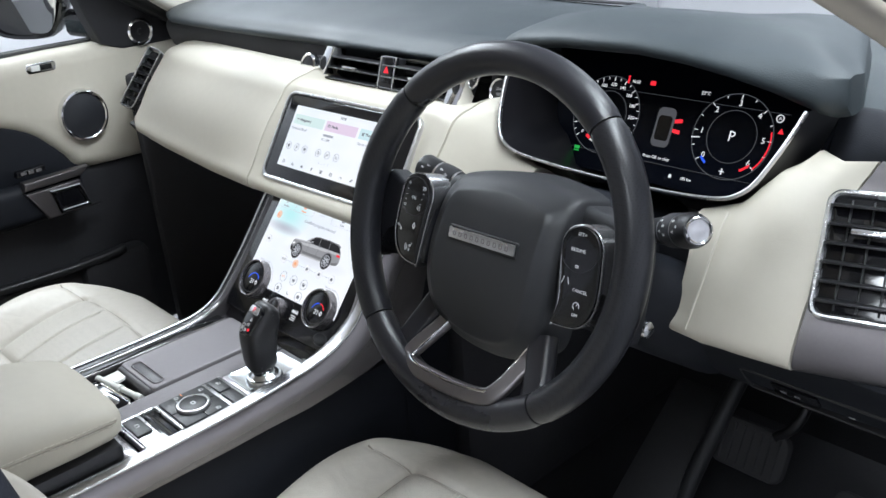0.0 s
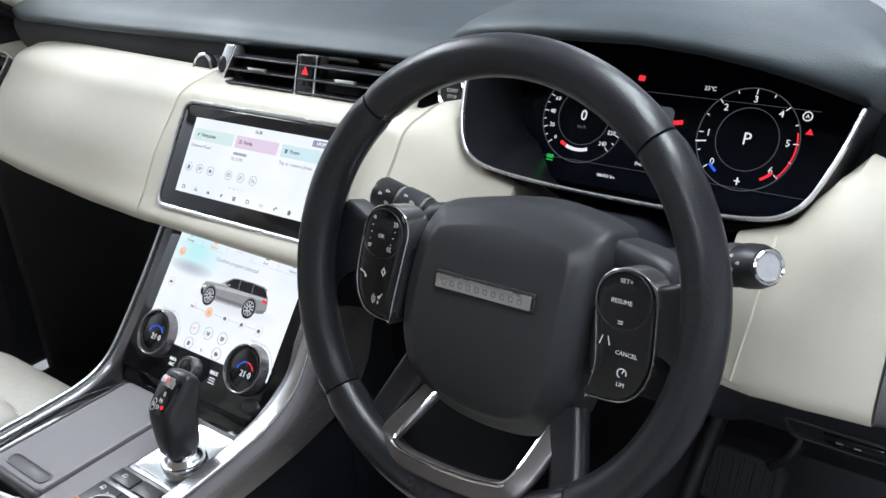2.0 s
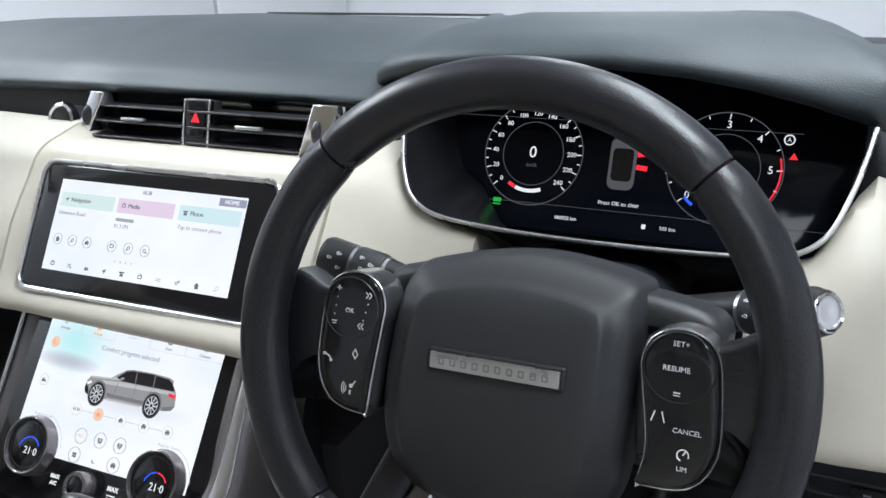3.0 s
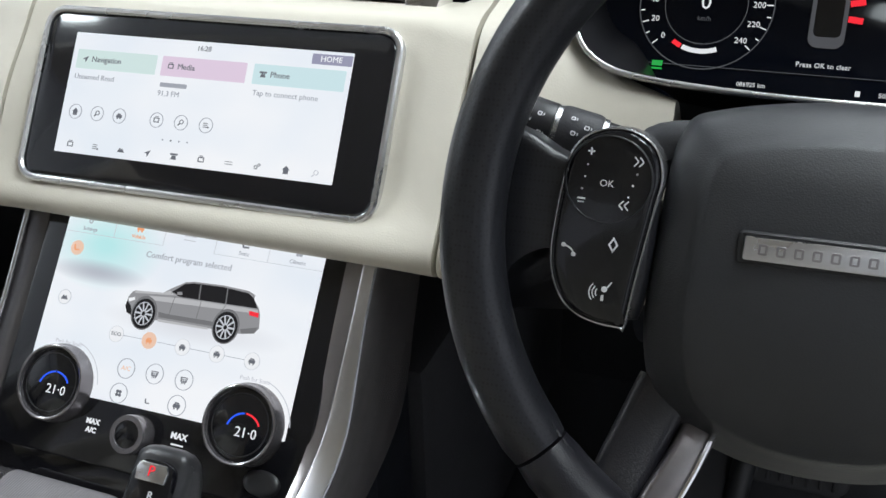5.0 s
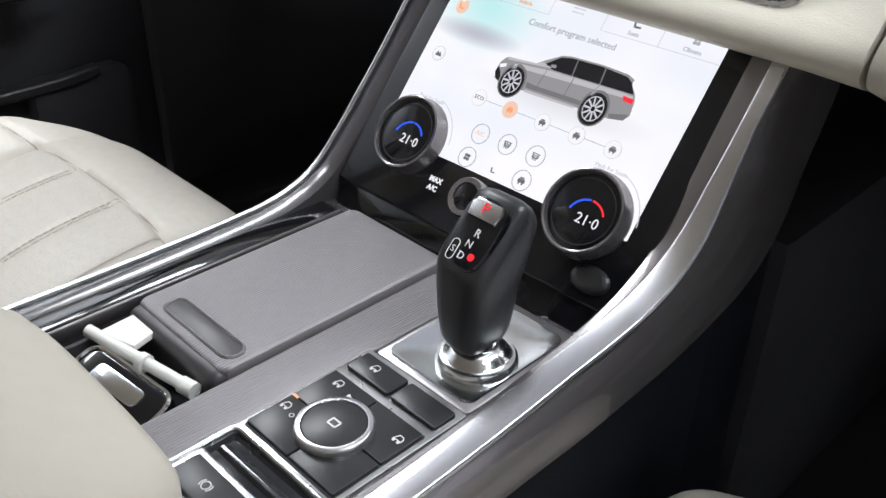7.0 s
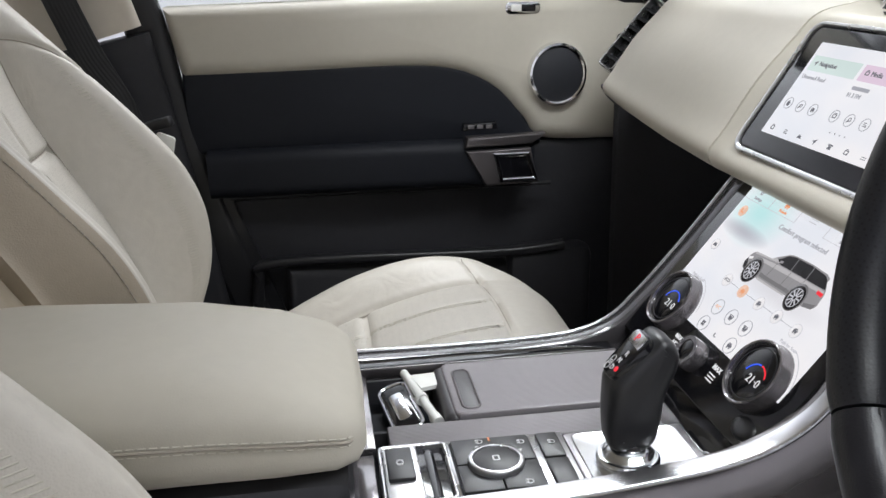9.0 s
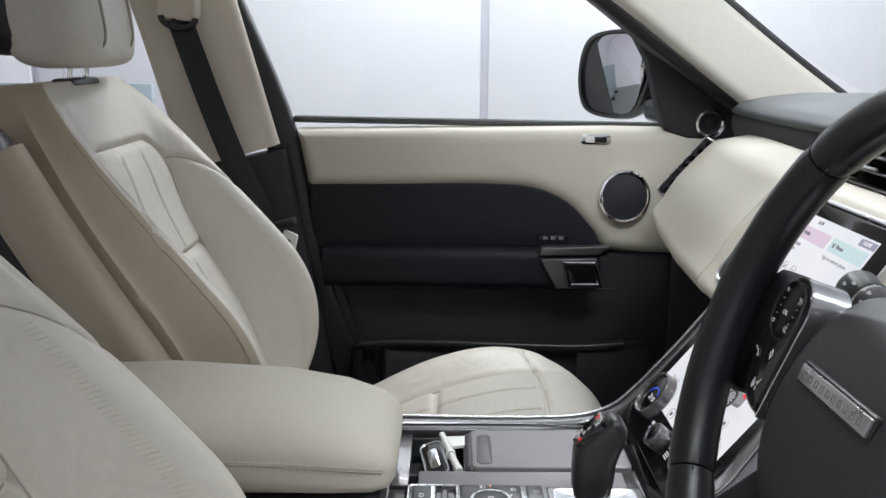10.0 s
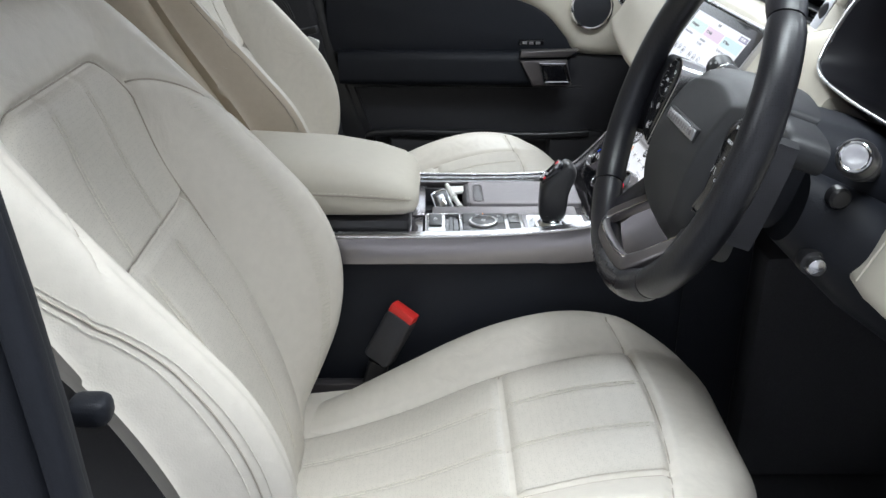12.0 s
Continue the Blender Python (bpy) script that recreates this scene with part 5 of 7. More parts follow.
for x0, y0, x1, y1 in ((-6, 20, -8, 3), (17, 19.5, 16, 3.2), (38, 19.6, 34, 12)):
    page_shape("car_door_line_picture", [(x0 - 0.25, y0), (x0 + 0.25, y0), (x1 + 0.25, y1), (x1 - 0.25, y1)], 0.00032, pic_mid)
for x, top in ((13, 31.9), (36, 32.2)):
    page_shape("car_pillar_picture", [(x, top - 0.4), (x + 1.0, top - 0.4), (x + 2.2, 20.6), (x + 1.2, 20.6)], 0.00032, pic_mid)
for x, y in ((-29.2, 4.2), (42.0, 4.2)):
    wm = mv(cp, x / 1000, (y + 0.0195 * (x + 29.2) - 0.4) / 1000) @ Matrix.Diagonal((0.93, 1.05, 1, 1))
    part("wheel_arch_picture", disc(0.0122, 0.0003, 0.00045, mv(wm, 0, 0.0006), 0.00005, 28), pic_mid, lo_)
    w = part("wheel_picture", disc(0.0108, 0.00045, 0.0006, wm, 0.00005, 28), pic_dark, lo_)
    part("wheel_rim_picture", join(arc_strip(0.0078, 0.0084, 0, 360, mv(wm, 0, 0, 0.0006), 0.0001, 28), *[bar((0.0016 * math.cos(a), 0.0016 * math.sin(a)), (0.0080 * math.cos(a), 0.0080 * math.sin(a)), 0.0013, mv(wm, 0, 0, 0.0006), 0.0001) for a in [i * math.pi * 2 / 10 for i in range(10)]]), INKPALE, w)
# rotary climate dials
for s in (-1, 1):
    kn = thing("climate_dial", (s * 0.079, 0.0, 0.945), "black rotary temperature dial with lit display", "dial", "climate dials")
    km = mv(LM, s * 0.080, -0.0632)
    part("collar", lathe([(0.0295, 0), (0.0295, 0.003), (0.0285, 0.0045), (0.0283, 0.0115), (0.0278, 0.0128), (0.0268, 0.0132), (0.0258, 0.0126), (0.0250, 0.0095)], km, 64), GREYTRIM, kn, "dark metal dial collar")
    part("face", disc(0.0252, 0.004, 0.0098, km, 0.0008, 48), PIANO, kn)
    part("inner_ring", arc_strip(0.0212, 0.0220, 0, 360, mv(km, 0, 0, 0.0098), 0.0003, 48), SATIN, kn)
    fm = mv(km, 0, 0, 0.0099)
    text("21\u00b70", 0.0098, mv(fm, 0.0055, -0.005), LIT, kn)
    part("cool_arc", arc_strip(0.0125, 0.0138, 95, 165, mv(fm, 0.003, -0.005), 0.0003), LITBLUE, kn)
    part("warm_arc", arc_strip(0.0125, 0.0138, 30, 90, mv(fm, 0.003, -0.005), 0.0003), LITRED if s > 0 else LITBLUE, kn)
    part("scale_arc", arc_strip(0.033, 0.0336, 8, 75, mv(km, 0, 0, 0.001), 0.0002), INKPALE, kn)
text("MAX", 0.0054, mv(LM, -0.043, -0.0850, 0.0004), LIT, lo_, bold=0.0002), text("A/C", 0.0054, mv(LM, -0.043, -0.0912, 0.0004), LIT, lo_, bold=0.0002)
text("MAX", 0.0062, mv(LM, 0.030, -0.0815, 0.0004), LIT, lo_, bold=0.0002)
part("defrost_mark", join(*[bar((0.025, -0.0875 - 0.0028 * i), (0.035, -0.0875 - 0.0028 * i), 0.0011, mv(LM, 0, 0, 0.0002)) for i in range(3)]), LIT, lo_)
vk = thing("volume_knob", (0.003, -0.02, 0.92), "small knurled black volume knob", "knob")
part("cap", lathe([(0.0145, 0), (0.0142, 0.012), (0.0135, 0.0135), (0.010, 0.0135), (0.0095, 0.0125), (0.0, 0.0125)], mv(LM, -0.004, -0.087), 36), GREYTRIM, vk)
part("face", disc(0.0095, 0.0, 0.0128, mv(LM, -0.004, -0.087), 0.0004, 28), PIANO, vk)

# ---- steering wheel ----
sw_ = thing("steering_wheel", (0.431, -0.015, 1.1545), "black leather steering wheel with silver lower bezel and switch pads", "steering wheel")
tl = radians(19)
WM = basis((0.436, -0.02, 1.157), (1, 0.03, 0), (0, math.sin(tl), math.cos(tl)))


def rim_arc(a0, a1, mat, label):
    rings = []
    n = max(10, int(abs(a1 - a0) / 3))
    grip = 0.0165
    for i in range(n + 1):
        a = radians(a0 + (a1 - a0) * i / n)
        g = grip - (0.0012 if i in (0, n) else 0)
        c = Vector((math.cos(a), math.sin(a), 0))
        rings.append([WM @ (c * 0.1750 + c * g * math.cos(t) + Vector((0, 0, 1)) * (g * 1.06) * math.sin(t)) for t in [2 * math.pi * k / 24 for k in range(24)]])
    return part("rim", loft(rings), mat, sw_, label)


rim_arc(46.6, 134.4, WHEEL, "smooth black leather rim")
rim_arc(135.0, 222.5, PERFBLACK, "perforated black leather grip")
rim_arc(223.1, 306.0, WHEEL, "smooth black leather rim")
rim_arc(306.6, 406.0, PERFBLACK, "perforated black leather grip")
arc_pts = [WM @ Vector((0.1605 * math.cos(radians(a)), 0.1605 * math.sin(radians(a)), 0.006)) for a in range(0, 361, 2)]
part("rim_stitching", stitches(arc_pts, 0.0035, 0.0018, 0.0008, WM.to_3x3() @ Vector((0, 0, 1))), SATIN, sw_, "black inner rim stitching")
HB = mv(WM, 0, 0, -0.019)
hubo = [(p.x, p.y) for p in spline([(0.066, 0.058, 0), (0.0, 0.066, 0), (-0.062, 0.058, 0), (-0.081, 0.045, 0), (-0.086, 0.0, 0), (-0.087, -0.06, 0), (-0.074, -0.10, 0), (-0.04, -0.12, 0), (0, -0.126, 0), (0.04, -0.12, 0), (0.068, -0.10, 0), (0.080, -0.06, 0), (0.084, 0.0, 0), (0.082, 0.045, 0)], 90, True)]


def hub_bend(y):
    """How far the cover falls back: gently over the face, more towards its upper and lower edges."""
    return 3.0 * max(0.0, y + 0.03) ** 2 + 7.0 * max(0.0, y - 0.026) ** 2 + 2.6 * max(0.0, -0.03 - y) ** 2 - 0.0022


def hub_outline(inset):
    return [(x * (1 - inset / 0.085), (y + 0.03) * (1 - inset / 0.094) - 0.03) for x, y in hubo]


def hub_ring(inset, z):
    return [HB @ Vector((x, y, z - hub_bend(y))) for x, y in hub_outline(inset)]


hub_rings = [hub_ring(i, z) for i, z in ((0.0, -0.05), (0.0, -0.012), (0.0012, -0.004), (0.004, 0.002), (0.008, 0.0055), (0.0135, 0.0085), (0.0175, 0.0112), (0.0195, 0.0138), (0.0215, 0.0146))]
g = hub_outline(0.0215)
for k in range(1, 16):
    q = 1 - k / 15.5
    hub_rings.append([HB @ Vector((x * q, (y + 0.026) * q - 0.026, 0.0146 + 0.0016 * (1 - q * q) - hub_bend((y + 0.026) * q - 0.026))) for x, y in g])
part("airbag_cover", loft(hub_rings), HUB, sw_, "soft black airbag cover with a raised front panel")
part("upper_shroud", prism([(p.x, p.y) for p in spline([(-0.07, 0.02, 0), (0.07, 0.02, 0), (0.125, 0.012, 0), (0.125, 0.040, 0), (0.05, 0.052, 0), (-0.05, 0.052, 0), (-0.10, 0.045, 0), (-0.105, 0.012, 0)], 40, True)], -0.07, -0.026, HB, 0.012, 4), HUB, sw_)
part("badge_recess", frame_ring(rrect(0.093, 0.0155, 0.002, -0.001, -0.004), 0.003, 0.010, 0.0178, HB, 0.001), SATIN, sw_)
bd = part("badge", prism(rrect(0.088, 0.011, 0.001), 0.012, 0.0195, mv(HB, -0.001, -0.004), 0.0008, 2), SILVER, sw_, "satin silver badge bar")
for i in range(10):
    part("badge_mark", frame_ring(rrect(0.0042, 0.0050, 0.0008, -0.0355 + 0.0078 * i, 0, 2), 0.0011, 0, 0.0004, mv(HB, -0.001, -0.004, 0.0195), 0.0001), ALU, bd)
lpad = [(-0.135, -0.018), (-0.1315, -0.035), (-0.123, -0.0465), (-0.111, -0.0512), (-0.0985, -0.0522), (-0.0962, -0.0508), (-0.0935, -0.028), (-0.0885, 0.008), (-0.0868, 0.024), (-0.092, 0.037), (-0.105, 0.0435), (-0.120, 0.041), (-0.1295, 0.031), (-0.1330, 0.012)]
for s in (-1, 1):
    o = lpad if s < 0 else [(-x + 0.0035 - (0.006 if y < -0.045 and x > -0.1 else 0), y - 0.008) for x, y in lpad][::-1]
    o = [(p.x, p.y) for p in spline([(x, y, 0) for x, y in o], 70, True)]
    HP = mv(HB, 0.0, 0.0)
    pd = part("switch_pad", prism(o, -0.02, 0.010, HP, 0.003, 3, 0.0003), PIANO, sw_, "gloss black switch pad")
    part("pad_edge", frame_ring(grow(o, 0.0015), 0.0015, -0.02, 0.0085, HP, 0.0006), RAILEDGE, pd, "thin silver edge")
    cx, cy = (-0.111, 0.0195) if s < 0 else (0.112, 0.014)
    part("rocker_ring", lathe([(0.0205, 0.0098), (0.0210, 0.0106), (0.0218, 0.0098)], mv(HP, cx, cy), 40), SATIN, pd)
    zt = 0.0108
    MP = mv(HP, 0, 0, zt)
    if s < 0:
        text("OK", 0.0048, mv(HP, -0.1115, 0.0175, zt), PRINT, pd)
        for x0, y0, x1, y1 in ((-0.1215, 0.026, -0.1232, 0.014), (-0.0975, 0.0235, -0.1005, 0.012)):
            for i in range(3):
                part("dot_mark", disc(0.0005, 0, 0.0003, mv(MP, x0 + (x1 - x0) * i / 2, y0 + (y1 - y0) * i / 2), 0.0001, 10), PRINT, pd)
        part("plus_mark", join(bar((-0.1222, 0.0325), (-0.1188, 0.0325), 0.0008, MP, 0.0003), bar((-0.1205, 0.0308), (-0.1205, 0.0342), 0.0008, MP, 0.0003)), PRINT, pd)
        part("minus_mark", join(bar((-0.1252, 0.0092), (-0.1212, 0.0092), 0.0008, MP, 0.0003), bar((-0.1248, 0.0075), (-0.1216, 0.0075), 0.0006, MP, 0.0003)), PRINT, pd)
        for x, y, k in ((-0.0985, 0.0295, 1), (-0.0960, 0.0295, 1), (-0.1010, 0.0078, -1), (-0.1035, 0.0078, -1)):
            part("skip_mark", join(bar((x - 0.001 * k, y + 0.0022), (x + 0.001 * k, y), 0.0007, MP, 0.0003), bar((x + 0.001 * k, y), (x - 0.001 * k, y - 0.0022), 0.0007, MP, 0.0003)), PRINT, pd)
        part("phone_mark", join(arc_strip(0.0050, 0.0058, 20, 100, mv(MP, -0.1290, -0.0205), 0.0003), disc(0.0012, 0, 0.0003, mv(MP, -0.1293, -0.0148), 0.0001, 12), disc(0.0012, 0, 0.0003, mv(MP, -0.1240, -0.0190), 0.0001, 12)), PRINT, pd)
        part("diamond_mark", frame_ring([(-0.105, -0.0160), (-0.1025, -0.0120), (-0.105, -0.0080), (-0.1075, -0.0120)], 0.0009, 0, 0.0004, MP, 0.0001), PRINT, pd)
        part("voice_mark", join(*[arc_strip(r, r + 0.0006, 135, 225, mv(MP, -0.1085, -0.0365), 0.0003, 12) for r in (0.0022, 0.0038, 0.0054)], bar((-0.1075, -0.0405), (-0.1075, -0.0375), 0.0014, MP, 0.0003), disc(0.0015, 0, 0.0003, mv(MP, -0.1068, -0.0345), 0.0001, 12), bar((-0.1055, -0.0335), (-0.1035, -0.0305), 0.0008, MP, 0.0003)), PRINT, pd)
    else:
        for w, x, y, h in (("SET+", 0.112, 0.028, 0.0046), ("RESUME", 0.1105, 0.013, 0.0046), ("CANCEL", 0.120, -0.0235, 0.0044), ("LIM", 0.119, -0.046, 0.0042)):
            text(w, h, mv(HP, x, y, zt), PRINT, pd)
        part("minus_mark", join(bar((0.110, -0.0010), (0.114, -0.0010), 0.0008, MP, 0.0003), bar((0.110, -0.0026), (0.114, -0.0026), 0.0006, MP, 0.0003)), PRINT, pd)
        part("lane_mark", join(bar((0.0985, -0.020), (0.1005, -0.0135), 0.0008, MP, 0.0003), bar((0.1065, -0.020), (0.1045, -0.0135), 0.0008, MP, 0.0003)), PRINT, pd)
        part("gauge_mark", join(arc_strip(0.0030, 0.0038, -20, 250, mv(MP, 0.119, -0.0375), 0.0003), bar((0.119, -0.0375), (0.1205, -0.0350), 0.0008, MP, 0.0003)), PRINT, pd)
    sp_ = [(s * 0.090, 0.028), (s * 0.130, 0.027), (s * 0.168, 0.036), (s * 0.172, -0.055), (s * 0.161, -0.050), (s * 0.149, -0.031), (s * 0.134, -0.024), (s * 0.115, -0.027), (s * 0.090, -0.050)]
    sp_ = [(p.x, p.y) for p in spline([(x, y, 0) for x, y in (sp_ if s < 0 else sp_[::-1])], 36, True)]
    part("spoke", prism(sp_, -0.040, -0.0145, WM, 0.006, 4), PERFBLACK, sw_, "perforated black leather spoke")
    leg = spline([(s * 0.072, -0.085, -0.034), (s * 0.086, -0.125, -0.018), (s * 0.094, -0.150, -0.006)], 10)
    part("lower_spoke", sweep([WM @ p for p in leg], rrect(0.030, 0.02, 0.008), up=WM.to_3x3() @ Vector((0, 0, 1))), WHEEL, sw_)
upath = spline([(-0.046, -0.088, -0.042), (-0.058, -0.116, -0.018), (-0.070, -0.141, 0.0), (-0.066, -0.150, 0.006), (-0.046, -0.153, 0.010), (0.0, -0.154, 0.011), (0.040, -0.151, 0.010), (0.056, -0.142, 0.006), (0.064, -0.118, -0.016), (0.070, -0.088, -0.042)], 60)
part("lower_bezel", sweep([WM @ p for p in upath], rrect(0.018, 0.010, 0.0035), up=WM.to_3x3() @ Vector((0, 0, 1))), SURROUND, sw_, "satin grey metal lower bezel")
part("bezel_edge", sweep([WM @ (p + Vector((-p.x * 0.12, 0.007 * smooth(-0.140, -0.152, p.y), 0.006))) for p in upath], circle(0.0016, 8), up=WM.to_3x3() @ Vector((0, 0, 1))), CHROME, sw_)

# steering column, stalks
col = thing("steering_column", (0.43, 0.1, 1.08), "black steering column shroud with adjuster knob", "steering column")
CO = basis((0.431, 0.10, 1.105), (1, 0, 0), (0, 0.29, 0.957))
part("shroud", loft([[CO @ Vector((x * s, y * s + dy, z)) for x, y in rrect(0.15, 0.12, 0.04, 0, 0, 6)] for s, dy, z in ((1.1, -0.005, -0.14), (1.05, 0, -0.05), (1.0, 0.0, 0.03), (0.93, 0.0, 0.06))]), DOORBLACK, col)
part("lower_shroud", loft([[CO @ Vector((x * s, y * s + dy, z)) for x, y in rrect(0.22, 0.10, 0.045, 0.02, 0, 6)] for s, dy, z in ((1.25, -0.07, -0.16), (1.1, -0.045, -0.06), (0.8, -0.02, 0.02))]), DOORBLACK, col)
KNB = basis((0.547, 0.090, 1.047), (0, 1, 0), (0, 0, 1))
knob_ = part("adjuster_knob", lathe([(0.0, 0.0125), (0.006, 0.012), (0.0085, 0.010), (0.0095, 0.004), (0.0095, -0.002)], KNB, 40), SILVER, col, "round column adjuster")
part("knob_collar", lathe([(0.0095, 0.001), (0.0125, 0.0005), (0.0135, -0.003), (0.0135, -0.012)], KNB, 40), SATIN, knob_)
part("ignition_plug", lathe([(0.0, 0.003), (0.008, 0.0025), (0.0105, 0.0), (0.011, -0.01)], basis((0.545, 0.105, 1.112), (0, 1, 0), (0, 0, 1)), 32), SATIN, col)
for s in (-1, 1):
    end = Vector((0.253, 0.068, 1.170)) if s < 0 else Vector((0.620, 0.074, 1.178))
    root = Vector((0.36, 0.075, 1.145)) if s < 0 else Vector((0.520, 0.138, 1.132))
    st = thing("control_stalk", tuple(root), "black control stalk with silver bands and white symbols", "stalk", "column stalks")
    d = (end - root).normalized()
    sidew = d.cross(Vector((0, 0.3, 1))).normalized()
    SMx = basis(root, sidew, d.cross(sidew))
    L = (end - root).length
    flip = 1 if (SMx.to_3x3() @ Vector((0, 0, 1))).dot(d) > 0 else -1
    ring_ = lambda name, prof, mat, label="": part(name, lathe([(r, f * L * flip) for r, f in prof], SMx, 44), mat, st, label)
    ring_("lever", ((0.0, -0.16), (0.010, -0.16), (0.0125, 0.2), (0.0145, 0.50), (0.0, 0.50)), SATIN)
    ring_("band", ((0.0, 0.50), (0.0155, 0.50), (0.0155, 0.525), (0.0, 0.525)), SILVER, "silver band")
    ring_("twist_ring", ((0.0, 0.525), (0.0160, 0.53), (0.0168, 0.56), (0.0168, 0.72), (0.0160, 0.745), (0.0, 0.745)), BLACK)
    ring_("band", ((0.0, 0.745), (0.0158, 0.745), (0.0158, 0.77), (0.0, 0.77)), SILVER, "silver band")
    if s > 0:
        ring_("end_cap", ((0.0, 0.77), (0.0165, 0.775), (0.0172, 0.84), (0.0165, 0.93), (0.0140, 1.0), (0.0, 1.0)), SATIN)
        ring_("button_ring", ((0.0132, 0.99), (0.0130, 1.015), (0.0118, 1.022), (0.0105, 1.015), (0.0105, 0.99)), CHROME, "chrome ring")
        ring_("end_button", ((0.0108, 1.005), (0.0095, 1.010), (0.006, 1.004), (0.0, 1.0005)), SILVER, "satin silver dished end button")
    else:
        ring_("end_cap", ((0.0, 0.77), (0.0162, 0.775), (0.0168, 0.96), (0.0150, 1.0), (0.0, 1.0)), SATIN)
    # printed marks on the side that faces the seat
    back_ = Vector((0, -0.85, 0.5))
    back_ = (back_ - d * back_.dot(d)).normalized()
    for f, k in ((0.30, -0.1), (0.36, 0.35), (0.60, -0.35), (0.60, 0.30), (0.66, 0.0), (0.68, 0.55), (0.83, -0.3), (0.85, 0.35), (0.91, 0.05)):
        nrm = (back_ + d.cross(back_) * k).normalized()
        mk = basis(root + d * (f * L) + nrm * lerp([(0.2, 0.0125), (0.5, 0.0147), (0.56, 0.0170), (0.72, 0.0170), (0.78, 0.0168), (1.0, 0.0172)], f), d, d.cross(nrm) * -1)
        wide = 0.0022 + 0.0014 * ((f * 37 + k * 11) % 1)
        part("printed_mark", join(frame_ring(rrect(wide, 0.0026, 0.0008, n=2), 0.0006, 0, 0.0004, mk, 0.0001), bar((-wide * 0.9, -0.0008), (-wide * 0.9, 0.0008), 0.0006, mk, 0.0004)), PRINT, st)

# ---- centre console ----
con = thing("centre_console", (0, -0.25, 0.46), "centre console with ribbed grey veneer and silver side rails", "console")
part("body", join(box((0, -0.30, 0.665), (0.285, 0.80, 0.40), 0.02), box((0, 0.10, 0.70), (0.26, 0.2, 0.50), 0.02)), DOORBLACK, con, "black console body")
part("deck", join(box((0.1235, -0.19, 0.884), (0.016, 0.30, 0.010), 0.001), box((0.061, -0.05, 0.884), (0.14, 0.03, 0.010), 0.001), box((-0.118, -0.17, 0.884), (0.032, 0.28, 0.010), 0.001), box((-0.045, -0.30, 0.884), (0.15, 0.03, 0.010), 0.001), box((0.02, -0.335, 0.884), (0.26, 0.06, 0.010), 0.001), box((0.0785, -0.2965, 0.8835), (0.080, 0.018, 0.010), 0.001)), GREYTRIM, con)
part("veneer_strip", box((0.022, -0.163, 0.886), (0.037, 0.222, 0.014), 0.0015), VENEER, con, "ribbed grey veneer strip")
part("inner_line", box((-0.1035, -0.18, 0.890), (0.0035, 0.27, 0.010), 0.001), SURROUND, con, "thin silver line beside the lid")
part("left_channel", box((-0.1165, -0.18, 0.890), (0.021, 0.27, 0.006), 0.001), PIANO, con, "dark gloss channel beside the rail")
# sliding lid with a finger scoop
lid = part("sliding_lid", prism(rrect(0.099, 0.178, 0.008, -0.0475, -0.128), 0.880, 0.8975, I4, 0.003, 4), VENEER, con, "ribbed grey veneer sliding lid")
# flat dark plate gives the hollow's shade; nothing is cut into the lid
scoop = rrect(0.072, 0.013, 0.0063, -0.0425, -0.2010)
part("finger_scoop", prism(scoop, 0.8975, 0.8979, I4, 0.0002, 2), SCOOP, lid, "finger scoop, drawn flat with its shade as colour")
part("scoop_rim", frame_ring(grow(scoop, 0.0022), 0.0022, 0.8965, 0.8990, I4, 0.0009), VENEER, lid)
part("lid_front", box((-0.0475, -0.2165, 0.876), (0.099, 0.016, 0.040), 0.0075, None, 4), SCOOP, lid, "dark rounded front of the lid")
# open bin behind the lid
part("bin", join(box((-0.045, -0.25, 0.815), (0.094, 0.07, 0.004), 0.001), box((-0.045, -0.2195, 0.85), (0.094, 0.003, 0.05), 0.001), box((-0.045, -0.287, 0.85), (0.094, 0.004, 0.075), 0.001), box((-0.093, -0.25, 0.85), (0.004, 0.07, 0.075), 0.001), box((0.003, -0.25, 0.85), (0.004, 0.07, 0.075), 0.001)), BLACK, con)
# side rails, flat along the console and rising beside the screen
RAIL = [(-0.50, 0.902, 0.038), (-0.40, 0.902, 0.038), (-0.30, 0.902, 0.038), (-0.20, 0.904, 0.040), (-0.12, 0.909, 0.044), (-0.06, 0.917, 0.055), (-0.02, 0.930, 0.075), (0.012, 0.952, 0.095), (0.036, 0.984, 0.10), (0.058, 1.015, 0.09), (0.085, 1.05, 0.08), (0.10, 1.066, 0.07)]
RAIL_LEFT = [(-0.50, 0.892, 0.038), (-0.40, 0.892, 0.038), (-0.30, 0.892, 0.038), (-0.20, 0.891, 0.040), (-0.12, 0.892, 0.044), (-0.07, 0.896, 0.055), (-0.035, 0.9085, 0.075), (-0.008, 0.932, 0.095), (0.018, 0.960, 0.10), (0.046, 0.993, 0.09), (0.075, 1.03, 0.08), (0.10, 1.062, 0.07)]
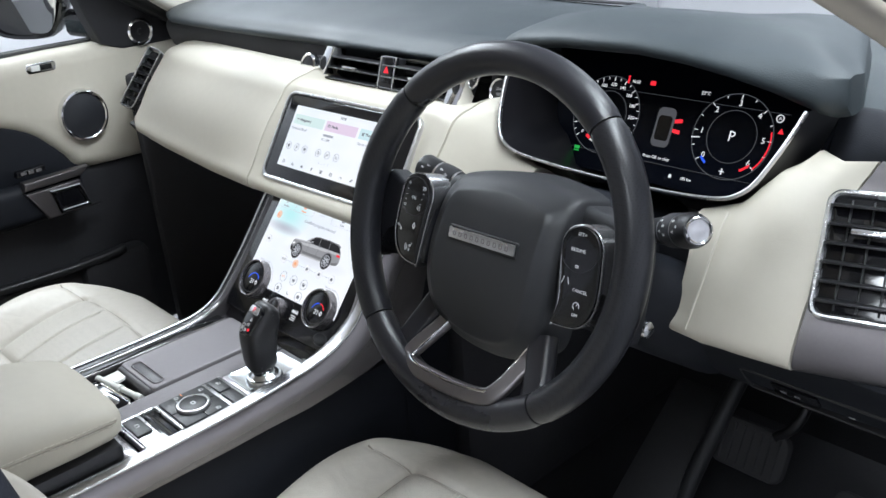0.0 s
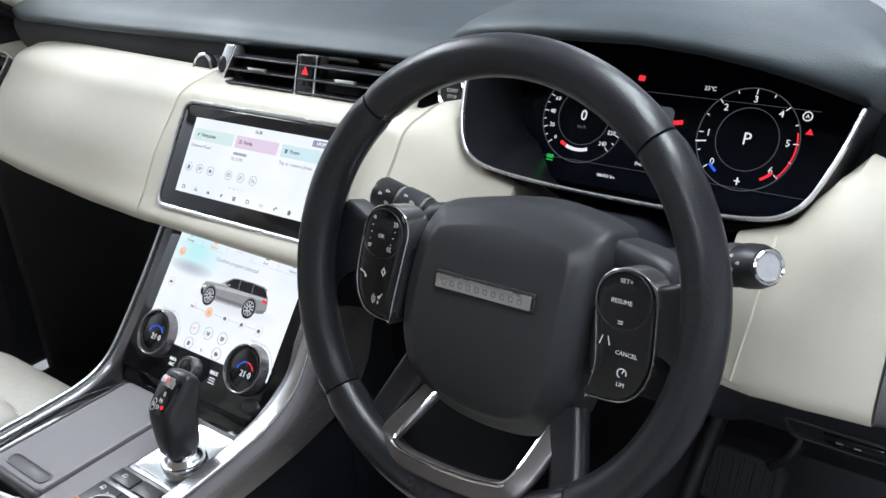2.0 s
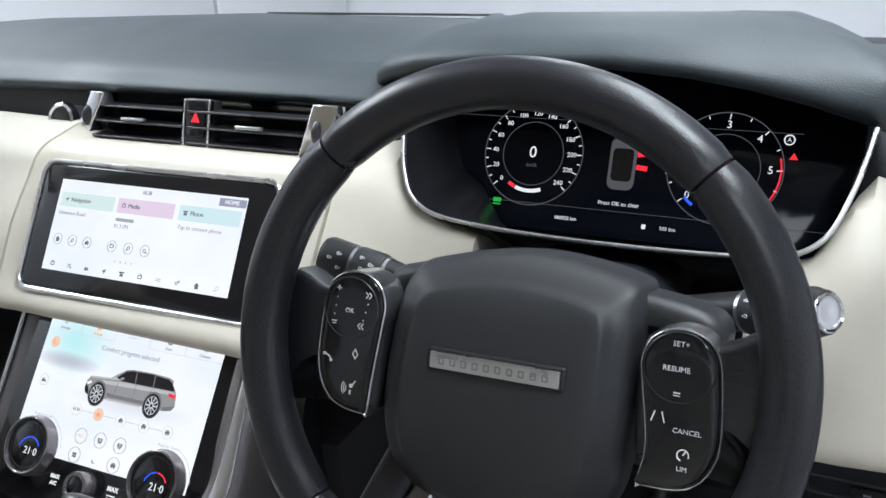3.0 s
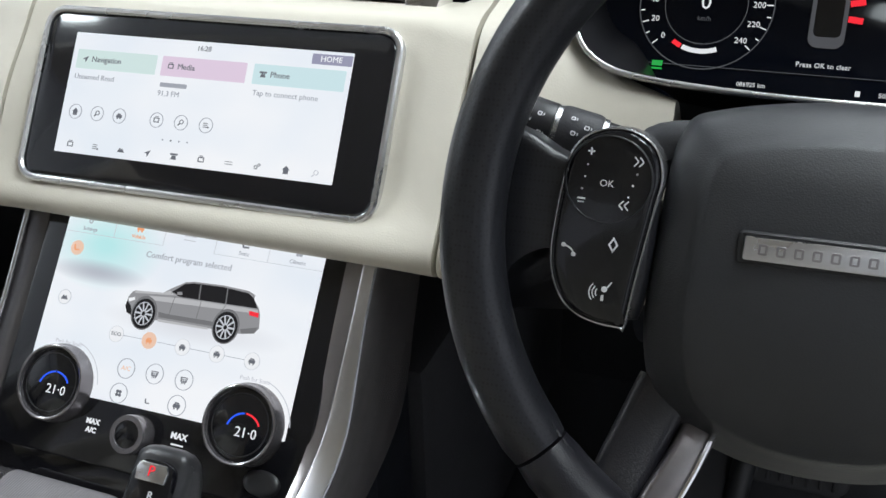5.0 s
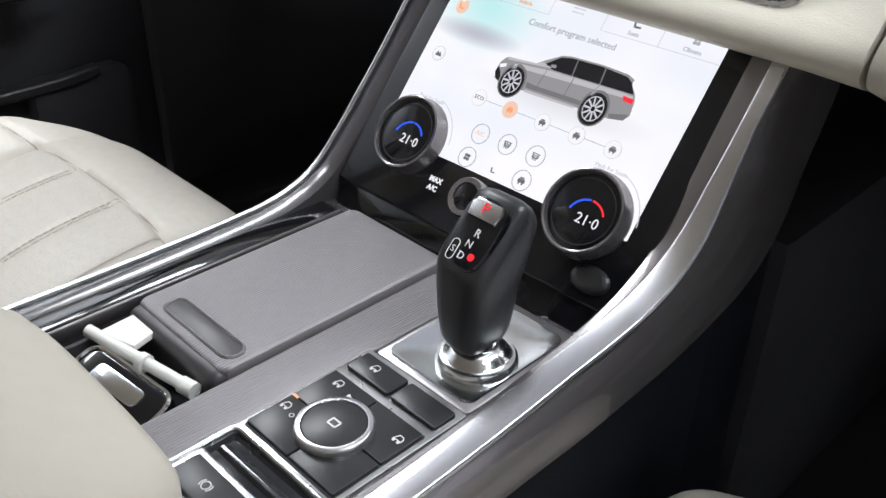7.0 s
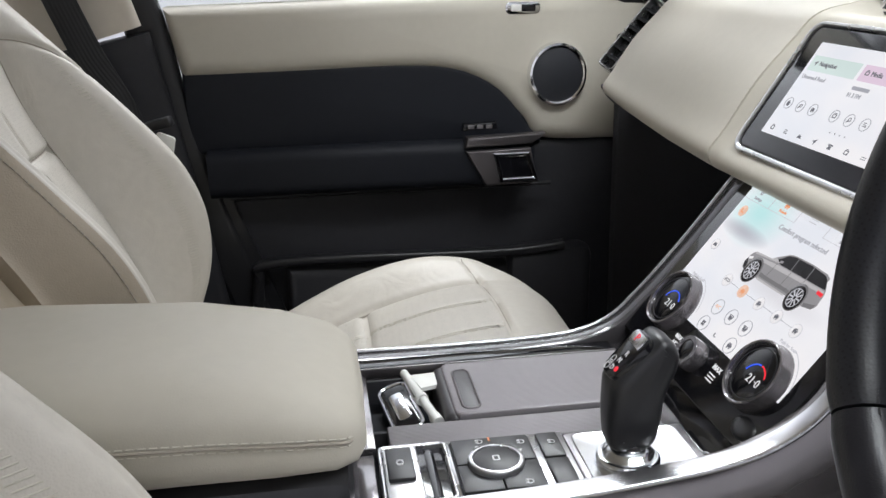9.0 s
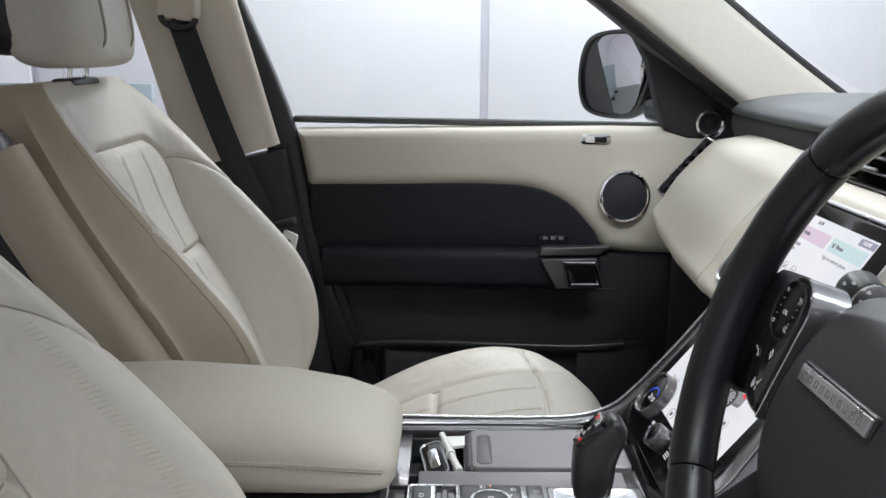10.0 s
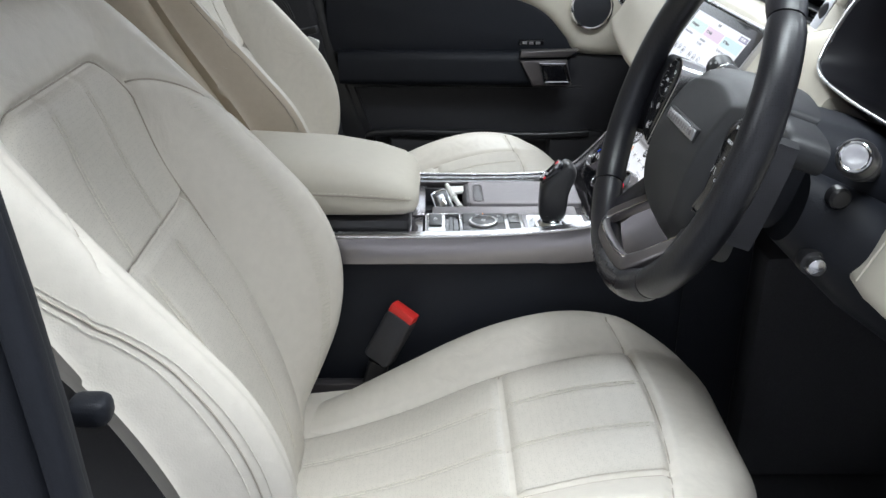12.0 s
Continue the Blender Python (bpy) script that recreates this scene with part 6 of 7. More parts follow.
for s in (-1, 1):
    rings, lip = [], []
    for p in spline(RAIL if s > 0 else RAIL_LEFT, 48):
        y, z, d = p
        t = smooth(-0.1, 0.03, y)
        # direction of the drop turns forward where the rail rises
        dy, dz = t * 0.80, -(1 - 0.45 * t)
        inn, out = 0.126 + 0.003 * t, 0.150 + 0.004 * t
        pts = [(inn, y, z - 0.008), (inn + 0.002, y, z - 0.001), (inn + 0.006, y, z), (out - 0.008, y, z + 0.001), (out - 0.001, y, z - 0.001), (out + 0.002, y + dy * 0.006, z - 0.006),
               (out + 0.007, y + dy * d * 0.45, z + dz * d * 0.45), (out + 0.005, y + dy * d, z + dz * d), (out - 0.012, y + dy * d * 1.02, z + dz * d * 1.02), (inn, y + dy * d * 0.6, z + dz * d * 0.6)]
        rings.append([Vector((s * a, b, c)) for a, b, c in pts])
        lip.append(Vector((s * (out - (0.0075 - 0.004 * t if s > 0 else 0.0035)), y - 0.0015 * t, z + 0.0018)))
    # the left rail takes the darker copy, its dimness held in the colour
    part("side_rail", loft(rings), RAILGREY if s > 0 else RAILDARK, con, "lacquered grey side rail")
    edge_w = lambda t: rrect(0.019 - 0.008 * smooth(0.55, 0.85, t), 0.0045, 0.0021)
    part("rail_edge", sweep(lip, edge_w if s > 0 else rrect(0.0045, 0.004, 0.0018)), RAILEDGE, con, "bright silver rail edge")
part("front_wall", box((0, -0.025, 0.893), (0.25, 0.012, 0.05), 0.003, Matrix.Translation((0, -0.02, 0.89)) @ pose(0, 0, 0, -38) @ Matrix.Translation((0, 0.02, -0.89))), PIANO, con)
part("socket_cover", lathe([(0.0, 0.0032), (0.007, 0.0031), (0.0098, 0.0026), (0.0110, 0.0014), (0.0115, 0.0), (0.0115, -0.004)], basis((0.104, -0.016, 0.920), (1, 0, 0), (0, 0.80, 0.60)) @ Matrix.Diagonal((1.25, 0.8, 1, 1)), 28), SATIN, con)

# switch panel
part("switch_frame", box((0.0785, -0.1855, 0.8895), (0.080, 0.095, 0.009), 0.001), SILVER, con, "satin silver switch frame")


def key(x, y, w, h, mat=SATIN, z=0.893, t=0.0035, r=0.002):
    return part("switch_key", prism(rrect(w, h, r, x, y), z, z + t, I4, 0.0008, 2), mat, con, "black switch key")


key(0.0785, -0.1975, 0.074, 0.064, BLACK, 0.8925, 0.002)
for x, y in ((0.060, -0.1822), (0.097, -0.1822), (0.060, -0.2128), (0.097, -0.2128)):
    key(x, y, 0.0360, 0.0300, r=0.0012)
key(0.060, -0.1515, 0.0355, 0.017), key(0.0975, -0.1515, 0.0355, 0.017)
ZT = Matrix.Translation((0, 0, 0.8967))
for x, y in ((0.053, -0.1735), (0.0475, -0.2055), (0.1085, -0.1790), (0.057, -0.150)):
    part("switch_mark", join(frame_ring([(x - 0.0030, y - 0.0015), (x + 0.0030, y - 0.0015), (x + 0.0030, y + 0.0008), (x + 0.0016, y + 0.0026), (x - 0.0014, y + 0.0026), (x - 0.0022, y + 0.0008)], 0.0006, 0, 0.0003, ZT, 0.0001), disc(0.0010, 0, 0.0003, mv(ZT, x - 0.0017, y - 0.0022), 0.0001, 10), disc(0.0010, 0, 0.0003, mv(ZT, x + 0.0017, y - 0.0022), 0.0001, 10)), PRINT, con)
part("switch_mark", frame_ring(circle(0.0016, 12), 0.0005, 0, 0.0003, mv(ZT, 0.0560, -0.2085), 0.0001), PRINT, con)
part("switch_mark", join(prism([(0.064, -0.178), (0.0675, -0.1765), (0.064, -0.175)], 0, 0.0003, ZT, 0.0001, 1), prism([(0.0605, -0.1995), (0.0605, -0.1965), (0.0575, -0.198)], 0, 0.0003, ZT, 0.0001, 1)), PRINT, con)
part("orange_lamp", bar((0.0425, -0.1975), (0.0475, -0.1975), 0.0016, ZT, 0.0004), ORANGE, con)
rot = part("rotary_control", lathe([(0.0215, 0.893), (0.0215, 0.8985), (0.0210, 0.9003), (0.0204, 0.9008), (0.0180, 0.9008), (0.0172, 0.8990)], Matrix.Translation((0.0795, -0.1982, 0)), 48), SILVER, con, "rotary terrain control with chrome ring")
part("rotary_cap", disc(0.0174, 0.893, 0.9005, Matrix.Translation((0.0795, -0.1982, 0)), 0.001, 40), SATIN, rot)
part("rotary_mark", frame_ring(rrect(0.007, 0.0055, 0.001, 0.0795, -0.1982, 2), 0.0011, 0, 0.0003, Matrix.Translation((0, 0, 0.9006)), 0.0001), PRINT, rot)
part("brake_frame", frame_ring(rrect(0.080, 0.054, 0.006, 0.0785, -0.2580), 0.003, 0.887, 0.8955, I4, 0.001), SILVER, con)
part("brake_recess", prism(rrect(0.075, 0.049, 0.004, 0.0785, -0.2580), 0.880, 0.8915, I4, 0.0005, 2), PIANO, con)
part("recess_slope", sweep([(0.046, -0.2455, 0.884), (0.111, -0.2455, 0.884)], circle(0.0085, 20)), PIANO, con, "gloss black concave grip")
part("brake_plate", prism(rrect(0.073, 0.0265, 0.003, 0.0785, -0.2680), 0.8915, 0.8955, I4, 0.0012, 3), SILVER, con, "polished brake switch plate")
eb = part("parking_brake_switch", prism(rrect(0.044, 0.020, 0.002, 0.070, -0.2695), 0.8955, 0.8985, I4, 0.001, 2), SATIN, con, "parking brake switch")
part("brake_mark", join(arc_strip(0.0022, 0.0028, 0, 360, Matrix.Translation((0.070, -0.2695, 0.8986)), 0.0003, 20), arc_strip(0.0034, 0.0040, -40, 40, Matrix.Translation((0.070, -0.2695, 0.8986)), 0.0003, 10), arc_strip(0.0034, 0.0040, 140, 220, Matrix.Translation((0.070, -0.2695, 0.8986)), 0.0003, 10)), PRINT, eb)
# gear selector
gs = thing("gear_selector", (0.094, -0.095, 0.89), "black leather pistol grip gear selector on a polished base", "gear selector")
part("base_plate", prism(rrect(0.076, 0.098, 0.004, 0.0795, -0.0885), 0.884, 0.8935, I4, 0.0015, 2), ALU, gs, "polished silver base plate")
part("base_recess", loft([[Vector((x, y, z)) for x, y in rrect(w, h, 0.007, 0.0795, -0.0895)] for w, h, z in ((0.068, 0.086, 0.8936), (0.067, 0.085, 0.8950), (0.065, 0.083, 0.8950), (0.056, 0.072, 0.8938), (0.03, 0.04, 0.8938))]), SHIFTBASE, gs, "polished sunken base tray")
part("dome", lathe([(0.0245, 0.8939), (0.0243, 0.8965), (0.0225, 0.8985), (0.0205, 0.8985), (0.0185, 0.8995), (0.0165, 0.9025), (0.012, 0.9050), (0.0, 0.906)], Matrix.Translation((0.088, -0.099, 0)), 56), SHIFTBASE, gs, "polished ball base")
part("stem", loft([[Vector((0.086 + a, -0.097 + b, z)) for a, b in circle(r, 16)] for r, z in ((0.013, 0.900), (0.010, 0.92), (0.010, 0.94))]), CHROME, gs)
SIDE = [(-0.080, 0.9945), (-0.090, 0.988), (-0.105, 0.975), (-0.1155, 0.962), (-0.1175, 0.942), (-0.1175, 0.922), (-0.1150, 0.908), (-0.106, 0.903), (-0.090, 0.903), (-0.080, 0.910), (-0.0765, 0.928), (-0.0755, 0.944), (-0.072, 0.957), (-0.068, 0.967), (-0.066, 0.979), (-0.070, 0.989)]
side_line = [(p.x, p.y) for p in spline([(y, z, 0) for y, z in SIDE][::-1], 60, True)]
rings = []
for f, inset in ((-1.0, 0.011), (-0.97, 0.0065), (-0.88, 0.003), (-0.7, 0.001), (-0.4, 0.0), (0.0, 0.0), (0.4, 0.0), (0.7, 0.001), (0.88, 0.003), (0.97, 0.0065), (1.0, 0.011)):
    g = grow(side_line, -inset)
    rings.append([Vector((0.084 + f * (0.0188 - 0.005 * smooth(0.965, 0.905, z)), y, z)) for y, z in g])
part("grip", loft(rings), SATIN, gs, "black leather grip")
GM = basis((0.0855, -0.1006, 0.9812), (1, 0, 0), (0.0, 0.70, 0.714))
part("face_panel", prism([(p.x, p.y) for p in spline([(-0.010, -0.021, 0), (-0.0135, -0.008, 0), (-0.0125, 0.014, 0), (0, 0.0185, 0), (0.0125, 0.014, 0), (0.0135, -0.008, 0), (0.010, -0.021, 0), (0, -0.0235, 0)][::-1], 40, True)], -0.006, 0.0012, GM, 0.001, 2), PIANO, gs, "gloss black selector face")
pk = part("park_button", prism([(-0.0100, 0.0055), (0.0100, 0.0055), (0.0108, 0.0130), (0.0085, 0.0165), (-0.0085, 0.0165), (-0.0108, 0.0130)], 0.0012, 0.0032, GM, 0.001, 2), SILVER, gs, "silver park button")
text("P", 0.009, mv(GM, 0, 0.0115, 0.0033), LITRED, pk)
for ch, x, y, h in (("R", 0.0025, -0.002, 0.0066), ("N", 0.0010, -0.0090, 0.0062), ("D", 0.0, -0.0165, 0.0062), ("S", -0.0070, -0.0150, 0.0056)):
    text(ch, h, mv(GM, x, y, 0.0014), PRINT, gs)
part("sport_gate", frame_ring(rrect(0.0055, 0.0125, 0.0026, -0.0070, -0.0150), 0.0005, 0, 0.0004, mv(GM, 0, 0, 0.0012), 0.0001), PRINT, gs)
part("selector_dot", disc(0.0021, 0.0012, 0.0020, mv(GM, 0.0065, -0.0150), 0.0003, 16), LITRED, gs, "red lit position dot")
em = part("emblem", disc(0.012, 0.8888, 0.8905, Matrix.Translation((0.098, -0.0395, 0)) @ Matrix.Diagonal((1.4, 0.72, 1, 1)), 0.0003, 36), GREYTRIM, gs, "dark oval emblem")
part("emblem_edge", arc_strip(0.0112, 0.0120, 0, 360, Matrix.Translation((0.098, -0.0395, 0.8905)) @ Matrix.Diagonal((1.4, 0.72, 1, 1)), 0.0004, 48), SILVER, em)
# armrest lid
arm = thing("console_armrest", (0.01, -0.45, 0.90), "plump cream leather armrest lid with twin stitching", "armrest")
rings = []
AR = [(-0.700, 0.075, 0.89, 0.975), (-0.695, 0.09, 0.895, 0.990), (-0.66, 0.100, 0.905, 1.000), (-0.55, 0.102, 0.914, 1.003), (-0.42, 0.102, 0.917, 0.995), (-0.355, 0.100, 0.917, 0.983), (-0.316, 0.094, 0.917, 0.970), (-0.301, 0.085, 0.920, 0.960), (-0.294, 0.070, 0.928, 0.950)]
for y, w, z0, z1 in AR:
    h = z1 - z0
    o = [(math.copysign(abs(c) ** 0.42, c) * w, math.copysign(abs(s) ** 0.6, s) * h / 2) for c, s in circle(1, 56)]
    rings.append([Vector((0.028 + a, y, (z0 + z1) / 2 + b + (0.003 * (1 - (a / w) ** 2) if b > 0 else 0))) for a, b in o])
pad_ = part("lid", loft(rings), CREAM, arm, "cream leather lid")
part("base", box((0.024, -0.485, 0.905), (0.20, 0.36, 0.03), 0.012), SATIN, arm, "black armrest base")
for dz in (0.0, 0.006):
    sp2 = spline([(0.1285, -0.60, 0.965 - dz), (0.1298, -0.42, 0.962 - dz), (0.1255, -0.333, 0.955 - dz), (0.108, -0.3015, 0.948 - dz), (0.04, -0.2938, 0.945 - dz), (-0.03, -0.2945, 0.945 - dz)], 60)
    part("stitching", stitches(sp2, 0.005, 0.0022, 0.0006), THREAD, pad_, "cream thread stitching")
part("seam", sweep([p + Vector((0.0002, 0, 0.003)) for p in sp2], circle(0.0011, 6)), SEAM, pad_, "fine seam line")
# loose things in the bin
wp_ = thing("white_plastic_clip", (-0.06, -0.245, 0.88), "white plastic rod with a flat flag in the open bin", "clip")
part("rod", sweep([(-0.094, -0.250, 0.892), (-0.010, -0.230, 0.886)], circle(0.0040, 14)), WHITE, wp_)
part("collar", sweep([(-0.050, -0.240, 0.889), (-0.045, -0.2388, 0.8886)], circle(0.0058, 14)), WHITE, wp_)
part("knob", sweep([(-0.018, -0.232, 0.8862), (-0.008, -0.2296, 0.8855)], circle(0.0052, 14)), WHITE, wp_)
part("flag", prism([(-0.088, -0.246), (-0.060, -0.238), (-0.066, -0.218), (-0.090, -0.220)], 0.889, 0.893, I4, 0.001, 2), WHITE, wp_)
kf = thing("car_key", (-0.05, -0.26, 0.87), "black key fob with chrome frame in the open bin", "key")
KF = basis((-0.045, -0.258, 0.882), (0.96, 0.16, -0.1), (0, 1, 0.3))
part("shell", prism(rrect(0.070, 0.026, 0.009), -0.008, 0.002, KF, 0.003, 3), PIANO, kf)
part("frame", frame_ring(rrect(0.073, 0.029, 0.010), 0.003, -0.008, 0.003, KF, 0.001), CHROME, kf, "chrome key frame")
part("buttons", prism(rrect(0.040, 0.012, 0.004), 0.002, 0.0035, KF, 0.0008, 2), SHIFTBASE, kf, "clear shining key face")
# belt buckle beside the seat
bk = thing("belt_buckle", (0.19, -0.33, 0.70), "black belt buckle with red release button", "buckle")
BM = basis((0.190, -0.335, 0.765), (0.40, 0.80, -0.42), (0.05, 0.47, 0.88))
part("case", prism(rrect(0.042, 0.085, 0.008), -0.012, 0.012, BM, 0.005, 3), BLACK, bk)
part("release_button", box((0, 0, 0), (0.040, 0.014, 0.022), 0.003, mv(BM, 0, 0.045, 0)), RED, bk, "red release button")
part("stalk", sweep([(0.186, -0.352, 0.72), (0.18, -0.38, 0.62)], rrect(0.012, 0.03, 0.005)), SATIN, bk)

# ---- front seats ----
# back line: height, y of the centre, how far the bolsters stand forward, half width
BACK = [(0.60, -0.44, -0.04, 0.215), (0.66, -0.45, -0.015, 0.226), (0.73, -0.457, 0.025, 0.237), (0.80, -0.475, 0.070, 0.247), (0.86, -0.497, 0.10, 0.252), (0.92, -0.525, 0.12, 0.254), (0.98, -0.56, 0.128, 0.253), (1.04, -0.592, 0.112, 0.25), (1.10, -0.618, 0.085, 0.245), (1.16, -0.637, 0.05, 0.236), (1.215, -0.655, 0.02, 0.222), (1.255, -0.675, 0.005, 0.204), (1.287, -0.70, 0.0, 0.165)]


BACK_WIDTH = [(z, w) for z, y, b, w in BACK] + [(1.32, 0.10)]
BACK_LINE = spline([(z, y, b) for z, y, b, w in BACK], 201)


def back_at(s):
    pts = BACK_LINE
    k = s * 200
    i = min(int(k), 199)
    p = pts[i].lerp(pts[i + 1], k - i)
    return p.x, p.y, p.z, sum(lerp(BACK_WIDTH, p.x + d) for d in (-0.024, -0.012, 0.0, 0.012, 0.024)) / 5


def groove(d, w=0.006, depth=0.005):
    return depth * math.exp(-(d / w) ** 2)


def side_seam(s):
    return 0.535 + 0.045 * smooth(0.25, 0.55, s) + 0.03 * smooth(0.58, 0.74, s)


YOKE, CORNER = 0.795, 0.055


def top_seam(a, inset=0.0):
    """Rounded seam under the plain upper yoke; inset in metres."""
    d = (0.61 - a) * 0.24 - inset
    r = CORNER - inset
    drop = r - math.sqrt(max(0.0, r * r - max(0.0, r - d) ** 2)) if d < r else 0.0
    return YOKE - (drop + inset) / 0.66


def wing_seam(a):
    """Bowed seam over the bolster, from the panel's corner to the outer side."""
    return 0.742 + 0.10 * (a - 0.61) - 1.5 * (a - 0.61) ** 2


def panel_edge(s, a, w):
    """Distance inwards from the seam round the centre panel."""
    d, t = (side_seam(s) - a) * w, (YOKE - s) * 0.66
    if d < CORNER and t < CORNER:
        return CORNER - math.hypot(CORNER - d, CORNER - t)
    return min(d, t)


def back_point(s, u):
    """Front skin of the backrest: s up, u across from -1 to 1."""
    z, y, b, w = back_at(s)
    a = abs(u)
    fwd = b * smooth(0.54, 0.82, a) - (0.03 + 0.45 * b) * smooth(0.84, 1.0, a) ** 1.5
    # panel seams: side seams, the cross seam, the upper yoke and two flutes each
    side = side_seam(s)
    top = top_seam(a)
    g = groove(panel_edge(s, a, w), 0.006, 0.009)
    if a < side:
        g += groove((s - 0.55) * 0.7, 0.0055, 0.009)
    elif s > 0.5 and a > 0.61:
        g += groove((s - wing_seam(a)) * 0.66, 0.005, 0.006)
    if a < side and s < top:
        f = 0.18
        g += groove((a - f) * w, 0.0045, 0.0015) - groove((a - f + 0.045) * w, 0.006, 0.0005) - groove((a - f - 0.045) * w, 0.006, 0.0005)
        fwd += 0.006 * math.sin(min(1, (side - a) / 0.2) * math.pi / 2) * math.sin(min(1, (top - s) / 0.08) * math.pi / 2)
    g += groove((a - 0.835) * w, 0.004, 0.002) if s < 0.8 else 0
    return Vector((u * w, y + fwd - g, z))


def seat_skin(f, ns, nu, s0=0.0, s1=1.0, u0=-1.0, u1=1.0):
    return [[f(s0 + (s1 - s0) * i / (ns - 1), u0 + (u1 - u0) * j / (nu - 1)) for j in range(nu)] for i in range(ns)]


def closed_skin(rows, behind):
    """A padded body: the skin, and a plainer back of it."""
    bm = bmesh.new()
    v = [[bm.verts.new(p) for p in r] for r in rows]
    b = [[bm.verts.new(behind(i / (len(rows) - 1), -1 + 2 * j / (len(r) - 1), p)) for j, p in enumerate(r)] for i, r in enumerate(rows)]
    for g, flip in ((v, False), (b, True)):
        for i in range(len(g) - 1):
            for j in range(len(g[0]) - 1):
                q = (g[i][j], g[i][j + 1], g[i + 1][j + 1], g[i + 1][j])
                bm.faces.new(q[::-1] if flip else q)
    edge = lambda g: [g[0][j] for j in range(len(g[0]))] + [g[i][-1] for i in range(1, len(g))] + [g[-1][j] for j in range(len(g[0]) - 2, -1, -1)] + [g[i][0] for i in range(len(g) - 2, 0, -1)]
    e, f = edge(v), edge(b)
    for i in range(len(e)):
        j = (i + 1) % len(e)
        bm.faces.new((e[i], f[i], f[j], e[j]))
    return bm


# cushion: y, height of the middle, half width
CUSH = [(-0.48, 0.665, 0.20), (-0.40, 0.68, 0.215), (-0.30, 0.71, 0.232), (-0.20, 0.752, 0.243), (-0.10, 0.782, 0.247), (-0.02, 0.792, 0.247), (0.03, 0.79, 0.245), (0.065, 0.776, 0.238), (0.09, 0.748, 0.225), (0.10, 0.712, 0.212), (0.10, 0.67, 0.205)]


CUSH_LINE = spline(CUSH, 201)


def cush_at(s):
    pts = CUSH_LINE
    k = s * 200
    i = min(int(k), 199)
    return pts[i].lerp(pts[i + 1], k - i)


def cush_point(s, u):
    y, z, w = cush_at(s)
    a = abs(u)
    rise = 0.032 * smooth(0.0, 0.25, s) * (1 - 0.75 * smooth(0.30, 0.62, s))
    up = rise * smooth(0.48, 0.80, a) - (0.035 + 0.8 * rise) * smooth(0.84, 1.0, a) ** 1.5
    side = 0.52
    g = 0.0
    if s < 0.52:
        g += groove((a - side) * w, 0.005, 0.006)
    if a < side:
        g += groove((s - 0.315) * 0.75, 0.005, 0.006) + (groove((a - 0.18) * w, 0.004, 0.0025) if s < 0.50 else 0)
        up += 0.004 * math.sin(min(1, (side - a) / 0.2) * math.pi / 2)
    g += groove((s - 0.52 + 0.05 * a * a) * 0.75, 0.005, 0.005) if a < 0.8 else 0
    round_ = 0.085 * smooth(0.35, 1.0, a) ** 1.4 * smooth(0.40, 1.0, s)
    n = smooth(0.72, 0.95, s)
    return Vector((u * w, y - n * (g - 0.4 * up) - round_, z + (1 - n) * (up - g) + n * 0.2 * up - 0.02 * smooth(0.55, 1.0, a) * smooth(0.35, 0.75, s)))


def head_ring(z, d, w, y):
    return [Vector((math.copysign(abs(c) ** 0.55, c) * w, y + math.copysign(abs(s) ** 0.6, s) * d, z)) for c, s in circle(1, 40)]


def upper_point(v, u):
    a = math.sin(abs(u) * math.pi / 2) * 0.593
    s = 0.555 + v * (top_seam(a, 0.003) - 0.555)
    return back_point(s, math.copysign(a * (side_seam(s) - 0.008) / 0.593, u)) + Vector((0, 0.0012, 0.0))


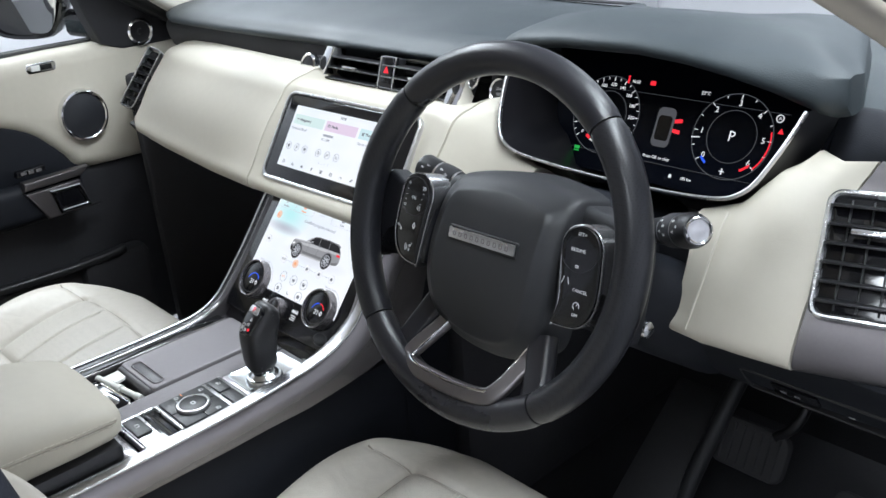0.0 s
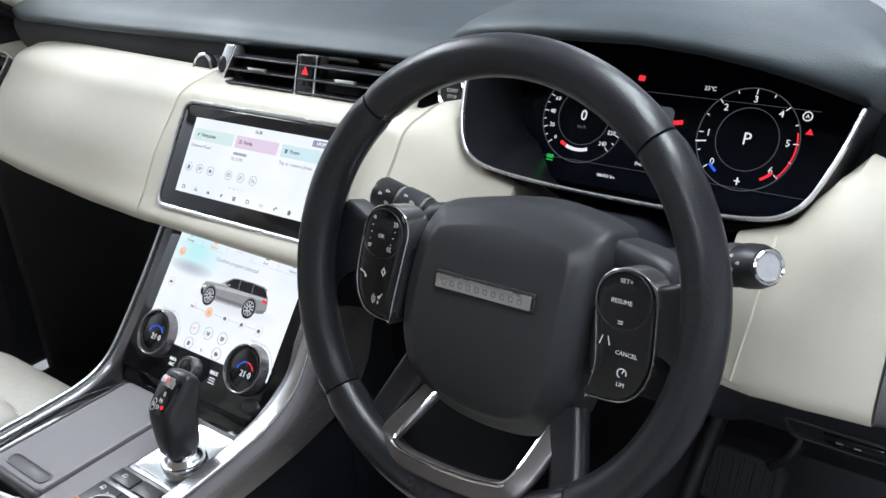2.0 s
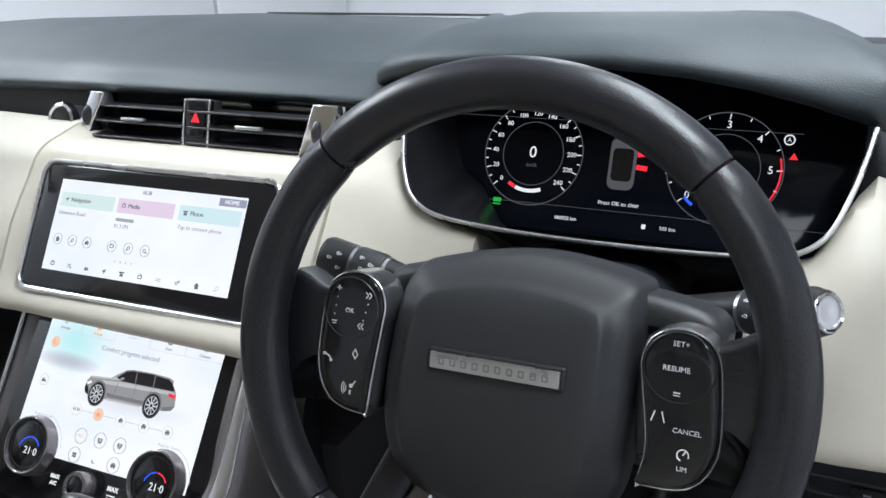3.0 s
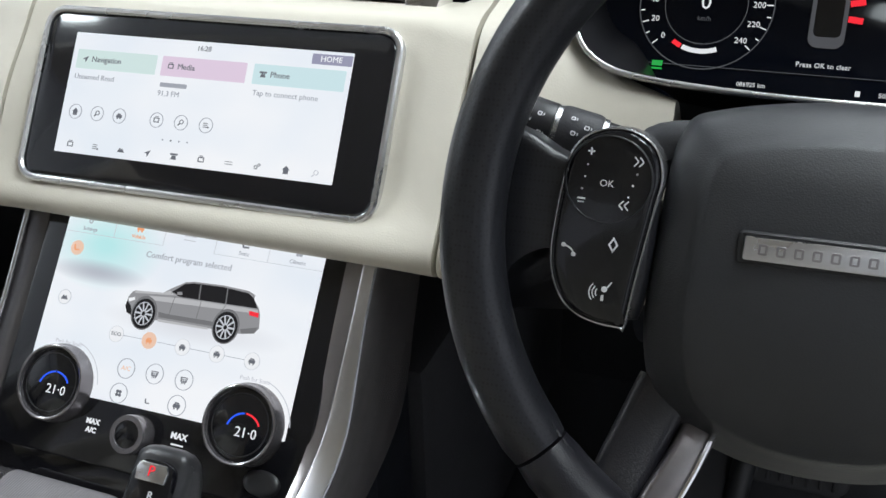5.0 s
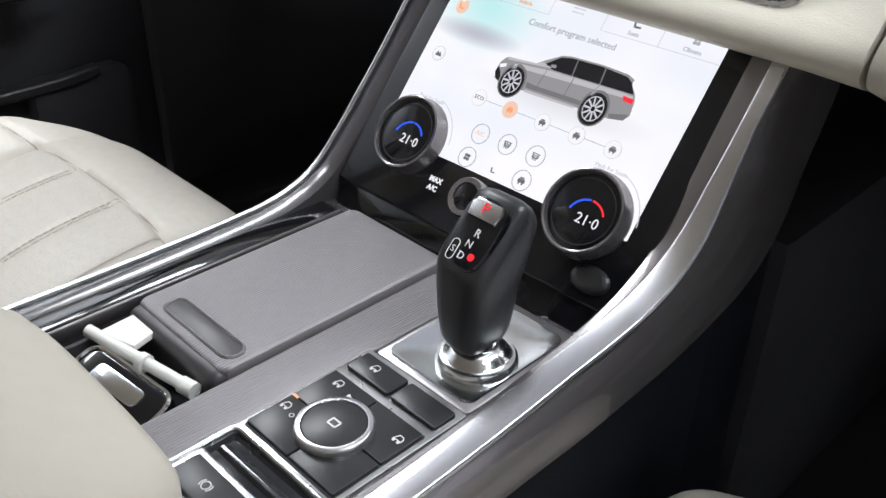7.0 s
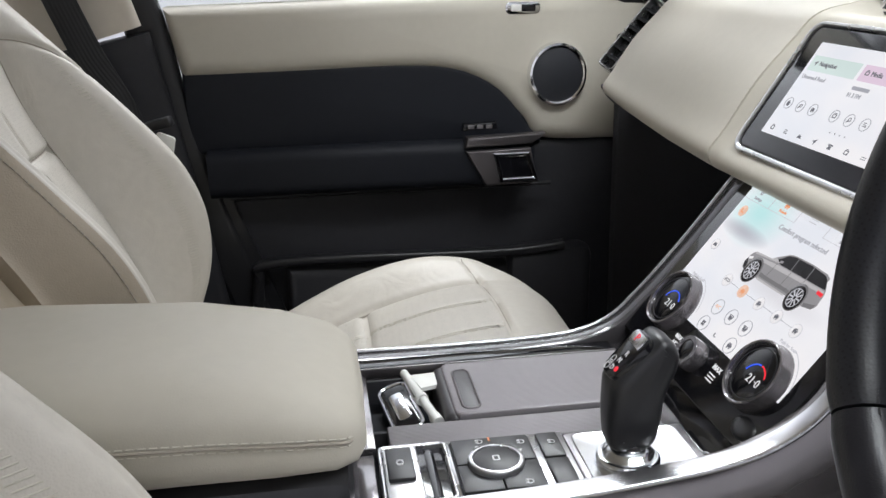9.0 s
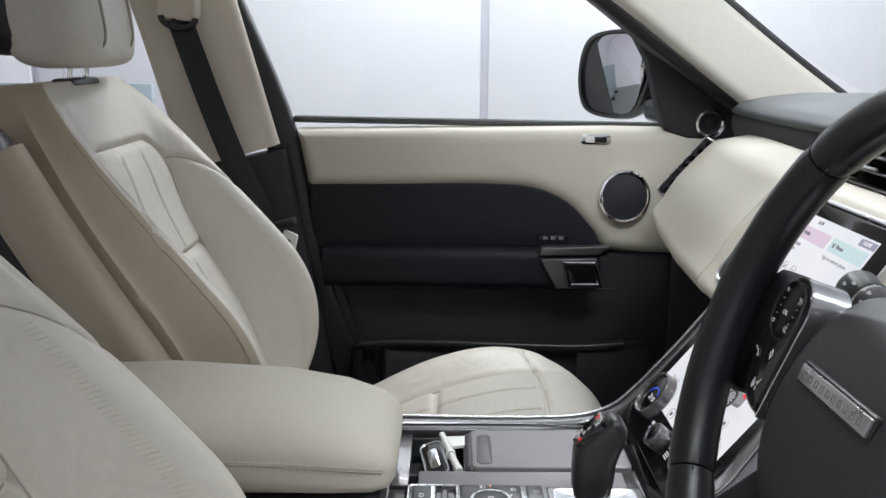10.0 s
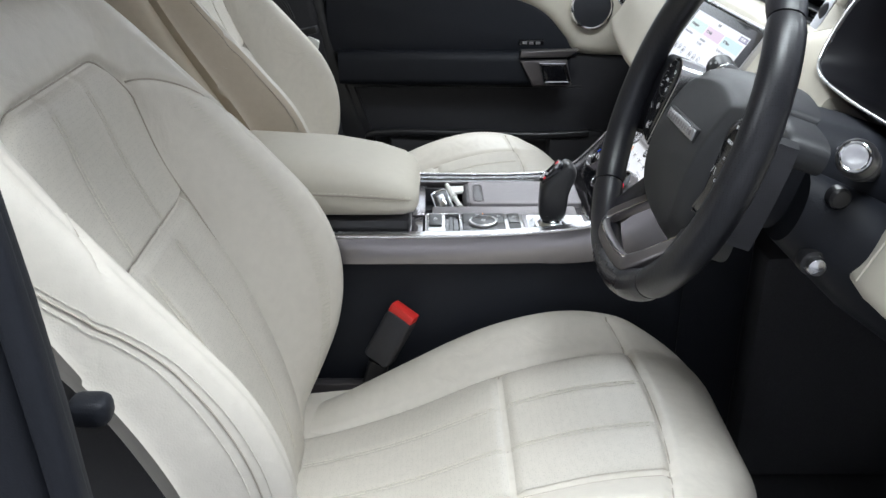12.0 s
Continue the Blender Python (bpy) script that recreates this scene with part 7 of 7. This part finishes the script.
def front_seat(label):
    st = thing("front_seat", (0, -0.3, 0.46), label, "car seat", "front seats")
    bk_ = part("backrest", closed_skin(seat_skin(back_point, 190, 230), lambda s, u, p: Vector((p.x * (1 - (0.22 if u > 0 else 0.06) * abs(u)), min(p.y - 0.03, back_at(s)[1] - 0.055 - 0.085 * smooth(0.45, 0.8, s) + 0.03 * smooth(0.7, 1, abs(u)) + 0.02 * smooth(0.85, 1, s)), p.z - 0.008 * smooth(0.85, 1, s)))), SEAT, st, "cream leather backrest with raised side bolsters", 60)
    inner = seat_skin(lambda s, u: back_point(s, u) + Vector((0, 0.0012, 0.0)), 110, 90, 0.08, 0.547, -0.527, 0.527)
    part("centre_panel", loft(inner, False, False), PERF, bk_, "perforated cream leather panel", 60)
    upper = seat_skin(lambda v, u: upper_point(v, u), 90, 110, 0, 1, -1, 1)
    part("centre_panel", loft(upper, False, False), PERF, bk_, "perforated cream leather panel", 60)
    for u in (-0.18, 0.18):
        for s0, s1 in ((0.15, 0.53), (0.565, 0.776)):
            for du in (-0.013, 0.013):
                path = [back_point(s0 + (s1 - s0) * k / 40, u + du) + Vector((0, 0.0022, 0.0008)) for k in range(41)]
                part("stitching", stitches(path, 0.005, 0.0016, 0.0005, (0, 1, 0)), THREAD, bk_)
    for sgn in (-1, 1):
        outer = [(0.10 + 0.60 * k / 60, sgn * (0.915 + 0.06 * smooth(0.55, 0.70, 0.10 + 0.60 * k / 60))) for k in range(61)]
        for du in (-0.011, 0.011):
            path = [back_point(a, b + sgn * du) + Vector((sgn * 0.0012, 0.0012, 0.0)) for a, b in outer]
            part("stitching", stitches(path, 0.0055, 0.0022, 0.0006, (0, 1, 0)), THREAD, bk_)
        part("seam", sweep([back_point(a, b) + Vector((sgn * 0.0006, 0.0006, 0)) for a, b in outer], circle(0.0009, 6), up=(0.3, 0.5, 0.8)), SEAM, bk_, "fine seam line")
        rungs = [[back_point(0.15 + 0.56 * k / 95 + ds, sgn * (0.73 + du)) + Vector((0, 0.0010, 0.0003)) for ds, du in ((0.0, -0.013), (0.002, 0.013))] for k in range(96)]
        lace = join(*[sweep(r, circle(0.0006, 5)) for r in rungs])
        part("stitching", lace, THREAD, bk_, "row of cross stitches")
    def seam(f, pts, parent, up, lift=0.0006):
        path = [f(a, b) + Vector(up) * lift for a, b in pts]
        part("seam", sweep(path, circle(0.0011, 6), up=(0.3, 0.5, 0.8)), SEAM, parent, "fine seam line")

    fr = (0, 1, 0.3)
    for sgn in (-1, 1):
        seam(back_point, [(0.08 + 0.632 * k / 70, sgn * side_seam(0.08 + 0.632 * k / 70)) for k in range(71)], bk_, fr)
        seam(back_point, [(wing_seam(a), sgn * a) for a in [0.61 + 0.21 * k / 30 for k in range(31)]], bk_, fr)
    seam(back_point, [(0.55, u) for u in [-0.578 + 1.156 * k / 50 for k in range(51)]], bk_, fr)
    seam(back_point, [(top_seam(abs(u)), u) for u in [0.61 * math.sin((k / 50 - 1) * math.pi / 2) for k in range(101)]], bk_, fr)
    cu = part("cushion", closed_skin(seat_skin(cush_point, 120, 110), lambda s, u, p: Vector((p.x * 0.97, min(p.y, 0.075), 0.66 + 0.02 * abs(u)))), SEAT, st, "cream leather seat cushion", 60)
    for s0, s1 in ((0.03, 0.3115), (0.3185, 0.508)):
        pan = seat_skin(lambda s, u: cush_point(s, u) + Vector((0, 0, 0.0012)), 50, 50, s0, s1, -0.495, 0.495)
        part("centre_panel", loft(pan, False, False), PERF, cu, "perforated cream leather panel", 60)
        for u in (-0.18, 0.18):
            for du in (-0.012, 0.012):
                path = [cush_point(s0 + (s1 - s0) * k / 40, u + du) + Vector((0, 0, 0.0018)) for k in range(41)]
                part("stitching", stitches(path, 0.005, 0.002, 0.0007, (0, 0, 1)), THREAD, cu)
    for sgn in (-1, 1):
        seam(cush_point, [(0.03 + 0.48 * k / 50, sgn * 0.52) for k in range(51)], cu, (0, 0, 1))
    seam(cush_point, [(0.315, u) for u in [-0.52 + 1.04 * k / 50 for k in range(51)]], cu, (0, 0, 1))
    seam(cush_point, [(0.52 - 0.05 * u * u, u) for u in [-0.80 + 1.6 * k / 70 for k in range(71)]], cu, (0, 0, 1))
    # head restraint
    HR = [(1.305, 0.030, 0.078, -0.705), (1.311, 0.050, 0.104, -0.705), (1.328, 0.062, 0.120, -0.708), (1.375, 0.068, 0.130, -0.715), (1.43, 0.066, 0.130, -0.722), (1.47, 0.056, 0.124, -0.728), (1.495, 0.038, 0.103, -0.733), (1.502, 0.02, 0.076, -0.735)]
    hd = part("head_restraint", loft([head_ring(z, d, w, y) for z, d, w, y in [tuple(p) + (q,) for p, q in zip(spline([(a, b, c) for a, b, c, _ in HR], 24), [v.x for v in spline([(h[3], 0, 0) for h in HR], 24)])]]), SEAT, st, "cream leather head restraint")
    for x in (-0.055, 0.055):
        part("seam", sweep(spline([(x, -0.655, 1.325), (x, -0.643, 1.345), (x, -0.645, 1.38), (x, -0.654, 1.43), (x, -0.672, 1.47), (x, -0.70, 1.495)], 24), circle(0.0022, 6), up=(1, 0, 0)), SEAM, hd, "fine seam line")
    part("rear_shell", loft([head_ring(z, d, w, y) for z, d, w, y in ((1.322, 0.02, 0.07, -0.768), (1.325, 0.036, 0.098, -0.770), (1.334, 0.050, 0.120, -0.774), (1.35, 0.060, 0.131, -0.778), (1.39, 0.067, 0.1375, -0.785), (1.45, 0.063, 0.1355, -0.79), (1.478, 0.052, 0.128, -0.79), (1.492, 0.038, 0.112, -0.79), (1.498, 0.02, 0.085, -0.79))]), SATIN, hd, "black rear shell")
    part("post_cover", box((0, -0.712, 1.282), (0.10, 0.035, 0.016), 0.006), SATIN, st)
    for x in (-0.03, 0.03):
        part("post", sweep([(x, -0.712, 1.27), (x, -0.708, 1.33)], circle(0.006, 10)), CHROME, st)
    part("base", box((0, -0.2, 0.58), (0.40, 0.46, 0.16), 0.03), BLACK, st, "black seat base")
    for x in (-0.17, 0.17):
        part("rail", box((x, -0.2, 0.475), (0.04, 0.62, 0.03), 0.006), SATIN, st)
    for x in (-0.232, 0.232):
        part("side_trim", box((x, -0.36, 0.655), (0.022, 0.20, 0.055), 0.008), SURROUND, st, "grey seat hinge cover")
    return st


driver = front_seat("cream leather driver's seat with perforated centre panels")
driver.location.x += 0.405
pas = copy_thing(driver, pose(-0.425, -0.3 - 0.080, 0.472))
tagged(pas, "cream leather passenger seat with folded inner armrest")
# the driver's backrest is a little broader towards the doorway
for ob in driver.children:
    if ob.name.startswith("backrest"):
        ob.scale.x, ob.location.x = 1.12, 0.028
ORIGIN[pas.name] = Vector((-0.425, -0.380, 0.472))
# folded armrest on the inner side of the passenger seat, beige browned for shade
fa = part("folding_armrest", sweep(spline([(-0.155, -0.79, 1.215), (-0.155, -0.72, 1.09), (-0.155, -0.62, 0.93), (-0.155, -0.58, 0.86)], 20), rrect(0.055, 0.075, 0.02), up=(0, 1, 0.6)), ARMSHADE, pas, "folded beige seat armrest")
part("hinge_cap", box((0, 0, 0), (0.054, 0.058, 0.056), 0.010, Matrix.Translation((-0.155, -0.797, 1.216)) @ pose(0, 0, 0, 28)), SATIN, fa, "black end cap")

# inner flank of the passenger backrest: cream leather browned to hold its shade
SHIFT_PAS = Vector((-0.425, -0.080, 0.012))


def flank_point(s, k):
    """From the inner bolster's edge (k = 0) over its corner (k = 0.5) to the rear of the backrest (k = 1)."""
    u = 0.87 + 0.13 * min(1.0, 2 * k)
    p = back_point(s, u)
    rear = Vector((p.x * 0.94, min(p.y - 0.03, back_at(s)[1] - 0.025 - 0.085 * smooth(0.45, 0.8, s) + 0.02 * smooth(0.85, 1, s)), p.z - 0.008 * smooth(0.85, 1, s)))
    return p.lerp(rear, max(0.0, 2 * k - 1)) + Vector((0.002, 0.001, 0)) + SHIFT_PAS


part("side_panel", loft([[flank_point(0.12 + 0.876 * i / 70, k / 20) for k in range(21)] for i in range(71)], False, False), FLANK, pas, "cream inner side of the backrest, browned for shade", 60)
part("stitching", stitches([flank_point(0.14 + 0.70 * i / 60, 0.10) + Vector((0.0008, 0.0008, 0)) for i in range(61)], 0.0055, 0.002, 0.0007, (0, 1, 0)), SEAM, pas, "brown thread stitching")

# ---- seat belt on the passenger pillar ----
belt = thing("seat_belt", (-0.80, -0.65, 0.95), "black seat belt hanging from a beige pillar guide", "seat belt")
bpth = spline([(-0.80, -0.745, 1.40), (-0.80, -0.70, 1.26), (-0.80, -0.652, 1.127), (-0.80, -0.606, 1.022), (-0.82, -0.60, 0.93)], 24)
part("webbing", sweep(bpth, rrect(0.046, 0.003, 0.0012, n=2), up=(1, 0.2, 0.1)), WEB, belt, "black webbing")
part("guide", prism(rrect(0.075, 0.06, 0.014), -0.006, 0.022, basis((-0.815, -0.745, 1.425), (0.15, 1, -0.1), (0.1, 0.1, 1)), 0.006, 3), TAN, belt, "beige belt guide")
part("guide_loop", sweep([basis((-0.795, -0.745, 1.40), (0.15, 1, -0.1), (0.1, 0.1, 1)) @ Vector((0.034 * math.cos(a), 0.020 * math.sin(a), 0)) for a in [math.pi + math.pi * k / 14 for k in range(15)]], circle(0.006, 10), up=(1, 0, 0)), SATIN, belt)
part("tongue", prism(rrect(0.034, 0.045, 0.005), -0.002, 0.002, basis((-0.762, -0.549, 0.982), (0.6, 1, -0.3), (0.1, 0.3, 1)), 0.001, 2), WHITE, belt, "pale metal belt tongue")
part("tongue_slot", prism(rrect(0.010, 0.016, 0.003), 0.002, 0.0026, basis((-0.762, -0.549, 0.982), (0.6, 1, -0.3), (0.1, 0.3, 1)), 0.0003, 1), SATIN, belt)
part("tongue_grip", box((0, 0, 0), (0.05, 0.016, 0.014), 0.004, basis((-0.767, -0.554, 1.019), (0.5, 1, 0.3), (0.1, -0.3, 1))), SATIN, belt)

# driver's belt and seat trim at the doorway
db = thing("driver_seat_belt", (0.76, -0.56, 0.9), "black driver's seat belt at the middle pillar", "seat belt")
part("webbing", sweep(spline([(0.75, -0.64, 1.40), (0.76, -0.60, 1.1), (0.765, -0.585, 0.8), (0.765, -0.58, 0.55)], 16), rrect(0.003, 0.046, 0.0012, n=2), up=(0, 1, 0.2)), WEB, db)
part("anchor", box((0.755, -0.53, 1.025), (0.026, 0.032, 0.024), 0.009, None, 3), DOORBLACK, db, "black belt anchor")

# light grey foot of the rear-view mirror on the windscreen
rv = thing("mirror_foot", (-0.06, 0.15, 1.47), "light grey mirror foot cover hanging from the windscreen", "mirror foot")
part("cover", box((0, 0, 0), (0.15, 0.07, 0.085), 0.016, Matrix.Translation((-0.075, 0.10, 1.452)) @ pose(0, 0, 0, -12, 0, 8), 4), GREYPLASTIC, rv)
part("stem", sweep([(-0.075, 0.11, 1.48), (-0.075, 0.24, 1.50)], rrect(0.05, 0.035, 0.012)), GREYPLASTIC, rv)
part("sensor_window", box((0, 0, 0), (0.022, 0.003, 0.012), 0.001, Matrix.Translation((-0.055, 0.0615, 1.452)) @ pose(0, 0, 0, -12, 0, 8)), PIANO, rv)
